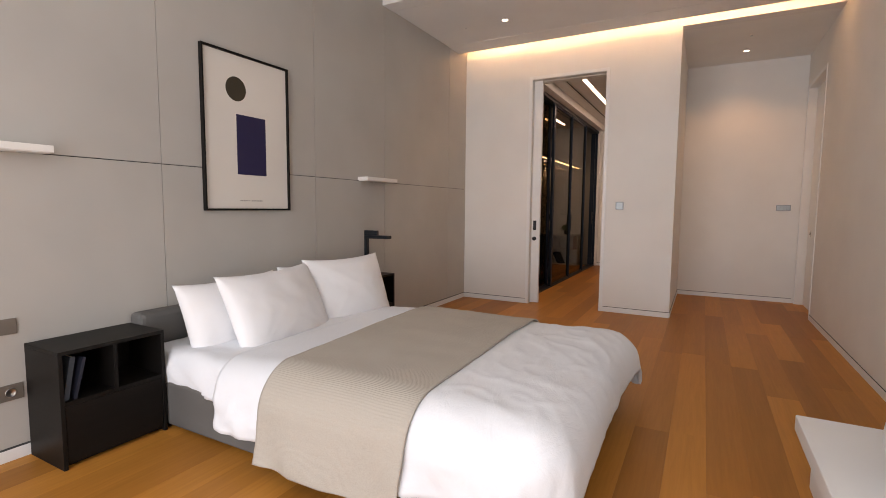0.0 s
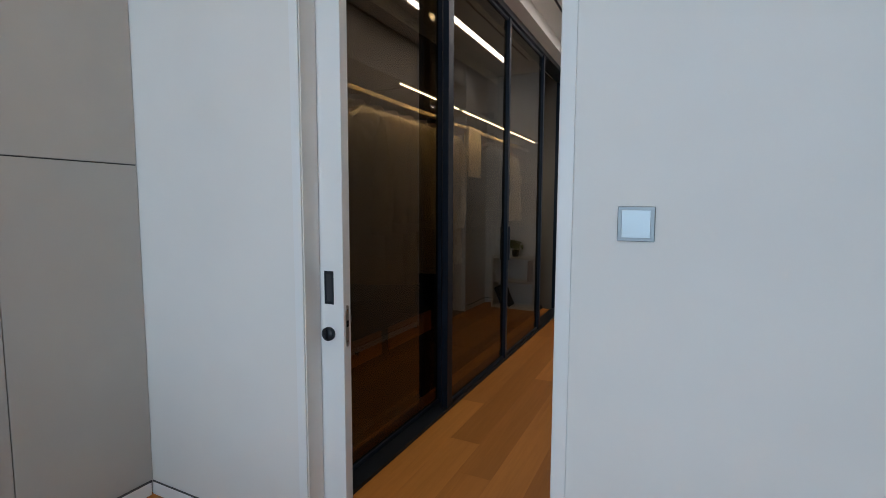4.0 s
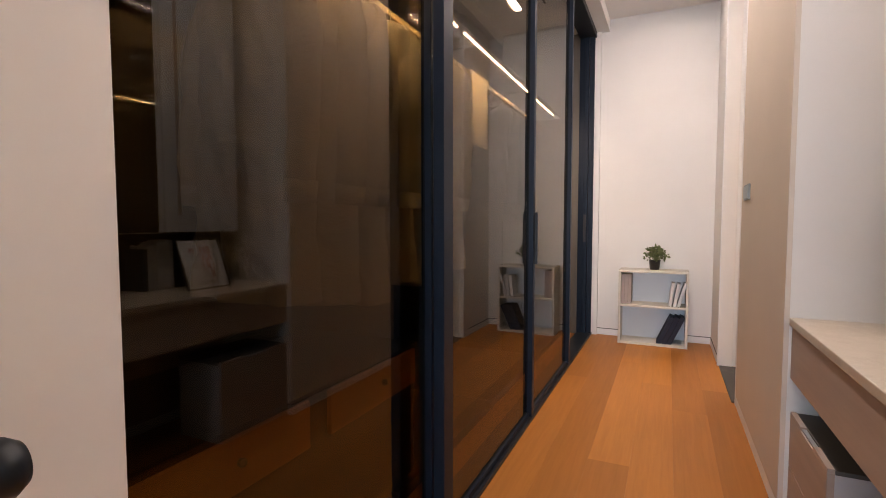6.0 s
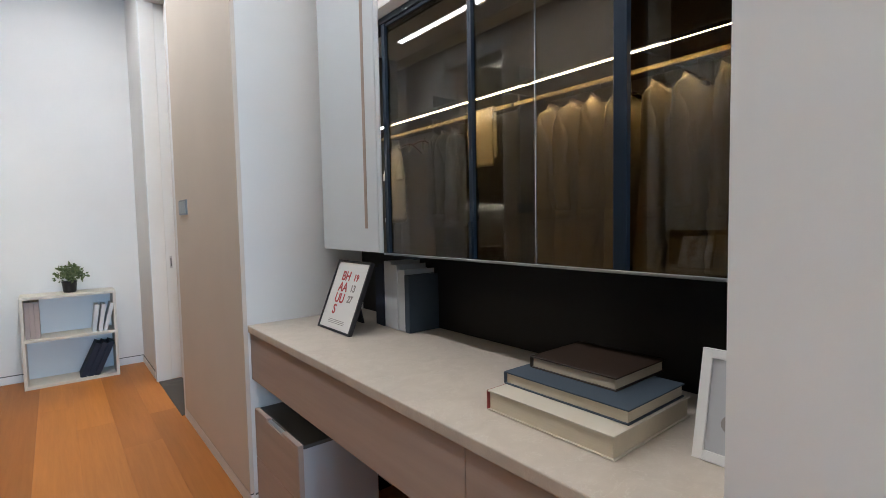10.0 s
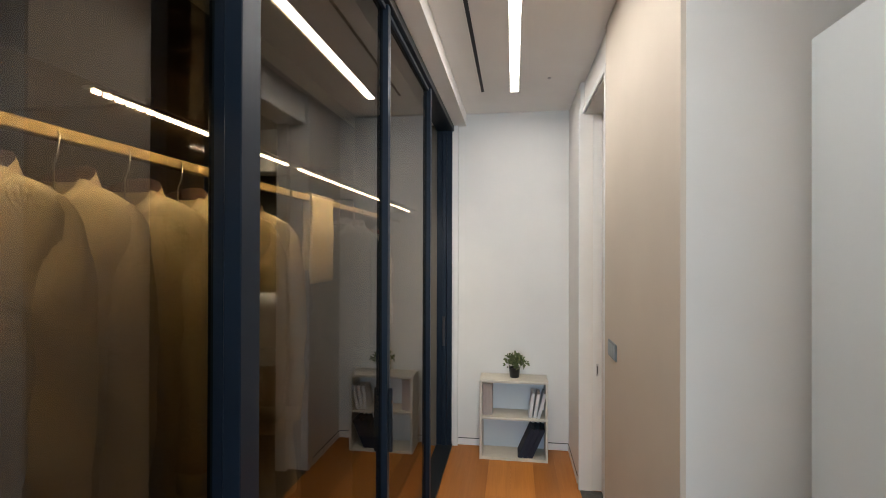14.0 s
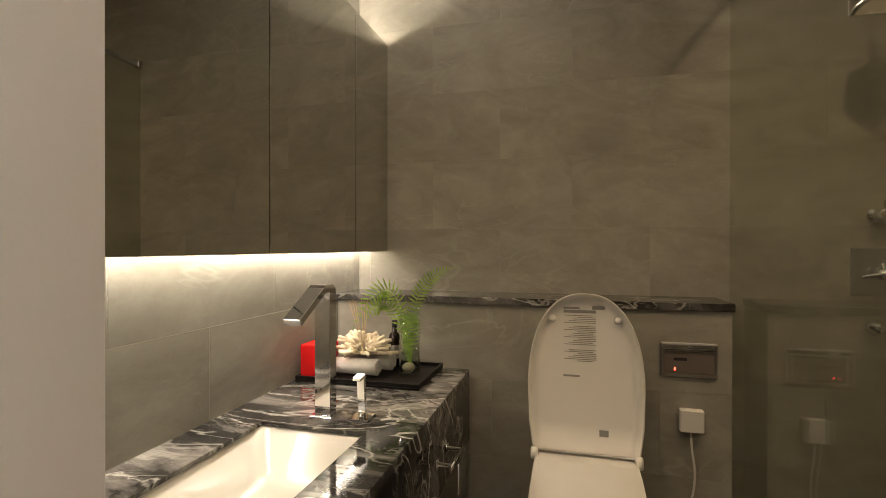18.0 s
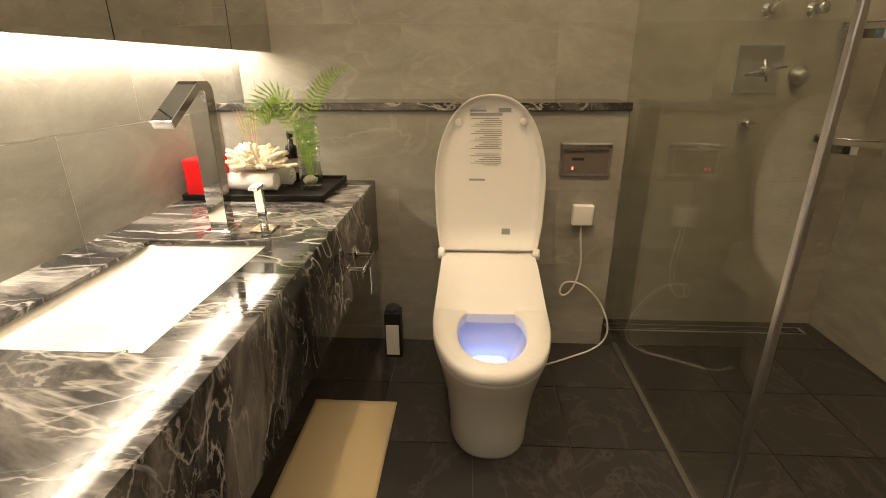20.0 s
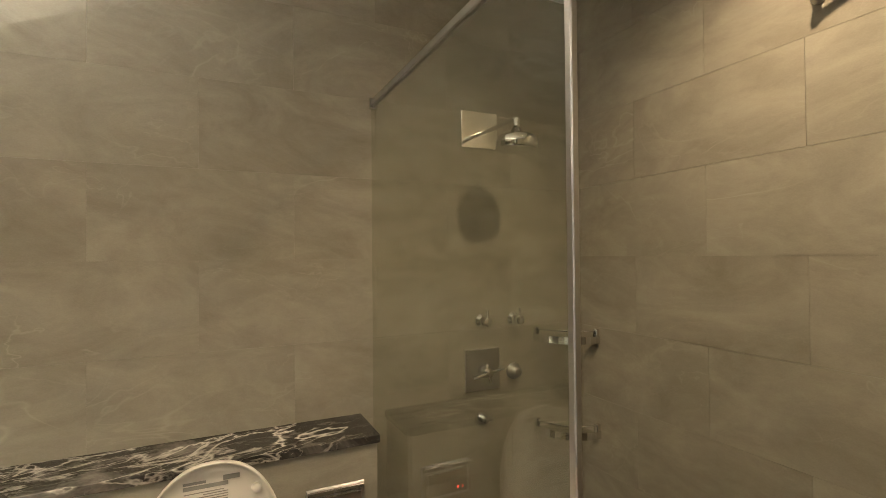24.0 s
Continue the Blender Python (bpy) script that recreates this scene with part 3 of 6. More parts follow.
def pocket_door(name, lo, hi, z, axis, sign, face, label):
    """Trim lines round an opening; lo and hi along the wall, face is the wall's plane."""
    t = base(name, (0, 0, 0), label, "door", kind="structure")

    def box(a0, a1, d0, d1, z0, z1):
        return (a0, a1, d0, d1, z0, z1) if axis == "x" else (d0, d1, a0, a1, z0, z1)

    d0, d1 = sorted((face, face + sign * 0.007))
    for n, a0, a1, z0, z1 in (("trim", lo - 0.042, lo - 0.004, 0, z + 0.042), ("trim", hi + 0.004, hi + 0.042, 0, z + 0.042), ("trim", lo - 0.004, hi + 0.004, z + 0.004, z + 0.042)):
        piece(n, boxes(box(a0, a1, d0, d1, z0, z1), bevel=0.0012), DOOR_WHITE, t)
    return t


d = pocket_door("door_1", DX0, DX1, DZ, "x", -1, DF, "white pocket sliding door, open, with black pull and lock")
leaf = piece("door_leaf", boxes((DX0 - 0.55, -0.361, 0.004, 0.046, 0.006, DZ + 0.02), bevel=0.0015), DOOR_WHITE, d)


def leaf_fittings(thing):
    # flush pull: a rim round a sunk black dish
    x0, x1, z0, z1, y = -0.444, -0.404, 0.950, 1.072, 0.004
    bm = boxes((x0, x0 + 0.007, y - 0.003, y + 0.001, z0, z1), (x1 - 0.007, x1, y - 0.003, y + 0.001, z0, z1), (x0 + 0.007, x1 - 0.007, y - 0.003, y + 0.001, z0, z0 + 0.012), (x0 + 0.007, x1 - 0.007, y - 0.003, y + 0.001, z1 - 0.012, z1))
    piece("pull_rim", bm, BLACK_METAL, thing, "black flush pull rim")
    piece("pull_dish", boxes((x0 + 0.007, x1 - 0.007, y - 0.001, y + 0.0005, z0 + 0.012, z1 - 0.012)), BLACK_INK, thing, "sunk black pull dish")
    bm = lathe(bmesh.new(), [(0.024, 0), (0.0255, -0.004), (0.0255, -0.016), (0.023, -0.019)], (-0.424, y, 0.840), 28, "y")
    piece("lock_rose", bm, BLACK_METAL, thing, "round black lock rose", True)
    piece("thumb_turn", boxes((-0.428, -0.420, y - 0.027, y - 0.018, 0.822, 0.858), bevel=0.002), BLACK_METAL, thing)
    bm = lathe(bmesh.new(), [(0.022, 0), (0.023, 0.004), (0.023, 0.012), (0.013, 0.018), (0.013, 0.030), (0.024, 0.042), (0.027, 0.056), (0.020, 0.066), (0.002, 0.068)], (-0.425, 0.046, 0.875), 24, "y")
    piece("lock_rose", bm, BLACK_METAL, thing, "round black lock rose", True)
    ov = [(0.009 * math.cos(a), (0.068 if math.sin(a) > 0 else -0.068) + 0.009 * math.sin(a)) for a in (2 * math.pi * k / 20 for k in range(20))]
    bm = bmesh.new()
    vs0 = [bm.verts.new((-0.3620, 0.0255 + u, 0.870 + v)) for u, v in ov]
    vs1 = [bm.verts.new((-0.3600, 0.0255 + u, 0.870 + v)) for u, v in ov]
    bm.faces.new(vs1)
    for k in range(20):
        bm.faces.new((vs0[k], vs0[(k + 1) % 20], vs1[(k + 1) % 20], vs1[k]))
    bmesh.ops.recalc_face_normals(bm, faces=bm.faces)
    plate = piece("latch_plate", bm, STEEL, thing, "rounded steel latch plate")
    piece("latch_bolt", boxes((-0.3605, -0.3585, 0.0195, 0.0315, 0.867, 0.891), bevel=0.0008), BLACK_METAL, thing)
    for z in (0.930, 0.815):
        bm = lathe(bmesh.new(), [(0.0045, 0), (0.0045, 0.0008), (0.001, 0.001)], (-0.3602, 0.0255, z), 10, "x")
        piece("screw", bm, CHROME, thing, "", True)


leaf_fittings(d)

d2 = pocket_door("door_2", 0.66, 1.66, 2.77, "y", -1, BX1, "white flush entrance door in the recess, closed")
piece("door_leaf", boxes((BX1 + 0.09, BX1 + 0.13, 0.66, 1.66, 0.004, 2.77)), DOOR_WHITE, d2)
piece("lock_plate", boxes((BX1 + 0.086, BX1 + 0.0905, 1.44, 1.47, 0.90, 0.98), bevel=0.001), STEEL, d2, "small steel lock plate")
piece("lock_turn", boxes((BX1 + 0.078, BX1 + 0.086, 1.45, 1.46, 0.925, 0.955), bevel=0.001), BLACK_METAL, d2)


def wall_switch(name, lo, hi, z0, z1, axis, face, sign, gangs, label):
    mid = (lo + hi) / 2
    t = base(name, (mid, face, z0) if axis == "x" else (face, mid, z0), label, "switch")

    def box(a0, a1, d, b0, b1, e=0.0):
        f0, f1 = sorted((face + sign * e, face + sign * d))
        return (a0, a1, f0, f1, b0, b1) if axis == "x" else (f0, f1, a0, a1, b0, b1)

    piece("frame", boxes(box(lo, hi, 0.008, z0, z1), bevel=0.0015), SWITCH_FRAME, t)
    w = (hi - lo - 0.018) / gangs
    for k in range(gangs):
        piece("rocker", boxes(box(lo + 0.009 + k * w + 0.001, lo + 0.009 + (k + 1) * w - 0.001, 0.0115, z0 + 0.009, z1 - 0.009, 0.008), bevel=0.001), SWITCH, t)
    return t


wall_switch("light_switch", 0.575, 0.663, 1.223, 1.311, "x", DF, -1, 1, "square silver light switch beside the pocket door")
wall_switch("light_switch", 2.33, 2.49, 1.225, 1.297, "x", RY, -1, 4, "wide silver light switch on the recess wall")


def downlight(x, y, z, label):
    t = base("downlight", (x, y, z), label, "downlight", "recessed ceiling lights")
    piece("bezel", lathe(bmesh.new(), [(0.030, 0.0), (0.040, -0.002), (0.042, 0.001), (0.042, 0.004)], (x, y, z), 24), DOOR_WHITE, t, "", True)
    piece("lens", lathe(bmesh.new(), [(0.001, -0.0015), (0.029, -0.002), (0.029, 0.002)], (x, y, z), 20), LED, t, "", True)


downlight(-0.451, -1.094, SZ, "small round ceiling light, lit")
downlight(1.857, 1.18, RZ, "small round ceiling light, lit")
for x, y, z in ((-0.915, -1.079, SZ), (1.869, 0.588, RZ)):
    t = base("sprinkler", (x, y, z), "tiny white sprinkler cap on the ceiling", "sprinkler")
    piece("cap", lathe(bmesh.new(), [(0.006, -0.010), (0.012, -0.008), (0.012, 0.001)], (x, y, z), 14), STEEL, t)

strip = base("cove_strip", (0.65, -0.36, SZ + 0.07), "warm light strip hidden on the dropped ceiling edge", "light strip")
piece("diffuser", boxes((-1.3, 2.5, -0.375, -0.35, SZ + 0.071, SZ + 0.083)), LED_WARM, strip)

w = base("window_1", (0.5, BY0 - 0.1, 0.3), "wide window letting in daylight", "window", kind="structure")
for x in (-1.25, -0.05, 1.1, 2.30):
    piece("window_frame", boxes((x, x + 0.05, BY0 - 0.13, BY0 - 0.08, 0.3, 2.9)), BLACK_METAL, w)
piece("window_sill", boxes((-1.27, 2.37, BY0 - 0.02, BY0 + 0.03, 0.27, 0.30), bevel=0.003), DOOR_WHITE, w)


# ---- bed ----
def drape(x, y, xe, y0, y1, top, r=0.09, floor=0.10, flare=0.10):
    """Where a point of a flat sheet comes to lie when it hangs over the foot and both sides of a bed."""
    dx = max(0.0, x - xe)
    dy = y - y1 if y > y1 else (y - y0 if y < y0 else 0.0)
    d = math.hypot(dx, dy)
    if d < 1e-6:
        return Vector((x, y, top))
    ux, uy = dx / d, dy / d
    if d < r * math.pi / 2:
        out, down = r * math.sin(d / r), r * (1 - math.cos(d / r))
    else:
        rest = d - r * math.pi / 2
        out, down = r + rest * flare, r + rest
    z = max(floor, top - down)
    return Vector((min(x, xe) + ux * out, max(y0, min(y, y1)) + uy * out, z))


BTOP, BY_NEAR, BY_FAR = 0.42, -4.47, -2.82


def build_bed():
    t = base("bed", (0.0, -3.683, 0), "double bed with grey velvet base, white duvet and sheet", "bed")
    piece("bed_frame", boxes((-1.27, 1.00, BY_NEAR - 0.02, BY_FAR + 0.02, 0.02, 0.27), bevel=0.018, seg=3), UPHOLSTERY, t, "grey velvet bed base")
    piece("headboard", boxes((-1.381, -1.265, BY_NEAR - 0.03, BY_FAR + 0.03, 0.02, 0.62), bevel=0.03, seg=3), UPHOLSTERY, t, "low grey velvet headboard")

    def sheet(u, v):
        x, y = -1.25 + u * 0.84, BY_NEAR - 0.17 + v * (BY_FAR - BY_NEAR + 0.34)
        p = drape(x, y, 9, BY_NEAR + 0.07, BY_FAR - 0.07, BTOP + 0.01, 0.075, 0.02, 0.05)
        p.z = max(p.z, 0.240 + 0.010 * noise.noise((x * 4, y, 8)))
        side = max(0.0, BTOP - 0.03 - p.z)
        p.z += 0.008 * noise.noise((x * 5, y * 5, 1)) + 0.004 * noise.noise((x * 14, y * 14, 2))
        tuck = (1 - abs(noise.noise((x * 7 + p.z * 9, y * 2, 3.0)))) ** 4
        p.y += (0.014 * noise.noise((x * 9, 3.0, p.z * 8)) - 0.018 * tuck) * min(1.0, side / 0.06) * (-1 if y > -3.683 else 1)
        p.z += 0.006 * tuck * (side < 0.02) * min(1.0, abs(y + 3.683) / 0.7)
        return p

    piece("sheet", grid_sheet(bmesh.new(), 44, 90, sheet, 0.004), LINEN, t, "crumpled white fitted sheet", True)

    def duvet(u, v):
        x = -0.66 + 0.10 * (abs(v - 0.5) * 2) ** 3 + u * (2.00 - 0.07 * v)
        y = BY_NEAR - 0.30 + v * (BY_FAR - BY_NEAR + 0.56)
        p = drape(x, y, 0.95, BY_NEAR + 0.12, BY_FAR - 0.14, BTOP + 0.030, 0.20, 0.085, 0.13)
        inside = 1.0 - min(1.0, 2 * abs(v - 0.5)) ** 4
        p.z += 0.025 * inside * min(1, u * 6) + 0.014 * noise.noise((x * 1.8, y * 1.8, 5)) + 0.003 * noise.noise((x * 7, y * 6, 9))
        hang, dx_foot = max(0.0, min(1.0, (BTOP - p.z) / 0.3)), x - 0.95
        ridge = 1 - abs(noise.noise((x * 5.5 + y * 4.0, y * 5.0 - x, 11)))
        long_fold = 1 - abs(noise.noise((x * 2.2 + y * 3.1, y * 1.3 - x * 0.8, 21)))
        p.z += (0.006 * (ridge ** 7) + 0.006 * long_fold ** 9) * (1 - hang) * max(0.0, min(1.0, (x - 0.42) / 0.25))
        fold = noise.noise((x * 6.5, y * 6.5, 0.4)) + 0.5 * noise.noise((x * 15, y * 15, 1.7))
        if hang > 0:
            away = Vector((max(0, p.x - 1.0), p.y - (-3.683), 0)).normalized()
            p += away * (0.040 * hang * fold * (0.5 if dx_foot > 0.25 else 1.0))
        tip = max(0.0, v - 0.60) / 0.40 * max(0.0, u - 0.70) / 0.30
        p += Vector((0.07, 0.02, 0.055)) * tip * tip * (3 - 2 * tip)
        return p

    piece("duvet", grid_sheet(bmesh.new(), 120, 130, duvet, 0.02), LINEN, t, "soft white duvet hanging over the sides", True)
    return t


build_bed()


def build_throw():
    t = base("throw_blanket", (0.15, -3.683, BTOP), "oatmeal ribbed knit throw laid across the bed", "blanket")

    def f(u, v):
        lft = -0.37 + 0.12 * (1 - v)
        x = lft + u * (0.525 - lft) + 0.010 * math.sin(v * 7)
        y = BY_NEAR - 0.43 + v * (BY_FAR - BY_NEAR + 0.70)
        p = drape(x, y, 9, BY_NEAR + 0.12, BY_FAR - 0.14, BTOP + 0.070, 0.21, 0.07, 0.15)
        p.z += 0.012 * noise.noise((x * 2.2, y * 2.2, 5)) + 0.005 * noise.noise((x * 7, y * 6, 9))
        hang = max(0.0, min(1.0, (BTOP - p.z) / 0.3))
        away = -1 if y < -3.683 else 1
        p.y += away * hang * (0.018 + 0.03 * noise.noise((x * 6.5, y * 6.5, 0.4)))
        return p

    piece("knit", grid_sheet(bmesh.new(), 60, 130, f, 0.01), KNIT, t, "", True)


build_throw()


def build_pillow(at, tilt, yaw, w=0.72, h=0.50, d=0.23, label="plump white cotton pillow leaning on the headboard"):
    def side(sign):
        def f(u, v):
            a, b = 2 * u - 1, 2 * v - 1
            puff = max(0.0, (1 - a * a) * (1 - b * b)) ** 0.47
            pinch = 1 - 0.10 * (1 - abs(a) ** 2.2) * abs(b) ** 3
            pinch2 = 1 - 0.075 * (1 - abs(b) ** 2.2) * abs(a) ** 3
            ray = math.atan2(abs(b) - 1.02, abs(a) - 1.02)
            crease = 0.008 * noise.noise((a * 3 + at[1] * 5, b * 3, sign)) * puff - 0.0025 * (1 - abs(noise.noise((ray * 4.5, at[1] * 7 + a, sign + b)))) ** 5 * min(1.0, 3 * puff)
            return Vector((a * w / 2 * pinch2, sign * d / 2 * puff + crease, b * h / 2 * pinch))
        return f
    bm = bmesh.new()
    grid_sheet(bm, 52, 40, side(1))
    grid_sheet(bm, 52, 40, side(-1))
    bmesh.ops.remove_doubles(bm, verts=bm.verts, dist=0.0008)
    bmesh.ops.recalc_face_normals(bm, faces=bm.faces)
    ob = part("pillow", bm, PILLOW_WHITE, None, "", True)
    ob.matrix_world = pose(*at, 0, 0, yaw) @ pose(0, 0, 0, tilt, 0, 0)
    return tagged(ob, label, "pillow", "pillows on the bed")


build_pillow((-1.075, -4.00, 0.545), -20, 90 + 4, 0.78, 0.50)
build_pillow((-1.10, -3.22, 0.565), -14, 90 - 2, 0.76, 0.48)
build_pillow((-0.88, -3.84, 0.572), -24, 90 + 7, 0.84, 0.56, 0.24)
build_pillow((-0.90, -3.12, 0.590), -20, 90 - 8, 0.76, 0.55, 0.23)


# ---- nightstands, lamp, wall lights, picture ----
def build_nightstand(x0, x1, y0, y1, h, label):
    t = base("nightstand", ((x0 + x1) / 2, (y0 + y1) / 2, 0), label, "nightstand", "pair of nightstands")
    s = 0.018
    piece("side_panel", boxes((x0, x1, y0, y0 + s, 0, h - s), bevel=0.001), BLACK_WOOD, t)
    piece("side_panel", boxes((x0, x1, y1 - s, y1, 0, h - s), bevel=0.001), BLACK_WOOD, t)
    piece("top", boxes((x0, x1, y0, y1, h - s, h), bevel=0.001), BLACK_WOOD, t)
    piece("shelf", boxes((x0 + 0.004, x1 - 0.004, y0 + s, y1 - s, 0.30, 0.30 + s)), BLACK_WOOD, t)
    m = (y0 + y1) / 2
    piece("divider", boxes((x0 + 0.004, x1 - 0.004, m - s / 2, m + s / 2, 0.30 + s, h - s)), BLACK_WOOD, t)
    piece("bottom", boxes((x0 + 0.004, x1 - 0.02, y0 + s, y1 - s, 0.012, 0.03)), BLACK_WOOD, t)
    piece("drawer_front", boxes((x1 - 0.022, x1 - 0.004, y0 + s + 0.002, y1 - s - 0.002, 0.032, 0.298), bevel=0.001), BLACK_WOOD, t)
    piece("back_panel", boxes((x0 + 0.004, x0 + 0.012, y0 + s, y1 - s, 0.03, h - s)), BLACK_WOOD, t)
    return t


build_nightstand(-1.372, -1.05, -4.99, -4.50, 0.56, "black stained wooden nightstand with two open bays")
build_nightstand(-1.372, -1.10, -2.66, -2.21, 0.598, "black stained wooden nightstand under the desk lamp")


def lying_book(name, x0, x1, y0, y1, z0, z1, cover, label, group="", spine="y", board=None):
    """Pages between two boards, spine along one long side."""
    t = base(name, ((x0 + x1) / 2, (y0 + y1) / 2, z0), label, "book", group)
    c = 0.003
    piece("cover", boxes((x0, x1, y0, y1, z0, z0 + c), bevel=0.0006), cover, t)
    piece("cover", boxes((x0, x1, y0, y1, z1 - c, z1), bevel=0.0006), cover, t)
    piece("page_block", boxes((x0 + 0.004, x1 - 0.004, y0 + 0.004, y1 - 0.004, z0 + c, z1 - c)), PAGES, t)
    if spine == "y":
        piece("spine", boxes((x0, x1, y1 - 0.003, y1 + 0.004, z0, z1), bevel=0.003, seg=2), board or cover, t)
    elif spine == "x":
        piece("spine", boxes((x1 - 0.003, x1, y0, y1, z0 + c, z1 - c)), cover, t)
    return t


def standing_book(at, w, d, h, cover, lean=0.0, yaw=0.0, label="", group="", block=None):
    """An upright book: w is its thickness, d its depth from spine to fore-edge; spine towards -y of its own frame."""
    t = base("book", at, label, "book", group)
    c = 0.0025
    m = pose(*at, 0, 0, yaw) @ pose(0, 0, 0, 0, lean, 0)
    for nm, dims, mt in (("cover", (0, c, 0, d, 0, h), cover), ("cover", (w - c, w, 0, d, 0, h), cover), ("spine", (c, w - c, 0, c, 0, h), cover), ("page_block", (c, w - c, c, d - 0.004, 0.003, h - 0.003), block or PAGES)):
        ob = piece(nm, boxes(dims, bevel=0.0005), mt, t)
        ob.data.transform(m)
    return t


standing_book((-1.085, -4.962, 0.318), 0.022, 0.17, 0.205, SLATE_BLUE, 10, 90, "slate blue book leaning in the nightstand", "books in the nightstand")
standing_book((-1.075, -4.925, 0.318), 0.014, 0.16, 0.195, NAVY, 14, 90, "thin navy book leaning in the nightstand", "books in the nightstand")


def build_desk_lamp():
    t = base("desk_lamp", (-1.31, -2.38, 0.598), "matt black angular lamp standing on the nightstand", "lamp")
    piece("base_plate", boxes((-1.36, -1.18, -2.44, -2.33, 0.598, 0.613), bevel=0.002), BLACK_METAL, t)
    piece("stem", boxes((-1.315, -1.280, -2.402, -2.368, 0.613, 1.012), bevel=0.002), BLACK_METAL, t)
    piece("arm", boxes((-1.280, -1.17, -2.402, -2.368, 0.967, 1.012), bevel=0.002), BLACK_METAL, t)
    piece("head", boxes((-1.30, -1.04, -2.425, -2.345, 0.937, 0.967), bevel=0.004), BLACK_METAL, t)
    piece("cable", tube(bmesh.new(), [(-1.355, -2.39, 0.604), (-1.362, -2.43, 0.605), (-1.368, -2.47, 0.603), (-1.378, -2.50, 0.57)], 0.003, 6), BLACK_METAL, t, "", True)


build_desk_lamp()


def build_wall_light(y0, y1):
    t = base("wall_light", (BX0, (y0 + y1) / 2, 1.47), "slim white shelf-like wall light on the panel joint", "wall light", "pair of wall lights")
    piece("body", boxes((BX0, BX0 + 0.115, y0, y1, 1.478, 1.512), bevel=0.002), WALL, t)
    piece("underside", boxes((BX0 + 0.01, BX0 + 0.105, y0 + 0.01, y1 - 0.01, 1.4755, 1.4785)), DOOR_WHITE, t)


build_wall_light(-2.40, -1.905)
build_wall_light(-5.36, -4.86)


def build_picture():
    y0, y1, z0, z1 = -4.003, -3.272, 1.199, 2.270
    t = base("picture", (BX0, (y0 + y1) / 2, z0), "black-framed abstract print with a dark disc and a navy block", "picture")
    f, x = 0.014, BX0
    for dims in ((x, x + 0.028, y0, y0 + f, z0, z1), (x, x + 0.028, y1 - f, y1, z0, z1), (x, x + 0.028, y0 + f, y1 - f, z0, z0 + f), (x, x + 0.028, y0 + f, y1 - f, z1 - f, z1)):
        piece("frame_bar", boxes(dims, bevel=0.0015), BLACK_WOOD, t)
    piece("print", boxes((x, x + 0.010, y0 + f, y1 - f, z0 + f, z1 - f)), PAPER, t)
    piece("dark_disc", lathe(bmesh.new(), [(0.082, 0.0), (0.082, 0.0015)], (x + 0.010, -3.735, 2.03), 40, "x"), OLIVE_INK, t)
    piece("navy_block", boxes((x + 0.010, x + 0.0115, -3.738, -3.488, 1.45, 1.862)), BLUE_INK, t)
    for k in range(14):
        y = -3.722 + k * 0.014
        if k not in (6,):
            piece("caption_bar", boxes((x + 0.010, x + 0.0112, y, y + 0.0085, 1.264, 1.272)), GREY_INK, t)


build_picture()


def socket_strip(name, dims, holes, label, material, axis="x", sign=1):
    t = base(name, (dims[0], dims[2], dims[4]), label, "socket")
    piece("plate", boxes(dims, bevel=0.0015), material, t)
    for y, z in holes:
        xf = dims[1] if sign > 0 else dims[0]
        piece("outlet_rim", lathe(bmesh.new(), [(0.022, 0), (0.022, sign * 0.002), (0.019, sign * 0.002), (0.018, sign * 0.0004)], (xf, y, z), 20, "x"), BLACK_METAL if sign < 0 else STEEL, t, "", True)
    return t


socket_strip("socket_strip", (BX0, BX0 + 0.008, -5.26, -5.00, 0.295, 0.372), [(-5.13, 0.333), (-5.05, 0.333)], "taupe socket strip low on the bed wall", BROWN_SOCKET)
socket_strip("bedside_switch", (BX0, BX0 + 0.008, -5.19, -5.01, 0.615, 0.69), [], "taupe bedside switch plate on the wall", BROWN_SOCKET)
socket_strip("socket_strip", (BX1 - 0.008, BX1, -4.05, -3.50, 0.31, 0.39), [(-3.70, 0.35), (-3.80, 0.35), (-3.90, 0.35)], "pale socket strip on the wall behind the globe lamp", GREY_SIDE, sign=-1)


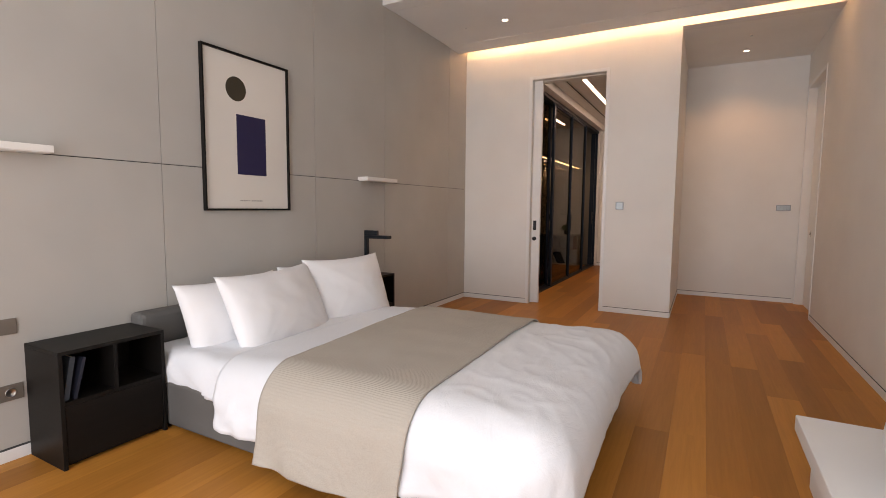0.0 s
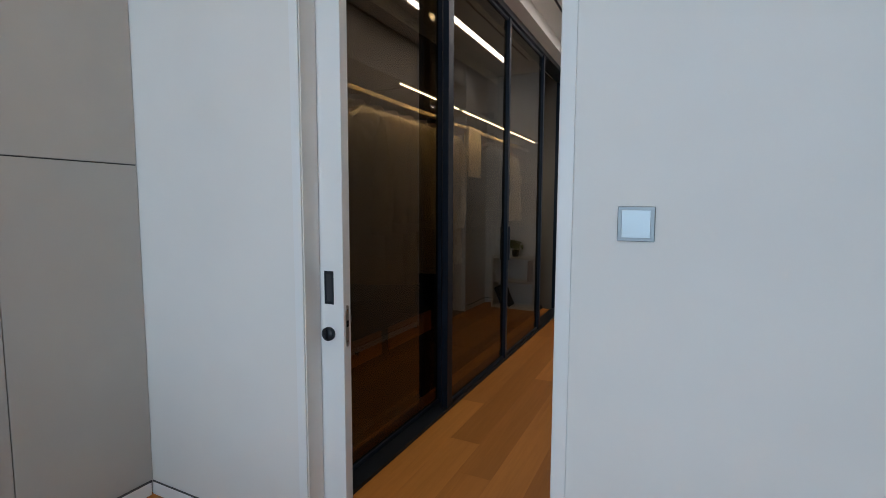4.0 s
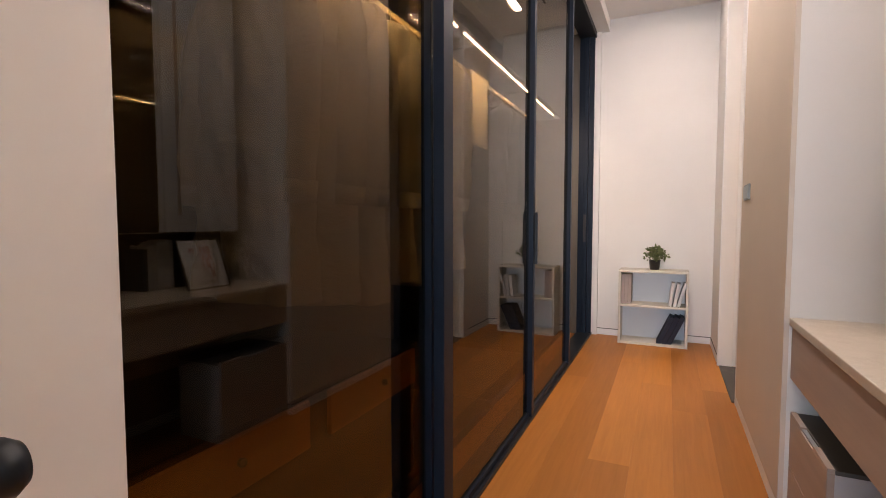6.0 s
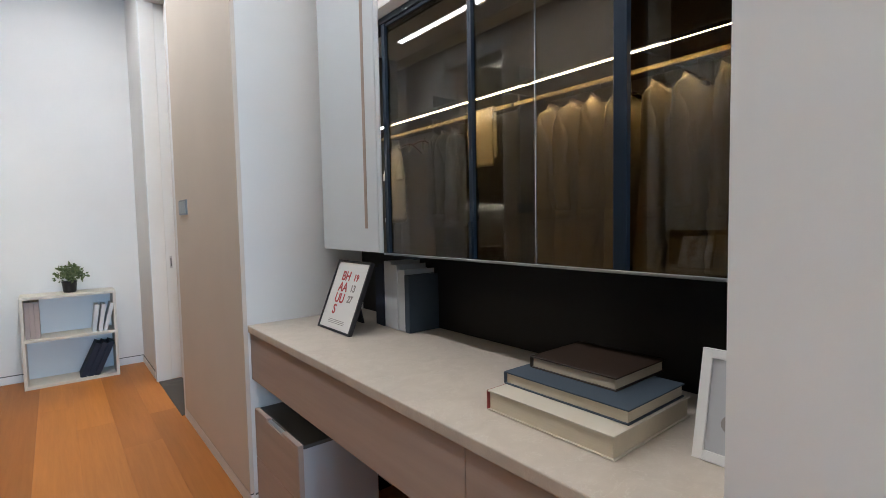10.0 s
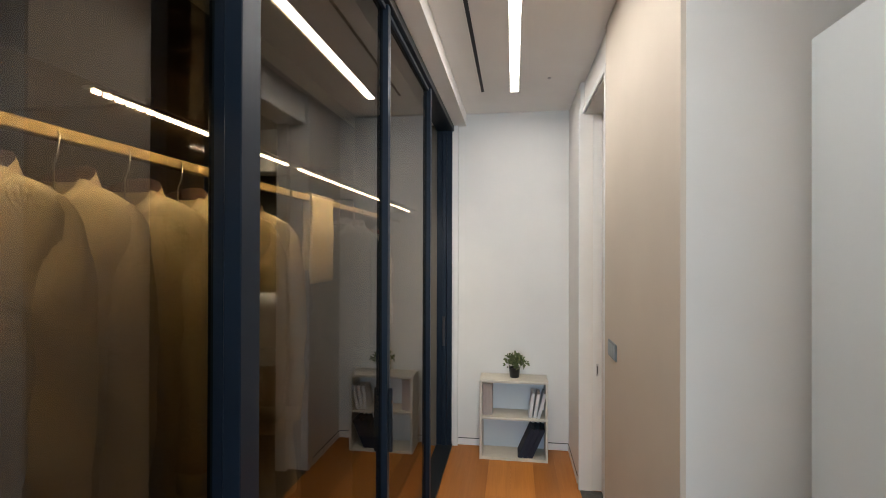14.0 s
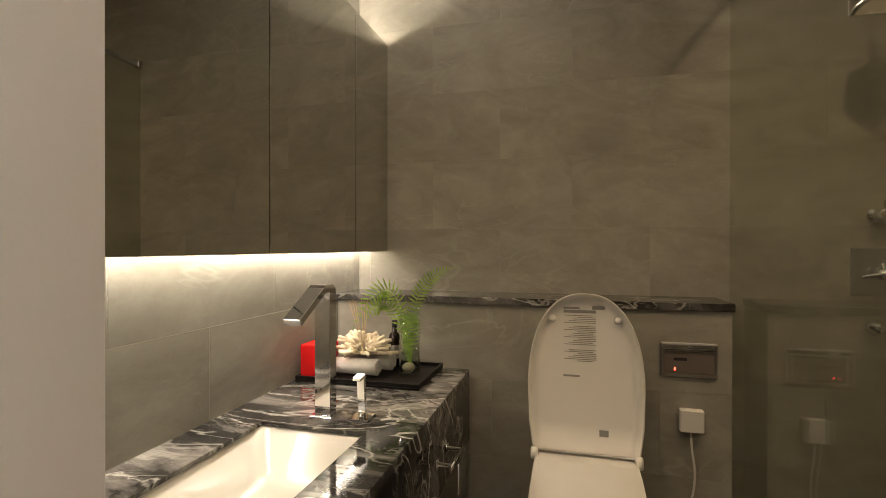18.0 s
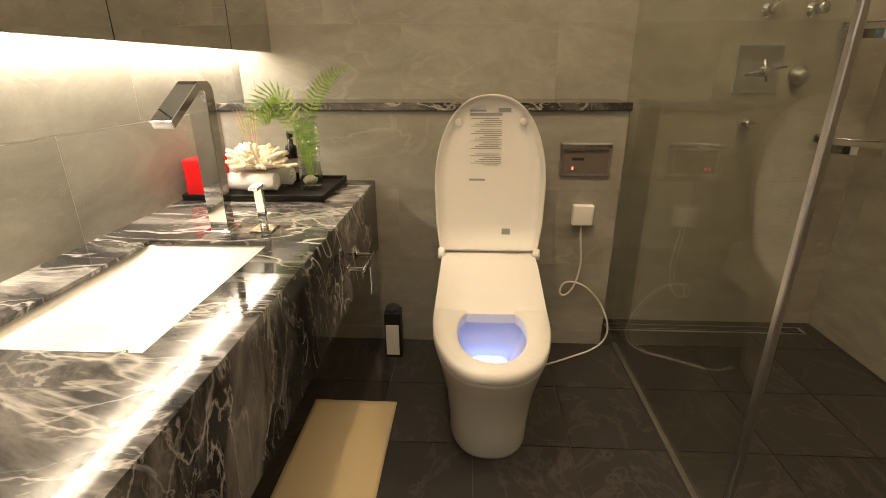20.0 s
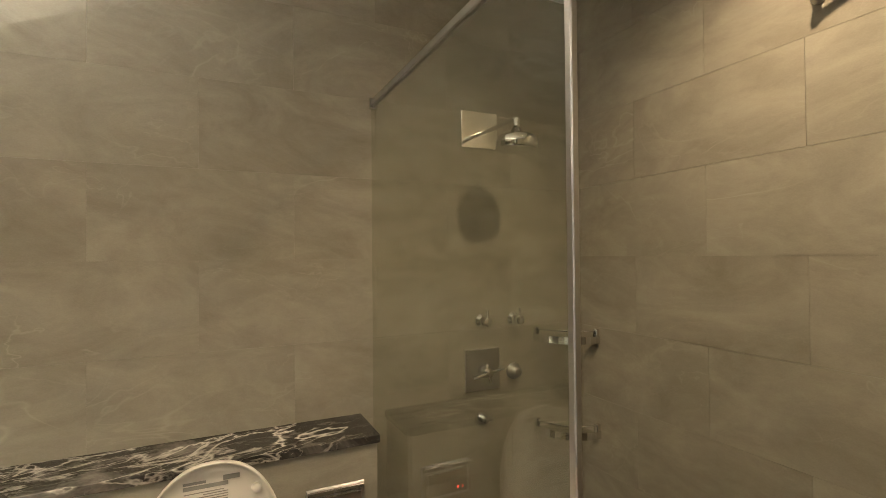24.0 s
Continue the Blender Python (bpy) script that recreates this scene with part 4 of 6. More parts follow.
# ---- low bench with the globe lamp ----
def build_bench():
    x0, y1, h = 1.905, -3.39, 0.30
    t = base("bench", (2.18, -4.8, 0), "low white bench along the wall", "bench")
    piece("top", boxes((x0, BX1 - 0.012, -6.6, y1, h - 0.07, h), bevel=0.003), DOOR_WHITE, t)
    piece("plinth", boxes((x0 + 0.06, BX1 - 0.012, -6.55, y1 - 0.06, 0, h - 0.07)), DOOR_WHITE, t)
    g = base("globe_lamp", (2.235, -3.965, h), "white opal glass globe lamp, unlit, on the bench", "lamp")
    prof = [(0.001, 0.0)] + [(0.172 * math.sin(a) * (1 + 0.05 * math.cos(a)), 0.178 - 0.178 * math.cos(a)) for a in (math.pi * k / 20 for k in range(1, 20))] + [(0.001, 0.356)]
    piece("globe", lathe(bmesh.new(), prof, (2.235, -3.965, h), 40, squash=1.12), GLOBE, g, "", True)
    piece("collar", lathe(bmesh.new(), [(0.05, 0), (0.052, 0.012), (0.05, 0.025)], (2.33, -4.12, h), 20), PLASTIC, g, "", True)
    piece("cable", tube(bmesh.new(), [(2.33, -4.08, h + 0.006), (2.42, -4.04, h + 0.006), (2.50, -3.95, h + 0.02), (2.578, -3.82, 0.35)], 0.004, 6), PLASTIC, g, "", True)
    b = base("tray", (2.13, -4.47, h), "shallow pale tray on the bench", "tray")
    piece("body", boxes((1.975, 2.40, -4.75, -4.06 - 0.12, h, h + 0.045), bevel=0.006), GREY_SIDE, b)


build_bench()


# ---- dressing corridor: wardrobe ----
WZ = 2.862


def glazed_door(wardrobe, y0, y1, xg, xf, s0, s1, handle=None):
    """A sliding glass door: two fin-like stiles and two rails round one smoked pane; xg is the pane's corridor face, xf that of the frame."""
    top, back = WZ - 0.05, xg - 0.014
    d = piece("sliding_door", boxes((back, xf, y0, y0 + s0, 0.022, top), (back, xf, y1 - s1, y1, 0.022, top), (back, xf - 0.012, y0 + s0, y1 - s1, 0.022, 0.044),
                                    (back, xf - 0.012, y0 + s0, y1 - s1, top - 0.022, top), bevel=0.002), FRAME_NAVY, wardrobe, "sliding door in a slim black frame")
    kids = [part("pane", boxes((xg - 0.006, xg, y0 + s0 - 0.004, y1 - s1 + 0.004, 0.042, top - 0.020)), SMOKED, None, "smoked bronze glass pane")]
    if handle is not None:
        kids.append(part("pull_handle", boxes((xf, xf + 0.016, handle - 0.008, handle + 0.008, 0.86, 1.14), bevel=0.003), BLACK_METAL, None, "slim black pull handle"))
    for k in kids:
        k.parent = d
    return d


def build_wardrobe():
    t = base("wardrobe", (-1.03, 2.45, 0), "built-in wardrobe with dark frame, walnut back and lit rails", "wardrobe")
    piece("top_track", boxes((-0.70, -0.552, 0.272, 4.69, WZ - 0.05, WZ), bevel=0.002), BLACK_METAL, t)
    piece("floor_track", boxes((-0.70, -0.560, 0.272, 4.69, 0.0, 0.02), bevel=0.001), BLACK_METAL, t)
    for x0, x1, y in ((-0.70, -0.651, 4.655), (-0.650, -0.612, 4.640), (-0.611, -0.567, 4.655)):
        piece("end_jamb", boxes((x0, x1, y, 4.693, 0.0, WZ - 0.05), bevel=0.002), FRAME_NAVY, t)
    piece("pull_handle", boxes((-0.645, -0.620, 4.628, 4.640, 0.90, 1.16), bevel=0.002), BLACK_INK, t, "slim black pull handle")
    piece("end_jamb", boxes((-0.74, -0.592, 0.272, 0.285, 0.02, WZ - 0.05), bevel=0.002), BLACK_METAL, t)
    for a, b in ((0.272, 1.44), (1.44, 2.52), (2.52, 3.58), (3.58, 4.70)):
        piece("back_panel", boxes((WX0 - 0.018, WX0, a + 0.001, b - 0.001, 0.0, WZ)), BACK_WOOD, t)
    for y in (2.50, 3.56):
        piece("divider", boxes((WX0, -1.10, y - 0.011, y + 0.011, 0.0, 2.3), bevel=0.001), BLACK_WOOD, t)
    piece("end_panel", boxes((WX0, -0.745, 0.272, 0.277, 0, WZ)), BLACK_WOOD, t)
    piece("end_panel", boxes((WX0, -0.702, 4.668, 4.692, 0, CZ - 0.002)), TAUPE_PANEL, t, "dark taupe end panel")
    for a, b in ((0.28, 1.417), (1.443, 2.487), (2.513, 3.547), (3.573, 4.655)):
        piece("shelf", boxes((WX0, -0.875, a, b, 2.085, 2.105), bevel=0.001), BACK_WOOD, t)
        piece("plinth", boxes((WX0, -0.82, a, b, 0.0, 0.05)), BLACK_WOOD, t)
    # warm strips of small diodes under the shelves
    for a, b in ((1.30, 2.19), (2.28, 3.03), (3.07, 3.17), (3.22, 3.92), (3.98, 4.14), (4.18, 4.42)):
        bm = bmesh.new()
        y = a
        while y < b:
            add_box(bm, -0.903, -0.896, y, y + 0.019, 2.072, 2.078)
            y += 0.031
        piece("strip_diodes", bm, DIODE, t, "warm white light strip under the shelf")
        piece("strip_channel", boxes((-0.912, -0.886, a - 0.01, b + 0.01, 2.078, 2.085)), STEEL, t)
    # brass hanging rails
    for a, b in ((0.28, 2.487), (2.513, 3.547), (3.573, 4.655)):
        piece("hanging_rail", boxes((-1.055, -1.035, a, b, 1.990, 2.020), bevel=0.003), GOLD, t, "brass hanging rail")
    # low chest with turned knobs
    for a, b in ((0.30, 0.965), (1.06, 1.60)):
        piece("drawer_front", boxes((-0.85, -0.832, a, b, 0.435, 0.575), bevel=0.002), OAK, t, "pale oak drawer front")
        piece("knob", lathe(bmesh.new(), [(0.010, 0), (0.012, 0.010), (0.008, 0.016)], (-0.832, 0.712 if a < 1 else 1.357, 0.51), 12, "x"), BLACK_METAL, t, "", True)
    piece("chest_body", boxes((-1.40, -0.852, 0.29, 1.62, 0.05, 0.575)), BLACK_WOOD, t)
    piece("chest_top", boxes((-1.42, -0.84, 0.285, 1.63, 0.577, 0.595), bevel=0.001), BLACK_WOOD, t)
    # the first door runs on the back track, the other two on the front one
    glazed_door(t, 0.287, 1.425, -0.665, -0.640, 0.02, 0.060)
    glazed_door(t, 1.302, 2.458, -0.588, -0.563, 0.074, 0.020)
    glazed_door(t, 2.459, 3.562, -0.588, -0.563, 0.020, 0.046, handle=2.468)

build_wardrobe()


def build_shirt(x, y, z, material, length=1.0, w=0.225, seed=0, sleeve=True, label="cream cotton shirt on a hanger on the brass rail", yaw=0, hook=None, short=False):
    """Shirt on a hanger, front towards -y, shoulders across the rail; z is the rail's underside."""
    t = base("shirt", (x, y, z - 0.10), label, "shirt", "shirts on the rail")
    m = pose(x, y, z, 0, 0, yaw)
    k = w / 0.225
    rings = [(-0.078, 0.070, 0.050), (-0.092, 0.098, 0.052), (-0.112, 0.150, 0.050), (-0.138, 0.196, 0.050), (-0.168, 0.218, 0.054), (-0.215, 0.226, 0.060), (-0.30, 0.220, 0.066),
             (-0.45, 0.206, 0.070), (-0.65, 0.206, 0.076), (-0.85, 0.214, 0.082), (-length, 0.224, 0.088)]
    fine = []
    for (za, xa, ya), (zb, xb, yb) in zip(rings, rings[1:]):
        n = max(1, round((za - zb) / 0.022))
        fine += [(za + (zb - za) * i / n, xa + (xb - xa) * i / n, ya + (yb - ya) * i / n) for i in range(n)]
    bm = bmesh.new()
    loops, seg = [], 64
    for zz, rx, ry in fine + rings[-1:]:
        loop = []
        hang = min(1.0, max(0.0, (-zz - 0.12) / 0.45))
        for i in range(seg):
            a = 2 * math.pi * i / seg
            c, s = math.cos(a), math.sin(a)
            px = rx * k * math.copysign(abs(c) ** 0.85, c)
            # long soft folds falling from the shoulders, and short creases across them
            fall = 0.042 * hang * noise.noise((px * 9 + seed * 3.1, 2.0 if s > 0 else 7.0, zz * 1.3 + seed))
            fold = 0.026 * (1 - abs(noise.noise((px * 14 + zz * 5 + seed, zz * 6, seed * 2.0)))) ** 3
            crease = 0.010 * noise.noise((px * 30 - zz * 12, zz * 22 + seed, 3.0))
            py = 0.92 * ry * math.copysign(abs(s) ** 0.7, s) + (1 if s > 0 else -1) * abs(s) ** 0.5 * (fall + (fold + crease) * min(1.0, hang + 0.15))
            neck = 0.075 * max(0.0, 1 - abs(px) / 0.15) ** 0.6 * max(0.0, -s) ** 0.5 * max(0.0, min(1.0, (zz + 0.22) / 0.12))
            loop.append(bm.verts.new((px + 0.02 * hang * noise.noise((seed * 5.0, zz * 2.2, c)), py, zz - neck)))
        loops.append(loop)
    for a, b in zip(loops, loops[1:]):
        for i in range(seg):
            bm.faces.new((a[i], a[(i + 1) % seg], b[(i + 1) % seg], b[i]))
    piece("body", bm, material, t, "", True).data.transform(m)
    # collar: a lined stand that drops to the front, and a turned-down leaf with two points
    n, stand, rim, leaf = 32, [], [], []
    for i in range(n + 1):
        a = -math.pi / 2 + 0.45 + (2 * math.pi - 0.90) * i / n
        c, s = math.cos(a), math.sin(a)
        front = (1 - s) / 2
        tip = front ** 7
        side = 1 if c > 0 else -1
        stand.append((0.080 * k * c, 0.058 * s, -0.088 - 0.050 * front))
        rim.append((0.089 * k * c, 0.064 * s, -0.036 - 0.105 * front))
        leaf.append((0.106 * k * c + side * 0.040 * tip, 0.076 * s - 0.008 * tip, -0.092 - 0.050 * front - 0.040 * tip + 0.003 * noise.noise((i * 0.5, seed, 1.0))))
    for nm, rows, mt in (("collar_stand", (stand, rim), COLLAR_LINING), ("collar_leaf", (rim, leaf), material)):
        bm = bmesh.new()
        va, vb = [bm.verts.new(p) for p in rows[0]], [bm.verts.new(p) for p in rows[1]]
        for i in range(n):
            bm.faces.new((va[i], va[i + 1], vb[i + 1], vb[i]))
        bmesh.ops.solidify(bm, geom=bm.faces[:], thickness=0.0025)
        piece(nm, bm, mt, t, "mauve-brown collar lining, darkened for the shade inside" if mt is COLLAR_LINING else "", True).data.transform(m)
    for sx in ((-1, 1) if sleeve else ()):
        pts = [(sx * (w - 0.058), 0, -0.172), (sx * (w - 0.030), -0.002, -0.200), (sx * (w - 0.010), -0.008, -0.27), (sx * (w + 0.008), -0.022, -0.42), (sx * (w + 0.012), -0.034, -0.60), (sx * (w + 0.004), -0.046, -0.78)]
        pts = pts[:4] if short else pts
        path = []
        for p, q in zip(pts, pts[1:]):
            path += [tuple(p[j] + (q[j] - p[j]) * i / 5 for j in range(3)) for i in range(5)]
        bm = tube(bmesh.new(), path + pts[-1:], 0.050 * k, 18, (0.085 if short else 0.046) * k)
        for v in bm.verts:
            d = 1 + 0.30 * noise.noise((v.co.x * 14 + seed, v.co.y * 22, v.co.z * 10)) + 0.12 * noise.noise((v.co.x * 40, v.co.y * 40 + seed, v.co.z * 26))
            v.co.y *= 0.88 * d * min(1.0, max(0.35, (-v.co.z - 0.10) / 0.24))
            v.co.x += 0.014 * noise.noise((seed * 2.0, v.co.y * 12, v.co.z * 9))
        piece("sleeve", bm, material, t, "", True).data.transform(m)
        if short:
            continue
        bm = tube(bmesh.new(), [(sx * (w + 0.004), -0.036, -0.775), (sx * (w + 0.001), -0.038, -0.835)], 0.046 * k, 18, 0.043 * k)
        piece("cuff", bm, material, t, "", True).data.transform(m)
    bm = bmesh.new()
    tube(bm, [(0, 0, -0.10), (0, 0, -0.045), (0.012, 0, -0.02), (0.016, 0, 0.02), (0.0, 0, 0.045), (-0.016, 0, 0.03)], 0.0022, 6)
    piece("hanger_hook", bm, hook or STEEL, t, "hanger hook", True).data.transform(m)
    return t


for k, y in enumerate((0.98, 1.165, 1.35, 1.55, 1.755, 1.905, 2.08)):
    build_shirt(-1.045, y, 1.978, COTTON, 1.12 + 0.03 * (k % 3), 0.225 + 0.008 * (k % 2), k, yaw=(-4, 2, -3, 1, -5, 2, -2)[k])
build_shirt(-1.060, 4.16, 1.985, WHITE_COTTON, 0.80, 0.105, 33, True, "long white blouse with short sleeves on a hanger in the wardrobe", 88, short=True)
for k, y in enumerate((3.12, 3.25, 3.38)):
    build_shirt(-1.045, y, 1.978, DARK_CLOTH, 0.88, 0.215, 50 + k, True, "dark jacket on a copper hanger on the brass rail", (-24, -20, -27)[k], COPPER)


def build_hanger(y, yaw):
    """A bare hanger: hook, sloping arms and a pale paper tag."""
    t = base("hanger", (-1.045, y, 1.93), "bare copper hanger with a pale tag on the rail", "hanger", "bare hangers")
    m = pose(-1.045, y, 1.985, 0, 0, yaw)
    piece("hook", tube(bmesh.new(), [(0, 0, -0.09), (0, 0, -0.045), (0.012, 0, -0.02), (0.016, 0, 0.02), (0.0, 0, 0.045), (-0.016, 0, 0.03)], 0.0022, 6), STEEL, t, "", True).data.transform(m)
    piece("arm", tube(bmesh.new(), [(-0.20, 0, -0.155), (-0.10, 0, -0.115), (0, 0, -0.09), (0.10, 0, -0.115), (0.20, 0, -0.155)], 0.007, 8), COPPER, t, "", True).data.transform(m)
    piece("tag", boxes((0.012, 0.042, -0.001, 0.001, -0.17, -0.10)), WHITE_PAPER, t, "pale paper tag").data.transform(m)


build_hanger(3.62, -20)
build_hanger(3.84, -24)


def build_towel():
    t = base("towel", (-1.045, 2.85, 2.02), "cream towel folded over the brass rail", "towel")
    for nm, dx, z0 in (("fold", 0.020, 1.575), ("fold", -0.020, 1.64)):
        def f(u, v):
            y = 2.71 + u * 0.285
            return Vector((-1.045 + dx + 0.008 * noise.noise((y * 14, v * 3, 4)), y + 0.004 * noise.noise((v * 6, 2, 1)), z0 + v * (2.025 - z0)))
        piece(nm, grid_sheet(bmesh.new(), 24, 20, f, 0.012), TOWEL, t, "", True)
    piece("fold", grid_sheet(bmesh.new(), 8, 8, lambda u, v: Vector((-1.045 + 0.026 * math.cos(math.pi * v), 2.71 + u * 0.285, 2.022 + 0.012 * math.sin(math.pi * v))), 0.006), TOWEL, t, "", True)


build_towel()


# ---- corridor ceiling ----
def build_line_light():
    y0, y1 = WT + 0.06, 4.160
    t = base("line_light", (-0.02, 2.2, CZ), "long recessed line light along the corridor ceiling, lit", "ceiling light")
    piece("diffuser", boxes((-0.050, 0.012, y0, y1, CZ - 0.004, CZ - 0.001)), LED, t, "glowing white diffuser")
    piece("rim", boxes((-0.054, -0.050, y0, y1, CZ - 0.006, CZ - 0.0005)), DOOR_WHITE, t)
    piece("rim", boxes((0.012, 0.016, y0, y1, CZ - 0.006, CZ - 0.0005)), DOOR_WHITE, t)
    s = base("air_slot", (-0.262, 2.1, CZ), "narrow dark air slot in the corridor ceiling", "vent")
    piece("slot", boxes((-0.272, -0.250, y0, 4.140, CZ - 0.003, CZ - 0.001)), BLACK_INK, s)
    piece("slot_rim", boxes((-0.277, -0.272, y0, 4.140, CZ - 0.005, CZ - 0.0005)), CEIL, s)
    piece("slot_rim", boxes((-0.250, -0.245, y0, 4.140, CZ - 0.005, CZ - 0.0005)), CEIL, s)
    d = base("smoke_detector", (0.21, 2.56, CZ), "round white smoke detector on the corridor ceiling", "detector")
    piece("base_ring", lathe(bmesh.new(), [(0.050, 0.0), (0.052, -0.004), (0.052, -0.012), (0.046, -0.014)], (0.21, 2.56, CZ), 32), PLASTIC, d, "", True)
    piece("chamber", lathe(bmesh.new(), [(0.040, -0.012), (0.040, -0.030), (0.034, -0.036), (0.001, -0.038)], (0.21, 2.56, CZ), 32), PLASTIC, d, "", True)
    for k in range(10):
        a = 2 * math.pi * k / 10
        ob = piece("vent_slot", boxes((0.0395, 0.0406, -0.008, 0.008, -0.027, -0.019)), BLACK_INK, d)
        ob.data.transform(pose(0.21, 2.56, CZ, 0, 0, math.degrees(a)))
    c = base("sprinkler", (0.225, 3.90, CZ), "tiny white sprinkler cap on the ceiling", "sprinkler")
    piece("cap", lathe(bmesh.new(), [(0.006, -0.010), (0.012, -0.008), (0.012, 0.001)], (0.225, 3.90, CZ), 14), STEEL, c)


build_line_light()


# ---- end of the corridor: shelf unit with plant and books ----
def build_shelf_unit():
    x0, x1, y0, y1, h, s = -0.302, 0.262, 4.452, 4.70, 0.662, 0.020
    t = base("shelf_unit", (-0.02, 4.576, 0), "low pale wooden shelf unit with two bays, half full", "shelf")
    piece("side_panel", boxes((x0, x0 + s, y0, y1, 0, h - s), bevel=0.001), WHITE_BOARD, t)
    piece("side_panel", boxes((x1 - s, x1, y0, y1, 0, h - s), bevel=0.001), WHITE_BOARD, t)
    piece("top", boxes((x0, x1, y0, y1, h - s, h), bevel=0.001), WHITE_BOARD, t)
    piece("shelf", boxes((x0 + s, x1 - s, y0 + 0.002, y1 - 0.008, 0.335, 0.355), bevel=0.0008), WHITE_BOARD, t)
    piece("bottom", boxes((x0 + s, x1 - s, y0 + 0.002, y1 - 0.008, 0.0, 0.022), bevel=0.0008), WHITE_BOARD, t)
    piece("back_panel", boxes((x0 + s, x1 - s, y1 - 0.008, y1, 0, h - s)), WHITE_LACQUER, t)
    for k in range(3):
        standing_book((-0.280 + k * 0.028, 4.505, 0.355), 0.027, 0.17, 0.265, ROSE_BOOK, 0, 0, "rose-grey book standing in the upper bay", "books in the shelf")
    for k, (x, lean) in enumerate(((0.105, 7), (0.142, 9), (0.172, 15))):
        standing_book((x, 4.475, 0.358), 0.026, 0.16, 0.205 + 0.01 * (k == 2), PALE_BOOK, lean, 0, "white book leaning in the upper bay", "books in the shelf", WHITE_PAPER)
    for k in range(3):
        standing_book((0.015 + k * 0.042, 4.475, 0.026), 0.036, 0.19, 0.265, NAVY, 24, 0, "navy binder leaning in the lower bay", "binders in the shelf", SLATE_BLUE)
    return t


build_shelf_unit()


def leaf_clump(bm, centre, n, spread, size, rng, up=0.4):
    for _ in range(n):
        d = Vector((rng.gauss(0, 1), rng.gauss(0, 1), rng.gauss(0, 0.8) + up)).normalized()
        p = centre + d * spread * (0.35 + 0.65 * rng.random())
        side = d.orthogonal().normalized()
        side.rotate(Matrix.Rotation(rng.uniform(0, 6.3), 3, d))
        tip = p + (d + Vector((0, 0, rng.uniform(-0.5, 0.3)))).normalized() * size * rng.uniform(0.7, 1.3)
        w = size * rng.uniform(0.28, 0.42)
        mid = (p + tip) / 2 + d.cross(side) * size * 0.12
        a, b, c, e = bm.verts.new(p), bm.verts.new(mid + side * w), bm.verts.new(tip), bm.verts.new(mid - side * w)
        f = bm.verts.new(mid + d.cross(side) * size * 0.06)
        for tri in ((a, b, f), (b, c, f), (c, e, f), (e, a, f)):
            bm.faces.new(tri)


def build_plant():
    x, y, z = -0.012, 4.585, 0.662
    t = base("potted_plant", (x, y, z), "small leafy green plant in a black pot on the shelf unit", "plant")
    piece("pot", lathe(bmesh.new(), [(0.036, 0), (0.040, 0.01), (0.047, 0.075), (0.050, 0.085), (0.045, 0.085), (0.042, 0.07)], (x, y, z), 24), POT_BLACK, t, "glossy black pot", True)
    rng = random.Random(4)
    bm = bmesh.new()
    for k in range(9):
        a = k * 2.4
        r = 0.035 + 0.03 * rng.random()
        tube(bm, [(x, y, z + 0.07), (x + r * 0.5 * math.cos(a), y + r * 0.5 * math.sin(a), z + 0.12), (x + r * math.cos(a) * 1.3, y + r * math.sin(a), z + 0.15 + 0.05 * rng.random())], 0.002, 5)
    piece("stem", bm, LEAF, t)
    bm = bmesh.new()
    for k in range(22):
        a, r = rng.uniform(0, 6.3), rng.uniform(0.0, 0.085)
        leaf_clump(bm, Vector((x + r * math.cos(a), y + r * math.sin(a) * 0.85, z + 0.095 + 0.125 * rng.random() * (1.15 - r * 6))), 15, 0.030, 0.030, rng)
    piece("foliage", bm, LEAF, t)


build_plant()


# ---- desk niche ----
def build_desk():
    t = base("desk", (0.75, 1.07, 0.53), "floating vanity desk with beige stone top and taupe drawers", "desk")
    piece("top", boxes((0.488, NX1 - 0.004, NY0 + 0.002, NY1 - 0.002, 0.722, 0.75), bevel=0.003, seg=2), DESK_STONE, t, "beige limestone top")
    for a, b in ((0.224, 0.660), (0.663, NY1 - 0.006)):
        piece("drawer_front", boxes((0.496, 0.514, a, b, 0.534, 0.7195), bevel=0.0012), TAUPE_WOOD, t, "taupe veneer drawer front")
    piece("filler", boxes((0.499, 0.514, NY0 + 0.002, 0.220, 0.528, 0.72), bevel=0.001), TAUPE_WOOD, t)
    piece("carcass", boxes((0.516, NX1 - 0.004, NY0 + 0.004, NY1 - 0.004, 0.542, 0.720)), BLACK_WOOD, t)
    piece("back_panel", boxes((NX1 - 0.010, NX1 - 0.002, NY0 + 0.004, NY1 - 0.004, 0.06, 0.542)), TAUPE_WOOD, t)
    p = base("pedestal", (0.72, 1.72, 0.0), "white two-drawer pedestal with taupe fronts under the desk", "drawer unit", "pedestals under the desk")
    build_pedestal(p, 0.500, 0.80, 1.498, NY1 - 0.010)
    p = base("pedestal", (0.64, 0.42, 0.0), "white two-drawer pedestal with taupe fronts under the desk", "drawer unit", "pedestals under the desk")
    build_pedestal(p, 0.425, 0.86, 0.20 + 0.035, 0.585)
    shell("wall_niche_panel", "matt black panel behind the desk", BLACK_GLASS, (NX1 - 0.012, NX1 - 0.002, NY0 + 0.002, NY1 - 0.002, 0.751, CZ - 0.002))


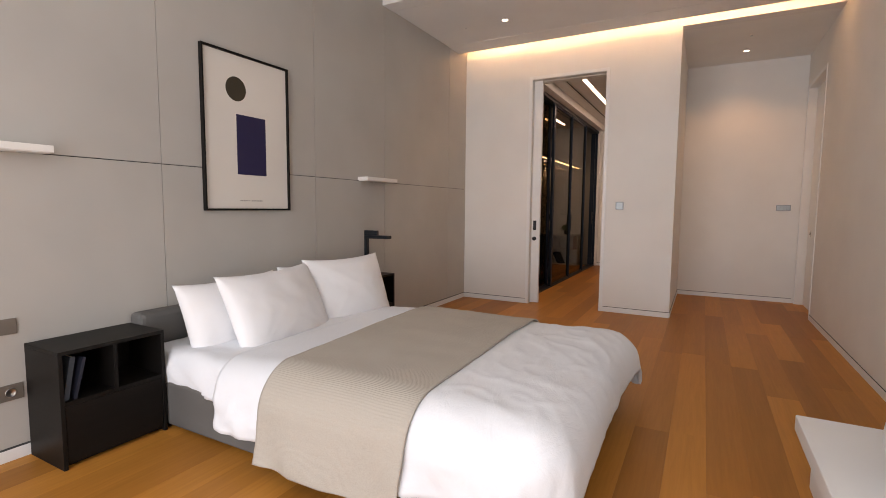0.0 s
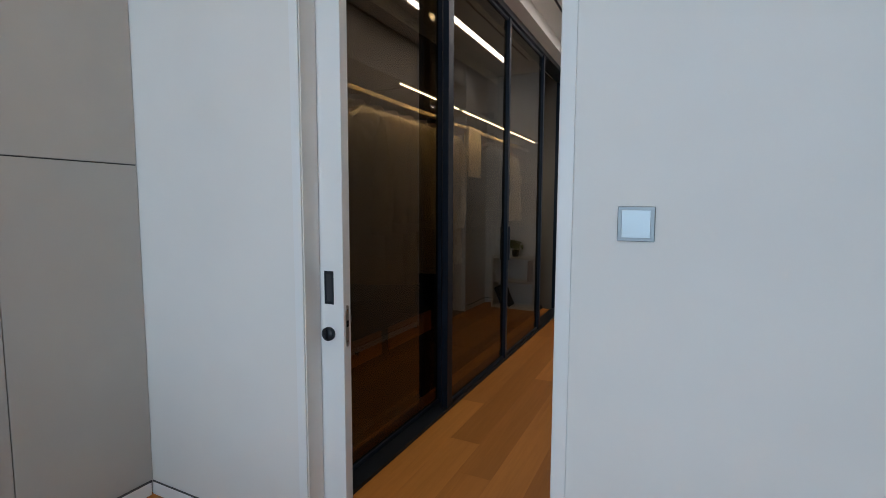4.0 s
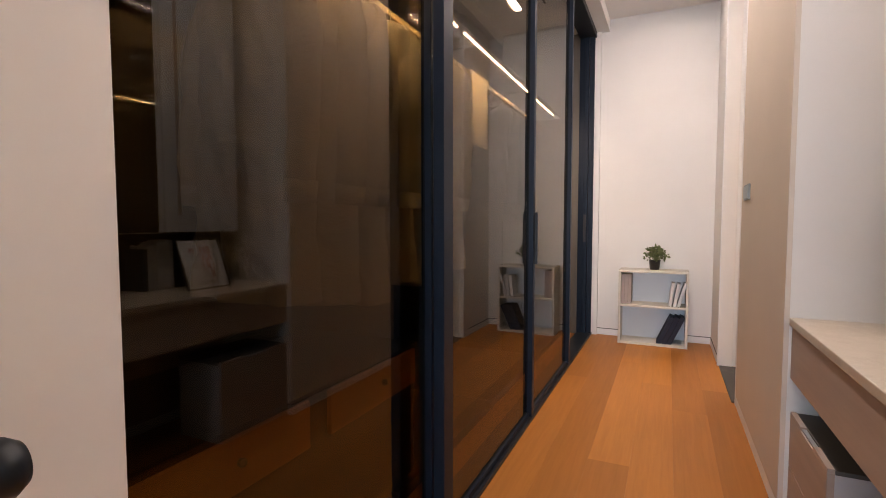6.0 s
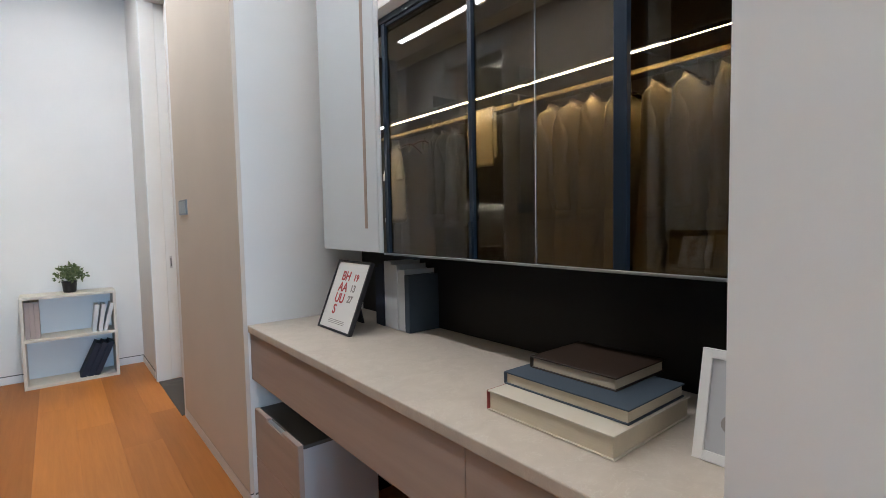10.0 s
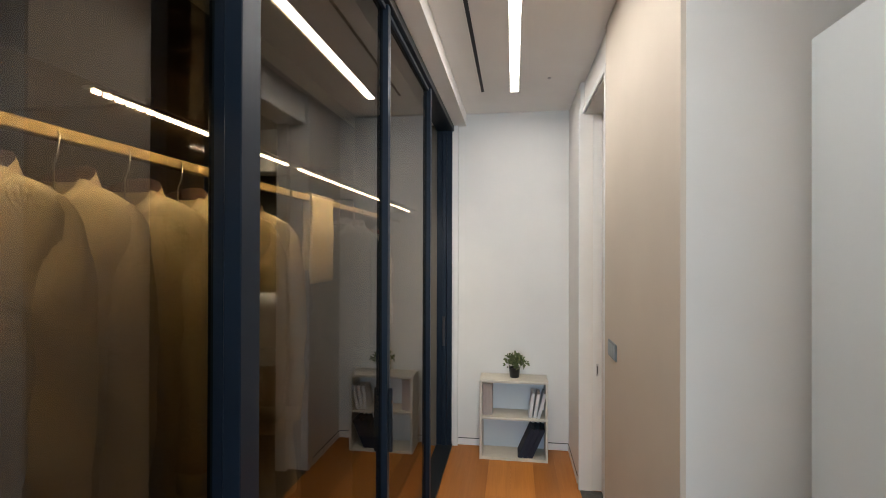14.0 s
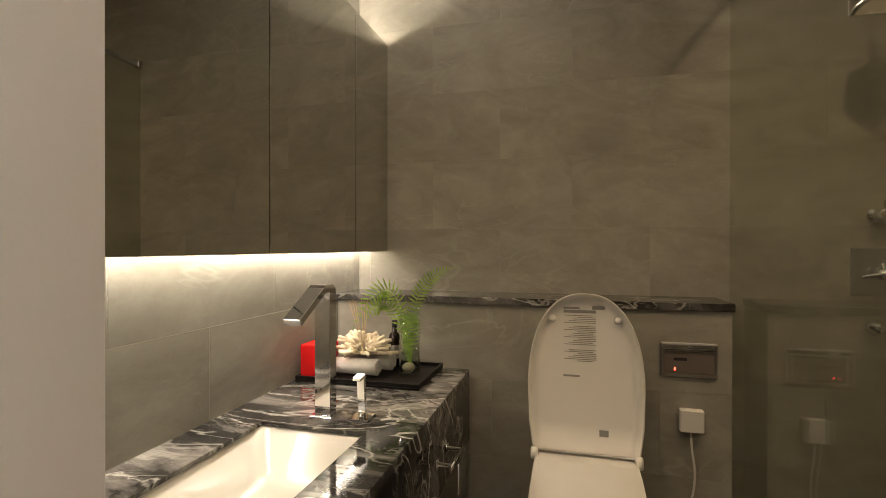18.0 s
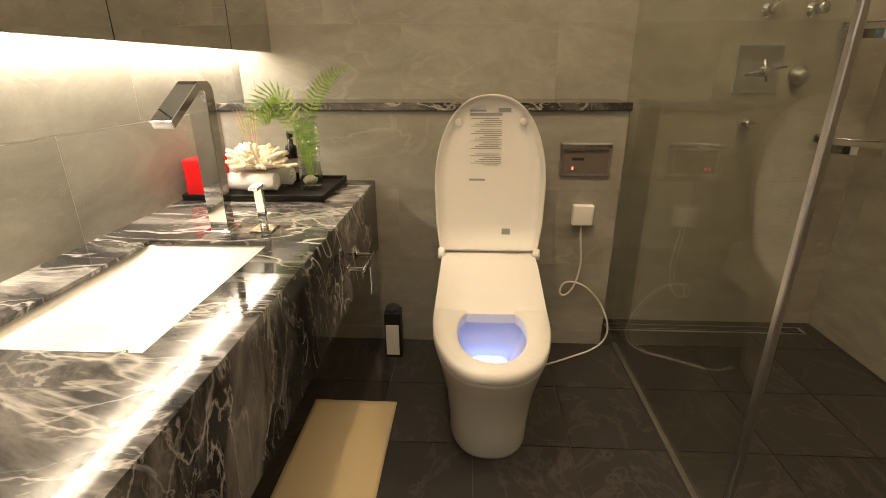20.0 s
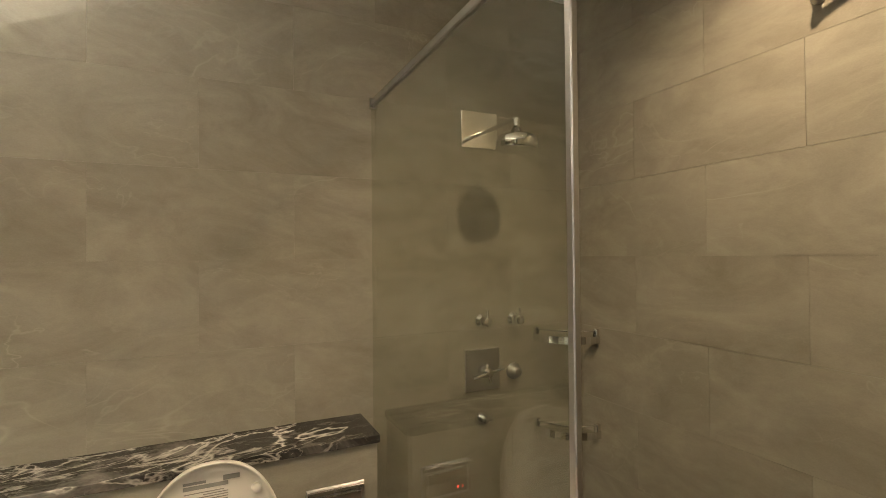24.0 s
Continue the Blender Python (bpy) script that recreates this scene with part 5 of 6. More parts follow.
def build_pedestal(p, x0, x1, y0, y1):
    h = 0.415
    piece("side_panel", boxes((x0 + 0.018, x1, y0, y0 + 0.016, 0.012, h - 0.016), bevel=0.001), GREY_SIDE, p, "pale grey side")
    piece("side_panel", boxes((x0 + 0.018, x1, y1 - 0.016, y1, 0.012, h - 0.016), bevel=0.001), GREY_SIDE, p)
    piece("top", boxes((x0 + 0.019, x1, y0, y1, h - 0.016, h - 0.003), bevel=0.001), DARK_BOARD, p, "dark grey top")
    piece("bottom", boxes((x0 + 0.018, x1, y0 + 0.016, y1 - 0.016, 0.012, 0.028)), GREY_SIDE, p)
    m = (y0 + y1) / 2
    piece("drawer_front", boxes((x0, x0 + 0.018, y0, y1, 0.012, 0.216), bevel=0.001), TAUPE_WOOD, p)
    piece("drawer_front", boxes((x0, x0 + 0.018, y0, y1, 0.220, h - 0.012), (x0, x0 + 0.018, y0, m - 0.075, h - 0.012, h), (x0, x0 + 0.018, m + 0.075, y1, h - 0.012, h), bevel=0.001), TAUPE_WOOD, p)
    piece("edge_pull", boxes((x0 + 0.004, x0 + 0.017, m - 0.075, m + 0.075, h - 0.012, h - 0.006), bevel=0.001), SWITCH, p, "pale metal edge pull")
    for yy in (y0 + 0.04, y1 - 0.04):
        for xx in (x0 + 0.05, x1 - 0.05):
            piece("foot", lathe(bmesh.new(), [(0.016, 0.0), (0.018, 0.003), (0.018, 0.012)], (xx, yy, 0), 14), BLACK_METAL, p, "", True)


build_desk()


def build_mirror_cabinet():
    x, z0, z1 = 0.800, 1.040, 2.338
    t = base("mirror_cabinet", (0.92, 1.05, 1.04), "wall cabinet with a pale glass door and mirrored doors", "cabinet")
    piece("body", boxes((x + 0.022, NX1 - 0.003, NY0 + 0.004, 1.886, z0 + 0.012, z1), bevel=0.001), WHITE_LACQUER, t)
    piece("underside", boxes((x + 0.022, NX1 - 0.003, NY0 + 0.004, 1.886, z0 + 0.002, z0 + 0.012)), BLACK_WOOD, t, "black underside")
    d = piece("door", boxes((x, x + 0.020, 1.452, 1.890, z0, z1), bevel=0.0015), WHITE_LACQUER, t, "pale blue-white lacquered glass door")
    piece("grip_groove", boxes((x - 0.002, x, 1.522, 1.540, 1.125, 2.275), bevel=0.0005), TAUPE_WOOD, t, "long taupe grip strip")
    for a, b in ((NY0 + 0.004, 0.737), (0.740, 1.418)):
        piece("mirror_door", boxes((x, x + 0.018, a, b, z0, z1), bevel=0.001), DESK_MIRROR, t, "mirrored door")
    piece("stile", boxes((x - 0.002, x + 0.018, 1.421, 1.444, z0, z1), bevel=0.001), WHITE_LACQUER, t, "narrow white stile beside the mirror")
    piece("joint_gap", boxes((x + 0.014, x + 0.019, 1.4445, 1.4515, z0, z1)), BLACK_INK, t)
    piece("bottom_edge", boxes((x - 0.001, x + 0.02, NY0 + 0.004, 1.418, z0 - 0.006, z0), bevel=0.0008), STEEL, t, "thin metal edge")


build_mirror_cabinet()


def framed_card(name, foot, up_to, width, material, bar, label, back=True):
    """A small frame leaning back: foot and top are middle points of its lower and upper edge; it faces -x."""
    a, b = Vector(foot), Vector(up_to)
    up = (b - a)
    h = up.length
    z = up.normalized()
    y = Vector((0, 1, 0))
    x = y.cross(z).normalized()
    m = Matrix(((x.x, y.x, z.x, a.x), (x.y, y.y, z.y, a.y), (x.z, y.z, z.z, a.z), (0, 0, 0, 1)))
    t = base(name, foot, label, "photo frame")
    f, w = 0.008 if bar is BLACK_INK else 0.016, width / 2

    def put(nm, dims, mt, lab=""):
        ob = piece(nm, boxes(dims, bevel=0.0006), mt, t, lab)
        ob.data.transform(m)

    for dims in ((0, 0.016, -w, -w + f, 0, h), (0, 0.016, w - f, w, 0, h), (0, 0.016, -w + f, w - f, 0, f), (0, 0.016, -w + f, w - f, h - f, h)):
        put("frame_bar", dims, bar)
    put("card", (0.004, 0.010, -w + f, w - f, f, h - f), material)
    ob = piece("stand", boxes((0.0, 0.004, -0.025, 0.025, -0.16, 0.0)), BLACK_INK, t)
    ob.data.transform(m @ pose(0.016, 0, 0.19, 0, -34, 0))
    return t, m, h


t, m, h = framed_card("photo_frame", (0.688, 1.612, 0.752), (0.790, 1.612, 1.003), 0.25, WHITE_PAPER, BLACK_INK, "black frame with red and black letters on the desk")
flat = Matrix(((0, 0, -1, 0.0036), (-1, 0, 0, 0), (0, 1, 0, 0), (0, 0, 0, 1)))
for txt, u, v, size, mt in (("BH", -0.028, 0.208, 0.050, RED_INK), ("AA", -0.028, 0.165, 0.050, RED_INK), ("UU", -0.028, 0.122, 0.050, RED_INK), ("S", -0.042, 0.078, 0.050, RED_INK),
                            ("19", 0.048, 0.206, 0.036, RED_INK), ("13", 0.048, 0.165, 0.036, GREY_INK), ("27", 0.048, 0.124, 0.036, GREY_INK)):
    writing(txt, size, m @ Matrix.Translation((0, -u, v)) @ flat, mt, t, bold=0.0012)
for k in range(3):
    ob = piece("print_bar", boxes((0.0034, 0.0040, -0.06, 0.06, 0.028 + k * 0.006, 0.030 + k * 0.006)), GREY_INK, t)
    ob.data.transform(m)

t, m, h = framed_card("photo_frame", (0.712, 0.272, 0.752), (0.752, 0.272, 0.928), 0.135, GREY_SIDE, DOOR_WHITE, "small white frame with a grey picture, on the desk")
for k, (y, z, r) in enumerate(((0.005, 0.120, 0.022), (-0.018, 0.085, 0.016), (0.016, 0.065, 0.014))):
    ob = piece("print_patch", lathe(bmesh.new(), [(r, 0), (r, -0.0006)], (0.004, y, z), 14, "x"), GREY_INK, t)
    ob.data.transform(m)

for k, (w, hh, mt, lab) in enumerate(((0.028, 0.205, SLATE_BLUE, "slate blue book standing on the desk"), (0.046, 0.222, PALE_BOOK, "pale grey book standing on the desk"), (0.040, 0.238, PALE_BOOK, "pale grey book standing on the desk"),
                                      (0.050, 0.248, PALE_BOOK, "pale grey book standing on the desk"), (0.034, 0.235, NAVY, "navy book standing on the desk"), (0.03, 0.22, NAVY, "navy book standing on the desk"))):
    y = 1.375 + sum((0.028, 0.046, 0.040, 0.050, 0.034)[:k]) + 0.001 * k
    standing_book((0.872 + 0.004 * (k % 2), y + w, 0.752), w, 0.132, hh, mt, 0, -90, lab, "row of books on the desk", WHITE_PAPER)

lying_book("book", 0.600, 0.872, 0.412, 0.705, 0.751, 0.793, CREAM_BOOK, "thick cream hardback lying at the bottom of the pile", "pile of books", board=RED_BOOK)
lying_book("book", 0.655, 0.860, 0.418, 0.708, 0.793, 0.820, SLATE_BLUE, "slate blue hardback lying in the pile", "pile of books")
lying_book("book", 0.718, 0.905, 0.480, 0.688, 0.820, 0.846, BROWN_BOOK, "dark brown hardback lying on top of the pile", "pile of books")
jar = base("dark_jar", (0.80, 0.33, 0.75), "small black jar behind the white frame on the desk", "jar")
piece("body", lathe(bmesh.new(), [(0.020, 0.0), (0.026, 0.004), (0.027, 0.030), (0.022, 0.042), (0.017, 0.046)], (0.80, 0.33, 0.751), 22), BLACK_GLASS, jar, "", True)
piece("lid", lathe(bmesh.new(), [(0.019, 0.046), (0.019, 0.062), (0.016, 0.064)], (0.80, 0.33, 0.751), 20), BLACK_METAL, jar, "", True)

# ---- bathroom door and switch on the corridor side ----
d = pocket_door("door_3", JY0, JY1 + 0.045, JZ, "y", -1, CX1 - 0.004, "white pocket sliding bathroom door, slid open")
for ob in [o for o in d.children if o.name.startswith("trim") and o.data.vertices[0].co.y > JY1]:
    ob.data.transform(Matrix.Translation((-0.024, 0, 0)))
piece("door_leaf", boxes((0.5485, 0.6115, JY1 + 0.045, JY1 + 0.49, 0.006, JZ + 0.02), bevel=0.0015), DOOR_WHITE, d)
piece("edge_pull", boxes((0.572, 0.588, JY1 + 0.043, JY1 + 0.046, 0.835, 0.925), bevel=0.0012), STEEL, d, "steel edge pull in the door leaf")
piece("pull_slot", boxes((0.577, 0.583, JY1 + 0.0422, JY1 + 0.0435, 0.85, 0.91)), BLACK_INK, d)
piece("jamb_lining", boxes((CX1 + 0.0045, TX0 - 0.004, JY0 - 0.0005, JY0 + 0.012, 0, JZ)), DOOR_WHITE, d)
piece("jamb_lining", boxes((0.612, TX0 - 0.002, JY1 - 0.010, JY1 + 0.0005, 0, JZ)), DOOR_WHITE, d)
piece("threshold", boxes((0.46, TX0 + 0.01, JY0 + 0.012, JY1 + 0.04, -0.004, 0.006), bevel=0.002), DARK_TILE, d, "dark stone threshold")
wall_switch("light_switch", 2.840, 3.020, 1.205, 1.287, "y", CX1 - 0.012, -1, 4, "wide silver light switch on the beige wall")


# ---- bathroom ----
def build_vanity():
    x0, x1, y0, z1 = TX0 + 0.004, 2.51, 4.008, 0.82
    t = base("vanity", (1.6, 4.34, 0.0), "black veined marble vanity with an undermounted basin", "vanity")
    bx0, bx1, by0, by1 = 1.115, 1.690, 4.158, 4.514
    for dims in ((x0, x1, y0, by0, z1 - 0.012, z1), (x0, x1, by1, TY1, z1 - 0.012, z1), (x0, bx0, by0, by1, z1 - 0.012, z1), (bx1, x1, by0, by1, z1 - 0.012, z1)):
        piece("top_slab", boxes(dims), MARBLE, t, "polished black marble top")
    piece("apron", boxes((x0, x1, y0, y0 + 0.025, 0.50, z1 - 0.012)), MARBLE, t, "black marble apron")
    piece("end_slab", boxes((x1 - 0.025, x1, y0 + 0.025, TY1, 0.50, z1 - 0.012)), MARBLE, t)
    piece("under_panel", boxes((x0, x1 - 0.025, y0 + 0.03, TY1, 0.50, 0.52)), BLACK_WOOD, t)
    # basin: sloping sides down to a flat floor
    bm = bmesh.new()
    lip = [(bx0 - 0.012, by0 - 0.012), (bx1 + 0.012, by0 - 0.012), (bx1 + 0.012, by1 + 0.012), (bx0 - 0.012, by1 + 0.012)]
    floor_pts = [(bx0 + 0.03, by0 + 0.05), (bx1 - 0.13, by0 + 0.05), (bx1 - 0.16, by1 - 0.10), (bx0 + 0.03, by1 - 0.10)]
    top = [bm.verts.new((x, y, z1 - 0.0125)) for x, y in lip]
    low = [bm.verts.new((x, y, 0.695 + (0.02 if x > 1.4 else 0))) for x, y in floor_pts]
    for k in range(4):
        bm.faces.new((top[k], top[(k + 1) % 4], low[(k + 1) % 4], low[k]))
    bm.faces.new(low)
    edges = [e for e in bm.edges if not e.is_boundary]
    bmesh.ops.bevel(bm, geom=edges, offset=0.035, segments=5, profile=0.5, affect="EDGES")
    bmesh.ops.recalc_face_normals(bm, faces=bm.faces)
    bmesh.ops.reverse_faces(bm, faces=bm.faces) if sum(f.normal.z for f in bm.faces) < 0 else None
    b = piece("basin", bm, CERAMIC, t, "cream ceramic undermount basin", True)
    piece("drain_flange", lathe(bmesh.new(), [(0.030, 0.0), (0.032, 0.003), (0.026, 0.004), (0.024, 0.001)], (1.262, 4.335, 0.699), 24), STEEL, t, "", True)
    piece("drain_plug", lathe(bmesh.new(), [(0.004, 0.0), (0.019, 0.002), (0.024, 0.012), (0.021, 0.017), (0.002, 0.019)], (1.262, 4.335, 0.702), 24), CHROME, t, "domed chrome plug", True)
    # faucet
    f = base("faucet", (1.80, 4.35, z1), "tall square chrome faucet beside the basin", "faucet")
    piece("foot_plate", boxes((1.762, 1.842, 4.310, 4.390, z1, z1 + 0.006), bevel=0.002), CHROME, f)
    bm = bmesh.new()
    prof = [(1.824, z1 + 0.006), (1.824, 1.225), (1.818, 1.244), (1.802, 1.255), (1.752, 1.255), (1.737, 1.248), (1.596, 1.166), (1.606, 1.146), (1.742, 1.222), (1.754, 1.229), (1.772, 1.229), (1.778, 1.220), (1.780, z1 + 0.006)]
    va, vb = [bm.verts.new((x, 4.322, z)) for x, z in prof], [bm.verts.new((x, 4.378, z)) for x, z in prof]
    n = len(prof)
    bm.faces.new(va)
    bm.faces.new(vb[::-1])
    for k in range(n):
        bm.faces.new((va[k], vb[k], vb[(k + 1) % n], va[(k + 1) % n]))
    bmesh.ops.recalc_face_normals(bm, faces=bm.faces)
    bmesh.ops.bevel(bm, geom=bm.edges[:], offset=0.0015, segments=1, affect="EDGES")
    piece("spout", bm, CHROME, f)
    v = base("faucet_lever", (1.805, 4.22, z1), "square chrome mixer lever beside the faucet", "faucet")
    piece("foot_plate", boxes((1.770, 1.840, 4.185, 4.255, z1, z1 + 0.006), bevel=0.002), CHROME, v)
    piece("stem", lathe(bmesh.new(), [(0.012, 0.006), (0.012, 0.016), (0.007, 0.022)], (1.805, 4.22, z1), 16), CHROME, v, "", True)
    ob = piece("lever", boxes((-0.006, 0.006, -0.014, 0.014, 0.0, 0.118), bevel=0.002), CHROME, v)
    ob.data.transform(pose(1.807, 4.22, z1 + 0.018, 0, -6, 0))
    ob = piece("lever_head", boxes((-0.035, 0.010, -0.015, 0.015, 0.117, 0.127), bevel=0.002), CHROME, v)
    ob.data.transform(pose(1.807, 4.22, z1 + 0.018, 0, -6, 0))
    # paper holder on the apron
    p = base("paper_holder", (2.02, 3.985, 0.61), "chrome toilet paper holder on the marble apron", "paper holder")
    for x in (1.95, 2.09):
        piece("rose", lathe(bmesh.new(), [(0.020, 0), (0.020, -0.008), (0.008, -0.010), (0.007, -0.055)], (x, y0 + 0.002, 0.63), 18, "y"), CHROME, p, "", True)
    piece("bar", tube(bmesh.new(), [(1.93, 3.952, 0.63), (2.11, 3.952, 0.63)], 0.007, 10), CHROME, p, "", True)
    ob = piece("cover", boxes((1.955, 2.085, 3.930, 3.936, 0.53, 0.635), bevel=0.002), CHROME, p, "curved chrome cover")


build_vanity()


def build_mirror():
    y, z0, z1 = 4.514, 1.355, 2.462
    t = base("bath_mirror", (1.74, 4.6, z0), "mirrored wall cabinet with lit edges above the vanity", "mirror cabinet")
    for a, b in ((TX0 + 0.002, 1.0645), (1.0685, 1.7305), (1.7345, 2.3855), (2.3895, 2.785)):
        piece("mirror_door", boxes((a, b, y, y + 0.018, z0, z1), bevel=0.001), MIRROR, t, "mirrored cabinet door")
    piece("body", boxes((TX0 + 0.002, 2.785, y + 0.019, TY1 - 0.07, z0 + 0.065, z1 - 0.065)), BLACK_WOOD, t)
    piece("strip", boxes((TX0 + 0.02, 2.77, TY1 - 0.066, TY1 - 0.046, z0 + 0.054, z0 + 0.062)), LED, t, "light strip under the cabinet")
    piece("strip", boxes((TX0 + 0.02, 2.77, TY1 - 0.066, TY1 - 0.046, z1 - 0.062, z1 - 0.054)), LED, t, "light strip above the cabinet")


build_mirror()

ledge = tagged(part("stone_ledge", boxes((2.515, TX1, 2.922, TY1 - 0.001, 1.118, 1.150), bevel=0.002), MARBLE), "black veined marble ledge on the half wall", "ledge")


# ---- things on the vanity ----
def build_tray():
    t = base("tray", (2.32, 4.4, 0.82), "black wooden tray on the marble vanity", "tray")
    x0, x1, y0, y1, z = 2.130, 2.500, 4.130, 4.668, 0.82
    piece("base_board", boxes((x0, x1, y0, y1, z, z + 0.010), bevel=0.002), BLACK_WOOD, t)
    for d in ((x0, x1, y0, y0 + 0.010, z + 0.010, z + 0.024), (x0, x1, y1 - 0.010, y1, z + 0.010, z + 0.024), (x0, x0 + 0.010, y0 + 0.01, y1 - 0.01, z + 0.010, z + 0.024), (x1 - 0.010, x1, y0 + 0.01, y1 - 0.01, z + 0.010, z + 0.024)):
        piece("rim", boxes(d, bevel=0.001), BLACK_WOOD, t)


build_tray()
TRZ = 0.83


def build_candle():
    t = base("candle", (2.204, 4.597, TRZ), "red square wax candle on the tray", "candle")
    bm = boxes((2.146, 2.262, 4.535, 4.656, TRZ, TRZ + 0.142), bevel=0.009, seg=3)
    piece("wax", bm, RED_WAX, t, "", True)
    piece("wick", tube(bmesh.new(), [(2.204, 4.597, TRZ + 0.141), (2.205, 4.598, TRZ + 0.155)], 0.0015, 5), BLACK_INK, t)


build_candle()


def build_towel_roll(x, y, z, ln, r, yaw):
    t = base("rolled_towel", (x, y, z), "white rolled hand towel on the tray", "towel", "rolled towels")
    bm = bmesh.new()
    n, turns = 60, 2.6
    prof = []
    for k in range(n + 1):
        a = 2 * math.pi * turns * k / n
        rr = r * (0.25 + 0.75 * k / n)
        prof.append((rr * math.cos(a), rr * math.sin(a)))
    va = [bm.verts.new((-ln / 2, u, v + r)) for u, v in prof]
    vb = [bm.verts.new((ln / 2, u, v + r)) for u, v in prof]
    for k in range(n):
        bm.faces.new((va[k], va[k + 1], vb[k + 1], vb[k]))
    bm.normal_update()
    bmesh.ops.solidify(bm, geom=bm.faces[:], thickness=0.007)
    ob = piece("cloth", bm, WHITE_COTTON, t, "", True)
    ob.data.transform(pose(x, y, z, 0, 0, yaw))


build_towel_roll(2.238, 4.447, TRZ, 0.21, 0.040, 88)
build_towel_roll(2.345, 4.425, TRZ, 0.22, 0.042, 84)


def build_coral():
    t = base("coral", (2.295, 4.437, TRZ + 0.075), "cream branching coral ornament on the rolled towels", "ornament")
    rng = random.Random(8)
    bm = bmesh.new()
    c = Vector((2.295, 4.437, TRZ + 0.086))
    for k in range(64):
        d = Vector((rng.gauss(0, 1), rng.gauss(0, 1.2), abs(rng.gauss(0, 0.75)) + 0.12)).normalized()
        ln = rng.uniform(0.095, 0.140)
        m1 = c + d * ln * 0.55 + Vector((rng.uniform(-1, 1), rng.uniform(-1, 1), rng.uniform(-0.3, 1))) * 0.008
        end = c + Vector((d.x * ln, d.y * ln * 1.15, d.z * ln * 0.85))
        tube(bm, [c + d * 0.008, m1, end], 0.0100, 6, 0.0078)
        for _ in range(3):
            e2 = m1 + (d + Vector((rng.uniform(-1, 1), rng.uniform(-1, 1), rng.uniform(-0.4, 0.8)))).normalized() * rng.uniform(0.015, 0.03)
            tube(bm, [m1, (m1 + e2) / 2, e2], 0.0065, 5, 0.0055)
    piece("coral_body", bm, CORAL, t, "", True)


build_coral()


def frond(bm, root, mid, tip, width, n=15):
    """A fern frond: an arching stalk with paired leaflets."""
    root, mid, tip = Vector(root), Vector(mid), Vector(tip)

    def at(s):
        return root * (1 - s) ** 2 + mid * 2 * s * (1 - s) + tip * s * s

    tube(bm, [at(k / 12) for k in range(13)], 0.0018, 5, 0.0007)
    for k in range(n):
        s = 0.22 + 0.76 * k / (n - 1)
        p, d = at(s), (at(min(1, s + 0.02)) - at(s - 0.02)).normalized()
        side = (d.cross(Vector((1, 0, 0))).normalized() + 0.45 * d.cross(Vector((0, 0, 1))).normalized()).normalized()
        ln = width * math.sin(math.pi * (0.18 + 0.80 * k / (n - 1))) ** 0.8
        for sg in (-1, 1):
            out = (side * sg + d * 0.45 + Vector((0, 0, -0.12))).normalized()
            w = d * min(ln * 0.12, 0.0048)
            q = [p - w * 0.6, p + out * ln * 0.5 - w, p + out * ln, p + out * ln * 0.5 + w, p + w * 0.6]
            vs = [bm.verts.new(v) for v in q]
            bm.faces.new(vs)


def build_vase():
    x, y, z = 2.305, 4.225, TRZ
    t = base("glass_vase", (x, y, z), "clear glass vase with fern fronds and a pebble on the tray", "vase")
    g = piece("glass", lathe(bmesh.new(), [(0.041, 0.0), (0.045, 0.003), (0.045, 0.285), (0.0420, 0.285), (0.0420, 0.016), (0.001, 0.014)], (x, y, z), 32), CLEAR, t, "clear glass cylinder", True)
    g.visible_shadow = False
    wv = piece("water", lathe(bmesh.new(), [(0.041, 0.0165), (0.041, 0.10), (0.001, 0.1005)], (x, y, z), 28), WATER, t, "", True)
    wv.visible_shadow = False
    bm = bmesh.new()
    bmesh.ops.create_icosphere(bm, subdivisions=3, radius=1, matrix=pose(x - 0.004, y + 0.004, z + 0.036) @ Matrix.Diagonal((0.030, 0.027, 0.020, 1)))
    piece("pebble", bm, PEBBLE, t, "", True)
    bm = bmesh.new()
    frond(bm, (x, y, z + 0.05), (x - 0.01, y + 0.045, z + 0.60), (x - 0.06, y + 0.245, z + 0.19), 0.070, 20)
    frond(bm, (x + 0.01, y, z + 0.05), (x - 0.02, y + 0.02, z + 0.44), (x + 0.03, y - 0.205, z + 0.465), 0.044, 24)
    frond(bm, (x, y + 0.01, z + 0.06), (x - 0.05, y + 0.05, z + 0.44), (x - 0.14, y + 0.15, z + 0.24), 0.055, 16)
    frond(bm, (x, y - 0.01, z + 0.04), (x - 0.01, y, z + 0.22), (x - 0.03, y - 0.02, z + 0.27), 0.05, 13)
    frond(bm, (x, y - 0.01, z + 0.04), (x + 0.01, y + 0.01, z + 0.20), (x + 0.015, y + 0.05, z + 0.30), 0.05, 13)
    frond(bm, (x - 0.01, y, z + 0.06), (x - 0.015, y + 0.005, z + 0.12), (x - 0.02, y + 0.01, z + 0.20), 0.035, 9)
    piece("fern_fronds", bm, FERN, t, "bright green fern fronds")


build_vase()
b = base("bottle", (2.44, 4.345, TRZ), "slim dark amber bottle on the tray", "bottle")
piece("glass", lathe(bmesh.new(), [(0.026, 0.0), (0.028, 0.004), (0.028, 0.13), (0.022, 0.15), (0.011, 0.158), (0.011, 0.185)], (2.44, 4.345, TRZ), 24), BOTTLE, b, "", True)
piece("cap", lathe(bmesh.new(), [(0.013, 0.186), (0.013, 0.21), (0.011, 0.212)], (2.44, 4.345, TRZ), 18), BLACK_INK, b, "", True)
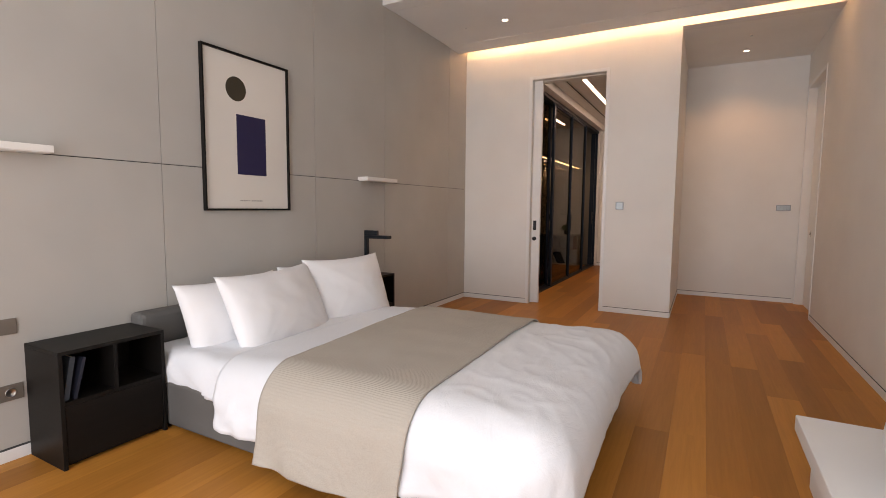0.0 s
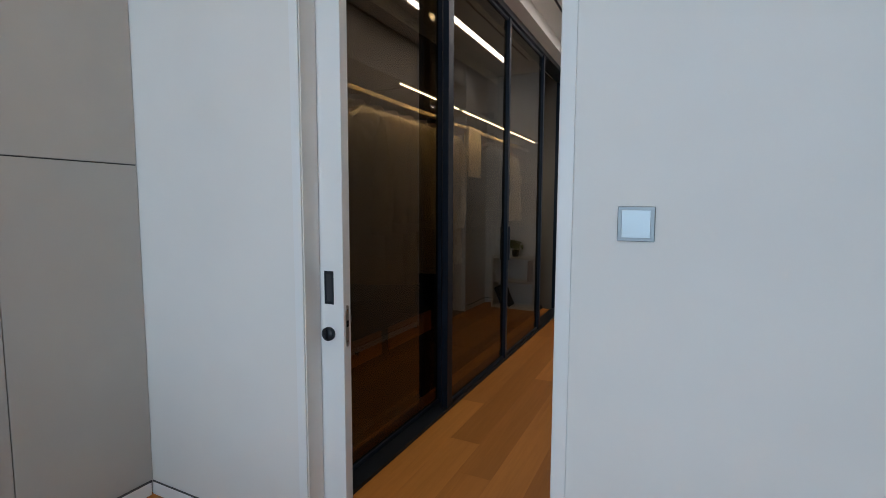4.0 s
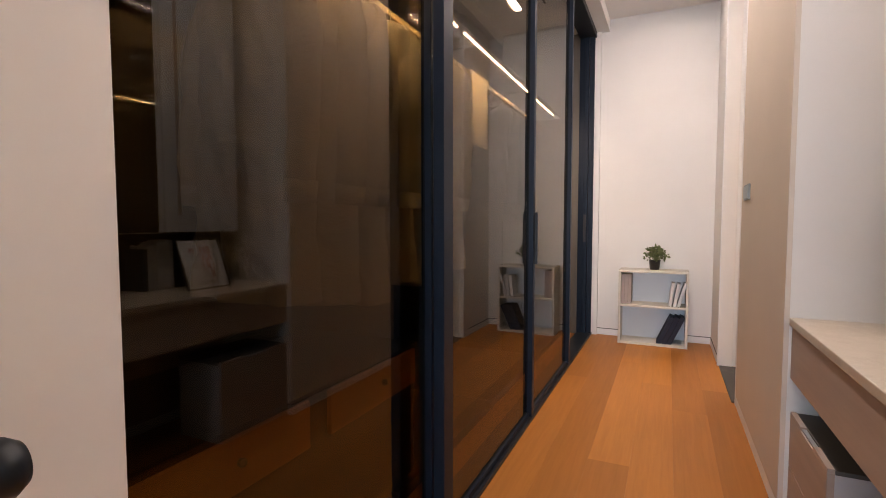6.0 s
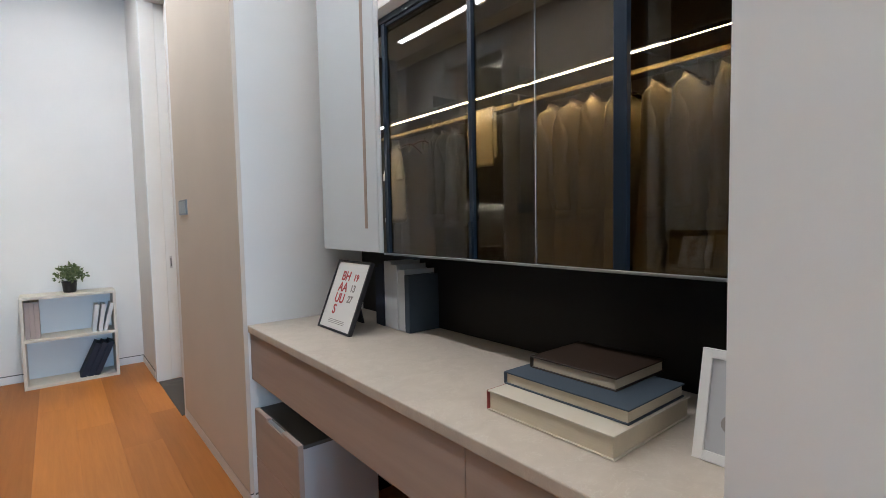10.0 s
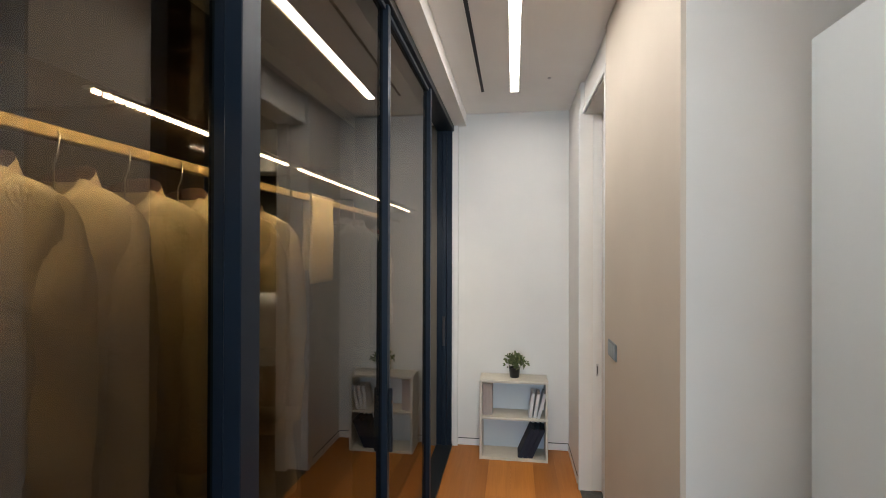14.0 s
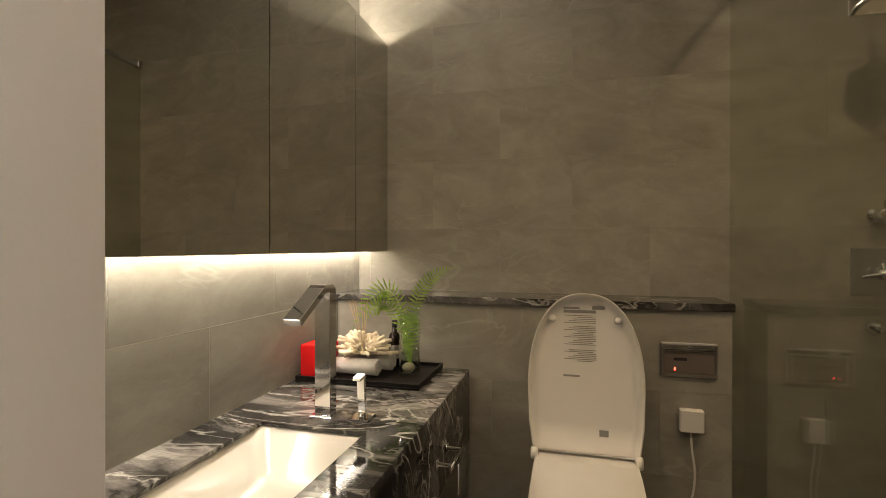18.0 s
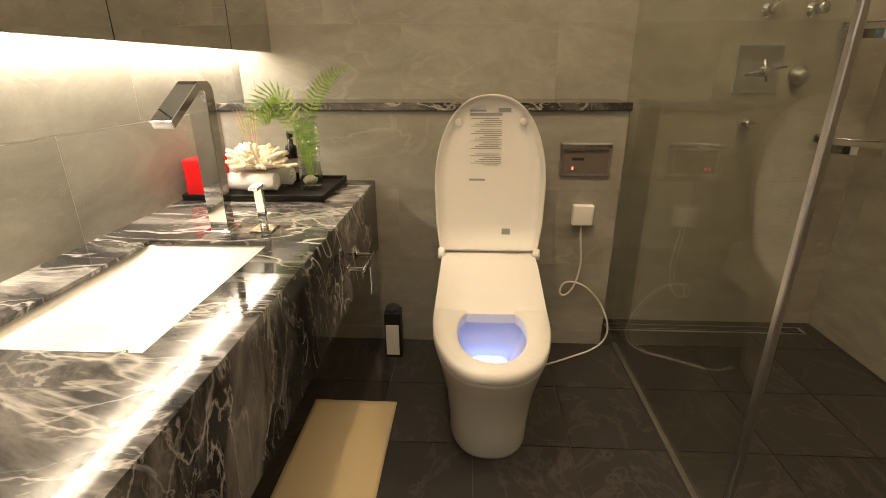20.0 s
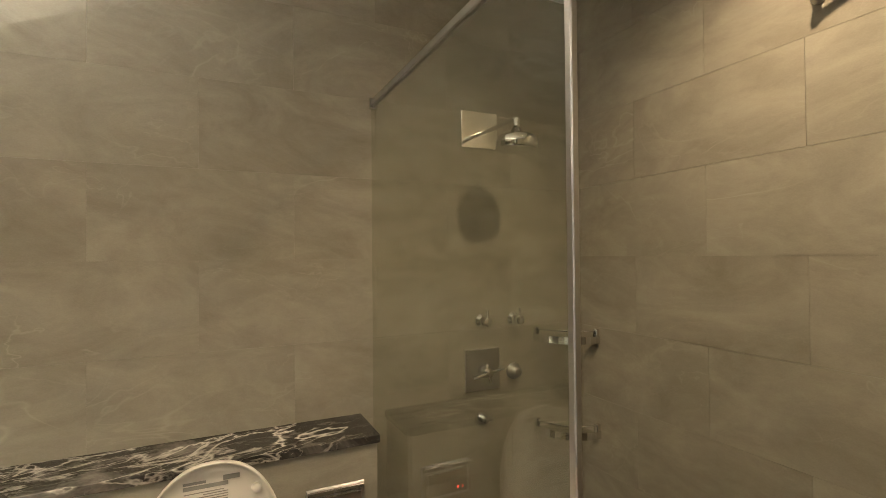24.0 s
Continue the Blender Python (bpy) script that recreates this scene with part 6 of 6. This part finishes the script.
piece("label", lathe(bmesh.new(), [(0.0283, 0.04), (0.0284, 0.041), (0.0284, 0.10), (0.0283, 0.101)], (2.44, 4.345, TRZ), 24), GREY_INK, b, "faded paper label", True)
r = base("reed_diffuser", (2.44, 4.50, TRZ), "white reed diffuser on the tray", "diffuser")
piece("jar", lathe(bmesh.new(), [(0.022, 0), (0.026, 0.01), (0.026, 0.06), (0.012, 0.078), (0.010, 0.095)], (2.44, 4.50, TRZ), 24), CERAMIC, r, "", True)
for k in range(6):
    a = k * 1.05
    piece("reed", tube(bmesh.new(), [(2.44, 4.50, TRZ + 0.06), (2.43 + 0.035 * math.cos(a), 4.52 + 0.045 * math.sin(a), TRZ + 0.30)], 0.0018, 5), RATTAN, r)


# ---- toilet ----
def oval(cx, cy, a_front, a_back, b, n=40, power=2.3):
    """A closed egg outline, long along x; front is towards -x."""
    pts = []
    for k in range(n):
        th = 2 * math.pi * k / n
        c, s = math.cos(th), math.sin(th)
        a = a_back if c > 0 else a_front
        pts.append((cx + a * math.copysign(abs(c) ** (2 / power), c), cy + b * math.copysign(abs(s) ** (2 / power), s)))
    return pts


def loft(bm, loops, close_top=True, close_bottom=True):
    rings = [[bm.verts.new(p) for p in loop] for loop in loops]
    n = len(rings[0])
    for a, b in zip(rings, rings[1:]):
        for k in range(n):
            bm.faces.new((a[k], a[(k + 1) % n], b[(k + 1) % n], b[k]))
    if close_bottom:
        bm.faces.new(rings[0][::-1])
    if close_top:
        bm.faces.new(rings[-1])
    bmesh.ops.recalc_face_normals(bm, faces=bm.faces)
    return bm


def build_toilet():
    cy, cx = 3.505, 2.02
    t = base("toilet", (cx, cy, 0), "white washlet toilet with its lid raised and blue-lit bowl", "toilet")
    # skirted body
    loops = []
    for z, af, ab, b in ((0.0, 0.27, 0.44, 0.150), (0.012, 0.275, 0.44, 0.152), (0.10, 0.285, 0.45, 0.155), (0.22, 0.31, 0.46, 0.170), (0.32, 0.36, 0.47, 0.190), (0.385, 0.395, 0.48, 0.203), (0.402, 0.400, 0.48, 0.205)):
        loops.append([(x, y, z) for x, y in oval(cx, cy, af, ab, b, 48, 2.5)])
    inner = []
    for z, af, ab, b in ((0.402, 0.335, 0.05, 0.135), (0.37, 0.325, 0.05, 0.130), (0.28, 0.27, 0.0, 0.105), (0.22, 0.20, -0.05, 0.075), (0.20, 0.12, -0.08, 0.045)):
        inner.append([(x, y, z) for x, y in oval(cx, cy, af, max(ab, 0.01), b, 48, 2.2)])
    bm = bmesh.new()
    loft(bm, loops + inner)
    piece("bowl", bm, CERAMIC, t, "glazed white skirted bowl", True)
    piece("bowl_light", loft(bmesh.new(), [[(x, y, 0.236) for x, y in oval(cx - 0.02, cy, 0.16, 0.04, 0.07, 24)], [(x, y, 0.240) for x, y in oval(cx - 0.02, cy, 0.155, 0.035, 0.066, 24)]]), BLUE_GLOW, t, "blue lit water in the bowl")
    # seat ring
    outer = lambda z, k: [(x, y, z) for x, y in oval(cx, cy, 0.410 * k, 0.10, 0.210 * k, 48, 2.4)]
    hole = lambda z, k: [(x, y, z) for x, y in oval(cx - 0.14, cy, 0.195 * k, 0.165 * k, 0.118 * k, 48, 2.1)]
    bm = bmesh.new()
    loft(bm, [hole(0.404, 1.02), outer(0.404, 0.985), outer(0.412, 1.0), outer(0.436, 1.0), outer(0.446, 0.975), hole(0.446, 1.06), hole(0.436, 1.0), hole(0.404, 1.02)], False, False)
    piece("seat_ring", bm, PLASTIC, t, "glossy white seat ring", True)
    # washlet body behind the seat
    loops = []
    for z, x0, b in ((0.404, 2.01, 0.207), (0.440, 2.01, 0.209), (0.449, 2.03, 0.207), (0.535, 2.215, 0.196), (0.556, 2.27, 0.190), (0.562, 2.48, 0.186)):
        loops.append([(x0, cy - b, z), (x0 - 0.012, cy - b * 0.6, z), (x0 - 0.016, cy, z), (x0 - 0.012, cy + b * 0.6, z), (x0, cy + b, z), (2.49, cy + b, z), (2.49, cy - b, z)])
    bm = loft(bmesh.new(), loops)
    piece("washlet_body", bm, PLASTIC, t, "sloping white washlet body")
    piece("display_window", boxes((2.150, 2.158, cy - 0.03, cy + 0.03, 0.500, 0.5065)), CERAMIC, t)
    for y, mt in ((cy + 0.125, CYAN_GLOW), (cy + 0.145, CYAN_GLOW)):
        piece("indicator", lathe(bmesh.new(), [(0.004, 0), (0.003, 0.002)], (2.168, y, 0.511), 10), mt, t)
    for y in (cy - 0.195, cy + 0.195):
        piece("hinge", lathe(bmesh.new(), [(0.020, -0.014), (0.024, -0.010), (0.024, 0.010), (0.020, 0.014)], (2.30, y, 0.560), 18, "y"), PLASTIC, t, "", True)
    # raised lid: a shallow dish leaning back
    m = pose(2.325, cy, 0.555, 0, 9, 0)
    h, bw = 0.640, 0.226

    def outline(k, x):
        pts = [(bw * k * 0.90, 0.01), (bw * k * 0.97, 0.12)]
        for j in range(33):
            a = math.pi * j / 32
            pts.append((bw * k * math.copysign(abs(math.cos(a)) ** 0.85, math.cos(a)), 0.27 + (h * (1 - (1 - k) * 0.33) - 0.27) * math.sin(a) ** 0.92))
        pts += [(-bw * k * 0.97, 0.12), (-bw * k * 0.90, 0.01)]
        return [(x, y, z) for y, z in pts]

    bm = bmesh.new()
    loft(bm, [outline(0.80, 0.026), outline(0.90, 0.022), outline(0.945, 0.006), outline(0.968, -0.012), outline(0.99, -0.016), outline(1.0, -0.010), outline(1.0, 0.016), outline(0.97, 0.040), outline(0.80, 0.050)], True, True)
    ob = piece("lid", bm, PLASTIC, t, "raised white lid with printed notices", True)
    ob.data.transform(m)
    for y0, y1, z0, z1 in ((-0.045, 0.085, 0.560, 0.572), (-0.08, -0.03, 0.575, 0.590), (0.02, 0.085, 0.576, 0.584), (0.02, 0.085, 0.30, 0.308), (-0.09, -0.055, 0.075, 0.10)):
        ob = piece("notice_bar", boxes((0.0235, 0.0258, y0, y1, z0, z1)), GREY_PLASTIC, t)
        ob.data.transform(m)
    for k in range(26):
        z = 0.548 - k * 0.0074
        if k in (5, 17, 18):
            continue
        ob = piece("notice_bar", boxes((0.0240, 0.0256, -0.045 + 0.012 * ((k * 7) % 5 == 0), 0.082 - 0.018 * ((k * 3) % 4), z, z + 0.0026)), GREY_INK, t)
        ob.data.transform(m)
    for y in (-0.13, 0.13):
        ob = piece("buffer", lathe(bmesh.new(), [(0.016, 0.024), (0.015, 0.006), (0.010, 0.002)], (0, y, 0.535), 14, "x"), PLASTIC, t, "", True)
        ob.data.transform(m)


build_toilet()


def build_flush_panel():
    x, y0, y1, z0, z1 = 2.53, 2.985, 3.200, 0.845, 0.985
    t = base("flush_panel", (x, 3.09, z0), "steel flush control panel with a red light on the tiled wall", "flush panel")
    piece("frame", boxes((x - 0.012, x, y0, y1, z0, z1), bevel=0.002), STEEL, t)
    piece("button", boxes((x - 0.016, x - 0.012, y0 + 0.012, y1 - 0.012, z0 + 0.014, z1 - 0.030), bevel=0.001), BROWN_SOCKET, t)
    piece("top_bar", boxes((x - 0.026, x - 0.012, y0 + 0.004, y1 - 0.004, z1 - 0.020, z1 - 0.004), bevel=0.002), CHROME, t)
    piece("top_bar", boxes((x - 0.022, x - 0.012, y0 + 0.014, y1 - 0.014, z1 - 0.034, z1 - 0.026), bevel=0.0015), CHROME, t)
    piece("indicator", boxes((x - 0.0168, x - 0.016, 3.143, 3.149, 0.872, 0.884)), RED_GLOW, t)
    piece("label_bar", boxes((x - 0.0166, x - 0.016, 3.10, 3.15, 0.912, 0.924)), BLACK_INK, t)


build_flush_panel()


def build_outlet():
    x = 2.53
    t = base("outlet", (x, 3.08, 0.62), "white wall socket with a hanging white cable", "socket")
    piece("cover", boxes((x - 0.035, x, 3.038, 3.128, 0.625, 0.715), bevel=0.003), PLASTIC, t)
    pts = [(x - 0.02, 3.085, 0.628), (x - 0.02, 3.082, 0.56), (x - 0.02, 3.070, 0.46), (x - 0.02, 3.078, 0.37), (x - 0.02, 3.10, 0.305), (x - 0.022, 3.135, 0.275), (x - 0.022, 3.155, 0.295), (x - 0.022, 3.14, 0.335), (x - 0.022, 3.10, 0.345), (x - 0.02, 3.03, 0.315), (x - 0.02, 2.96, 0.235), (x - 0.025, 2.915, 0.13), (x - 0.03, 2.92, 0.05), (x - 0.06, 2.98, 0.008), (x - 0.12, 3.08, 0.006), (2.32, 3.25, 0.008), (2.30, 3.33, 0.05)]
    smooth = []
    vs = [Vector(p) for p in pts]
    for i in range(len(vs) - 1):
        p0, p1, p2, p3 = vs[max(i - 1, 0)], vs[i], vs[i + 1], vs[min(i + 2, len(vs) - 1)]
        for s in (0, 0.25, 0.5, 0.75):
            smooth.append(0.5 * ((2 * p1) + (p2 - p0) * s + (2 * p0 - 5 * p1 + 4 * p2 - p3) * s * s + (3 * p1 - p0 - 3 * p2 + p3) * s ** 3))
    piece("cable", tube(bmesh.new(), smooth, 0.0045, 7), PLASTIC, t, "curled white cable", True)


build_outlet()

b = base("toilet_brush", (2.40, 3.935, 0), "square chrome toilet brush holder on the floor", "toilet brush")
piece("holder", boxes((2.362, 2.438, 3.897, 3.973, 0.0, 0.235), bevel=0.008, seg=3), BLACK_GLASS, b, "black square holder")
piece("sleeve", boxes((2.357, 2.362, 3.905, 3.965, 0.02, 0.175), bevel=0.001), PLASTIC, b, "white front plate")
piece("brush_cap", lathe(bmesh.new(), [(0.030, 0.235), (0.033, 0.239), (0.033, 0.250), (0.024, 0.258), (0.001, 0.260)], (2.40, 3.935, 0), 20), BLACK_INK, b, "", True)

mt = base("bath_mat", (1.62, 4.04, 0), "cream terry bath mat on the dark tiles", "mat")
piece("mat", grid_sheet(bmesh.new(), 30, 20, lambda u, v: Vector((1.18 + u * 0.85, 3.872 + v * 0.335, 0.010 + 0.003 * noise.noise((u * 8, v * 5, 3)))), 0.01), MAT_CLOTH, mt, "", True)


# ---- shower ----
def build_shower():
    y, zt = 2.862, 2.500
    t = base("shower_screen", (1.97, y, 0), "clear glass shower screen with steel post and top rail", "shower screen")
    g = piece("pane", boxes((1.472, TX1 - 0.004, y - 0.005, y + 0.005, 0.010, zt), bevel=0.0008), CLEAR, t, "clear glass pane")
    g.visible_shadow = False
    piece("post", boxes((1.450, 1.471, y - 0.009, y + 0.009, 0.0, 3.19), bevel=0.003), STEEL, t, "square steel post")
    piece("rail", boxes((1.472, TX1 - 0.004, y - 0.011, y + 0.011, zt, zt + 0.026), bevel=0.002), STEEL, t, "steel top rail")
    piece("rail_bracket", boxes((TX1 - 0.026, TX1 - 0.004, y - 0.016, y + 0.016, zt - 0.01, zt + 0.038), bevel=0.002), CHROME, t)
    piece("floor_channel", boxes((1.472, TX1 - 0.26, y - 0.010, y + 0.010, 0.0, 0.010)), STEEL, t)
    d = base("floor_drain", (2.70, 2.35, 0), "long steel shower floor drain", "drain")
    piece("frame", boxes((2.67, 2.735, 1.85, 2.86, 0.0, 0.004), bevel=0.001), STEEL, d)
    piece("slot", boxes((2.678, 2.688, 1.87, 2.84, 0.004, 0.0046)), BLACK_INK, d)
    piece("cover_plate", boxes((2.692, 2.727, 1.87, 2.84, 0.004, 0.006), bevel=0.001), DARK_TILE, d, "dark stone drain cover")
    x = TX1
    h = base("overhead_shower", (x, 2.315, 2.45), "chrome wall shower head on a square plate", "shower head")
    piece("wall_plate", boxes((x - 0.006, x, 2.215, 2.415, 2.365, 2.545), bevel=0.001), CHROME, h, "square mirror-polished plate")
    piece("arm", tube(bmesh.new(), [(x - 0.006, 2.38, 2.405), (x - 0.16, 2.345, 2.415), (x - 0.30, 2.312, 2.432), (x - 0.318, 2.308, 2.428)], 0.010, 10), CHROME, h, "", True)
    piece("joint", lathe(bmesh.new(), [(0.013, 0), (0.016, -0.01), (0.013, -0.03), (0.02, -0.045)], (x - 0.318, 2.308, 2.434), 16), CHROME, h, "", True)
    piece("head", lathe(bmesh.new(), [(0.02, -0.045), (0.030, -0.066), (0.078, -0.080), (0.090, -0.092), (0.092, -0.134), (0.084, -0.140), (0.001, -0.140)], (x - 0.318, 2.308, 2.434), 32), CHROME, h, "", True)
    for yy, lab in ((2.31, "round chrome shower knob on the tiles"), (2.125, "round chrome shower knob on the tiles")):
        k = base("shower_tap", (x, yy, 1.515), lab, "tap", "shower taps")
        piece("rose", lathe(bmesh.new(), [(0.036, 0), (0.036, -0.006), (0.022, -0.010), (0.020, -0.045), (0.024, -0.048), (0.024, -0.066), (0.02, -0.070)], (x, yy, 1.515), 22, "x"), CHROME, k, "", True)
        piece("lever", boxes((x - 0.066, x - 0.056, yy - 0.006, yy + 0.006, 1.515, 1.575), bevel=0.002), CHROME, k)
    v = base("shower_valve", (x, 2.315, 1.27), "chrome shower mixer on a square plate", "tap")
    piece("wall_plate", boxes((x - 0.008, x, 2.215, 2.405, 1.175, 1.375), bevel=0.001), STEEL, v)
    piece("hub", lathe(bmesh.new(), [(0.030, -0.008), (0.028, -0.05), (0.022, -0.055), (0.020, -0.075)], (x, 2.31, 1.27), 22, "x"), CHROME, v, "", True)
    piece("cross_bar", tube(bmesh.new(), [(x - 0.066, 2.225, 1.285), (x - 0.066, 2.395, 1.255)], 0.008, 10), CHROME, v, "", True)
    piece("cross_bar", tube(bmesh.new(), [(x - 0.066, 2.30, 1.225), (x - 0.066, 2.322, 1.315)], 0.008, 10), CHROME, v, "", True)
    for yy, zz, rr, lab in ((2.13, 1.25, 0.040, "round chrome hand shower outlet on the tiles"), (2.318, 1.04, 0.034, "small chrome shower stop cock on the tiles")):
        k = base("shower_outlet", (x, yy, zz), lab, "tap", "shower taps")
        piece("rose", lathe(bmesh.new(), [(rr, 0), (rr, -0.012), (rr * 0.7, -0.02), (rr * 0.6, -0.045), (rr * 0.3, -0.05)], (x, yy, zz), 22, "x"), CHROME if zz < 1.2 else STEEL, k, "", True)
        if zz < 1.2:
            piece("lever", boxes((x - 0.058, x - 0.046, yy - 0.035, yy + 0.006, zz - 0.006, zz + 0.006), bevel=0.002), CHROME, k)
    for z in (1.405, 0.935):
        s = base("corner_shelf", (x - 0.05, TY0 + 0.05, z), "curved chrome corner shelf with a glass plate in the shower", "shelf", "shower corner shelves")
        r = 0.235
        arc = [(x - r * math.cos(a) * 0.98, TY0 + r * math.sin(a) * 0.98) for a in (math.pi / 2 * k / 12 for k in range(13))]
        bm = prism(bmesh.new(), [(x - 0.002, TY0 + 0.002)] + arc, z, z + 0.006)
        piece("plate", bm, CLEAR, s, "clear glass plate").visible_shadow = False
        bm = bmesh.new()
        loops = []
        for a in (math.pi / 2 * k / 14 for k in range(15)):
            px, py = x - r * math.cos(a), TY0 + r * math.sin(a)
            qx, qy = x - (r - 0.006) * math.cos(a), TY0 + (r - 0.006) * math.sin(a)
            loops.append([(px, py, z - 0.012), (px, py, z + 0.024), (qx, qy, z + 0.024), (qx, qy, z - 0.012)])
        loft(bm, loops)
        piece("rim", bm, CHROME, s)
        rod = [(x - (r - 0.012) * math.cos(a), TY0 + (r - 0.012) * math.sin(a), z + 0.052) for a in (math.pi / 2 * k / 14 for k in range(15))]
        piece("guard_rod", tube(bmesh.new(), rod, 0.005, 8), CHROME, s, "", True)
        for wx, wy in ((x - 0.012, TY0 + r - 0.014), (x - r + 0.014, TY0 + 0.012)):
            piece("wall_mount", boxes((wx - 0.012, wx + 0.012, wy - 0.012, wy + 0.012, z - 0.014, z + 0.060), bevel=0.003), CHROME, s)
    w = base("towel_bar", (1.58, TY0, 2.62), "slim brass-toned rail high on the shower wall", "rail")
    piece("bar", tube(bmesh.new(), [(1.585, TY0 + 0.055, 2.64), (1.36, TY0 + 0.055, 2.72)], 0.011, 10), GOLD, w, "", True)
    piece("mount", lathe(bmesh.new(), [(0.022, 0), (0.022, 0.008), (0.013, 0.012), (0.013, 0.066)], (1.575, TY0, 2.643), 18, "y"), STEEL, w, "", True)


build_shower()
# The second fitting is assumed and goes with the added fill lamp.
for x, y in ((1.50, 2.28), (1.25, 3.95)):
    downlight(x, y, TZ, "small round bathroom ceiling light, lit, placed to suit the shadows")


# ---- floors and tiles, piece by piece ----
def brick_mesh(name, sx, sy, sz, material, bevel=0.0012):
    return mesh_of(name, boxes((0, sx, 0, sy, 0, sz), bevel=bevel), material)


def lay(name, me, parent, at, scale=(1, 1, 1), turn=None):
    ob = new(name, me)
    ob.matrix_world = Matrix.LocRotScale(at, turn, scale)
    return under(parent, ob) if parent else ob


def oak_floor():
    floor = bpy.data.objects["floor"]
    rng = random.Random(11)
    w, full = 0.178, 1.9
    me = brick_mesh("plank", 1, 1, 1, OAK, 0.0)
    x = WX0
    while x < BX1 + 0.13:
        x1 = min(x + w, BX1 + 0.13)
        y = BY0 - rng.uniform(0, 1.7)
        while y < CY1:
            y1 = y + full * rng.uniform(0.75, 1.1)
            a, b = max(y, BY0), min(y1, CY1)
            hi = RY if x > 1.04 else (CY1 if x < 0.46 else 3.3 if x1 > 0.7 else CY1)
            b = min(b, hi if x <= 0.53 else RY)
            if b - a > 0.05:
                lay("plank", me, floor, (x + 0.0002, a + 0.0002, -0.014), (x1 - x - 0.0004, b - a - 0.0004, 0.014 + rng.uniform(-0.0002, 0.0002)))
            y = y1
        x = x1


oak_floor()


def tile_wall(name, parent, axis, face, lo, hi, z0, z1, tw, th, start, material, sign, shift=0.5, zstart=0.0, gap=0.00035):
    """Half-bonded wall tiles; axis is the wall's long direction, face its surface, sign the side that it looks to."""
    wall = bpy.data.objects[parent]
    me = brick_mesh(name, 1, 1, 1, material, 0.0)
    row = 0
    z = zstart
    while z < z1:
        a = start + (tw * shift if row % 2 else 0.0)
        while a > lo:
            a -= tw
        while a < hi:
            p0, p1, q0, q1 = max(a, lo), min(a + tw, hi), max(z, z0), min(z + th, z1)
            if p1 - p0 > 0.012 and q1 - q0 > 0.012:
                n0, n1 = (face - 0.008, face) if sign > 0 else (face, face + 0.008)
                at = (p0 + gap, n0, q0 + gap) if axis == "x" else (n0, p0 + gap, q0 + gap)
                sc = (p1 - p0 - 2 * gap, 0.008, q1 - q0 - 2 * gap) if axis == "x" else (0.008, p1 - p0 - 2 * gap, q1 - q0 - 2 * gap)
                lay(name, me, wall, at, sc)
            a += tw
        z += th
        row += 1


TW, TH, TZ0 = 0.708, 0.353, 0.062
# back wall joints at 3.91 / 3.55 / 3.20, courses at 1.47 / 1.83 / 2.18
tile_wall("tile", "wall_bath_back", "y", TX1, TY0, TY1, 0.0, TZ, TW, TH, 3.20, TILE, -1, 0.5, TZ0 - TH)
tile_wall("tile", "wall_bath_shower", "x", TY0, 1.07, TX1, 0.0, TZ, TW, TH, 1.972, TILE, 1, 0.5, TZ0 - TH, 0.0006)
tile_wall("tile", "wall_bath_vanity", "x", TY1, TX0, TX1, 0.0, TZ, TW, TH, 1.30, TILE, -1, 0.5, TZ0 - TH, 0.0014)
tile_wall("tile", "wall_bath_ledge", "y", 2.53, 2.93, TY1 - 0.012, 0.0, 1.116, TW, TH, 3.20, TILE, -1, 0.5, TZ0 - TH + 0.01)


def ledge_end():
    me = brick_mesh("tile", 1, 1, 1, TILE, 0.0)
    for z0, z1 in ((0.0, 0.062), (0.062, 0.415), (0.415, 0.768), (0.768, 1.116)):
        lay("tile", me, bpy.data.objects["wall_bath_ledge"], (2.532, 2.930, z0 + 0.0015), (TX1 - 2.532, 0.008, z1 - z0 - 0.003))


ledge_end()


def bath_floor():
    floor = bpy.data.objects["floor_bathroom"]
    me = brick_mesh("floor_tile", 1, 1, 1, DARK_TILE, 0.0)
    tw = 0.355
    x = TX1 - 0.26 - 8 * tw
    while x < TX1:
        y = 3.21 - 6 * tw
        while y < TY1:
            a, b, c, d = max(x, TX0), min(x + tw, TX1), max(y, TY0), min(y + tw, TY1)
            c = max(c, NY1 + 0.06) if a < 1.06 else c
            if b - a > 0.01 and d - c > 0.01:
                lay("floor_tile", me, floor, (a + 0.0018, c + 0.0018, -0.005), (b - a - 0.0036, d - c - 0.0036, 0.005))
            y += tw
        x += tw


bath_floor()
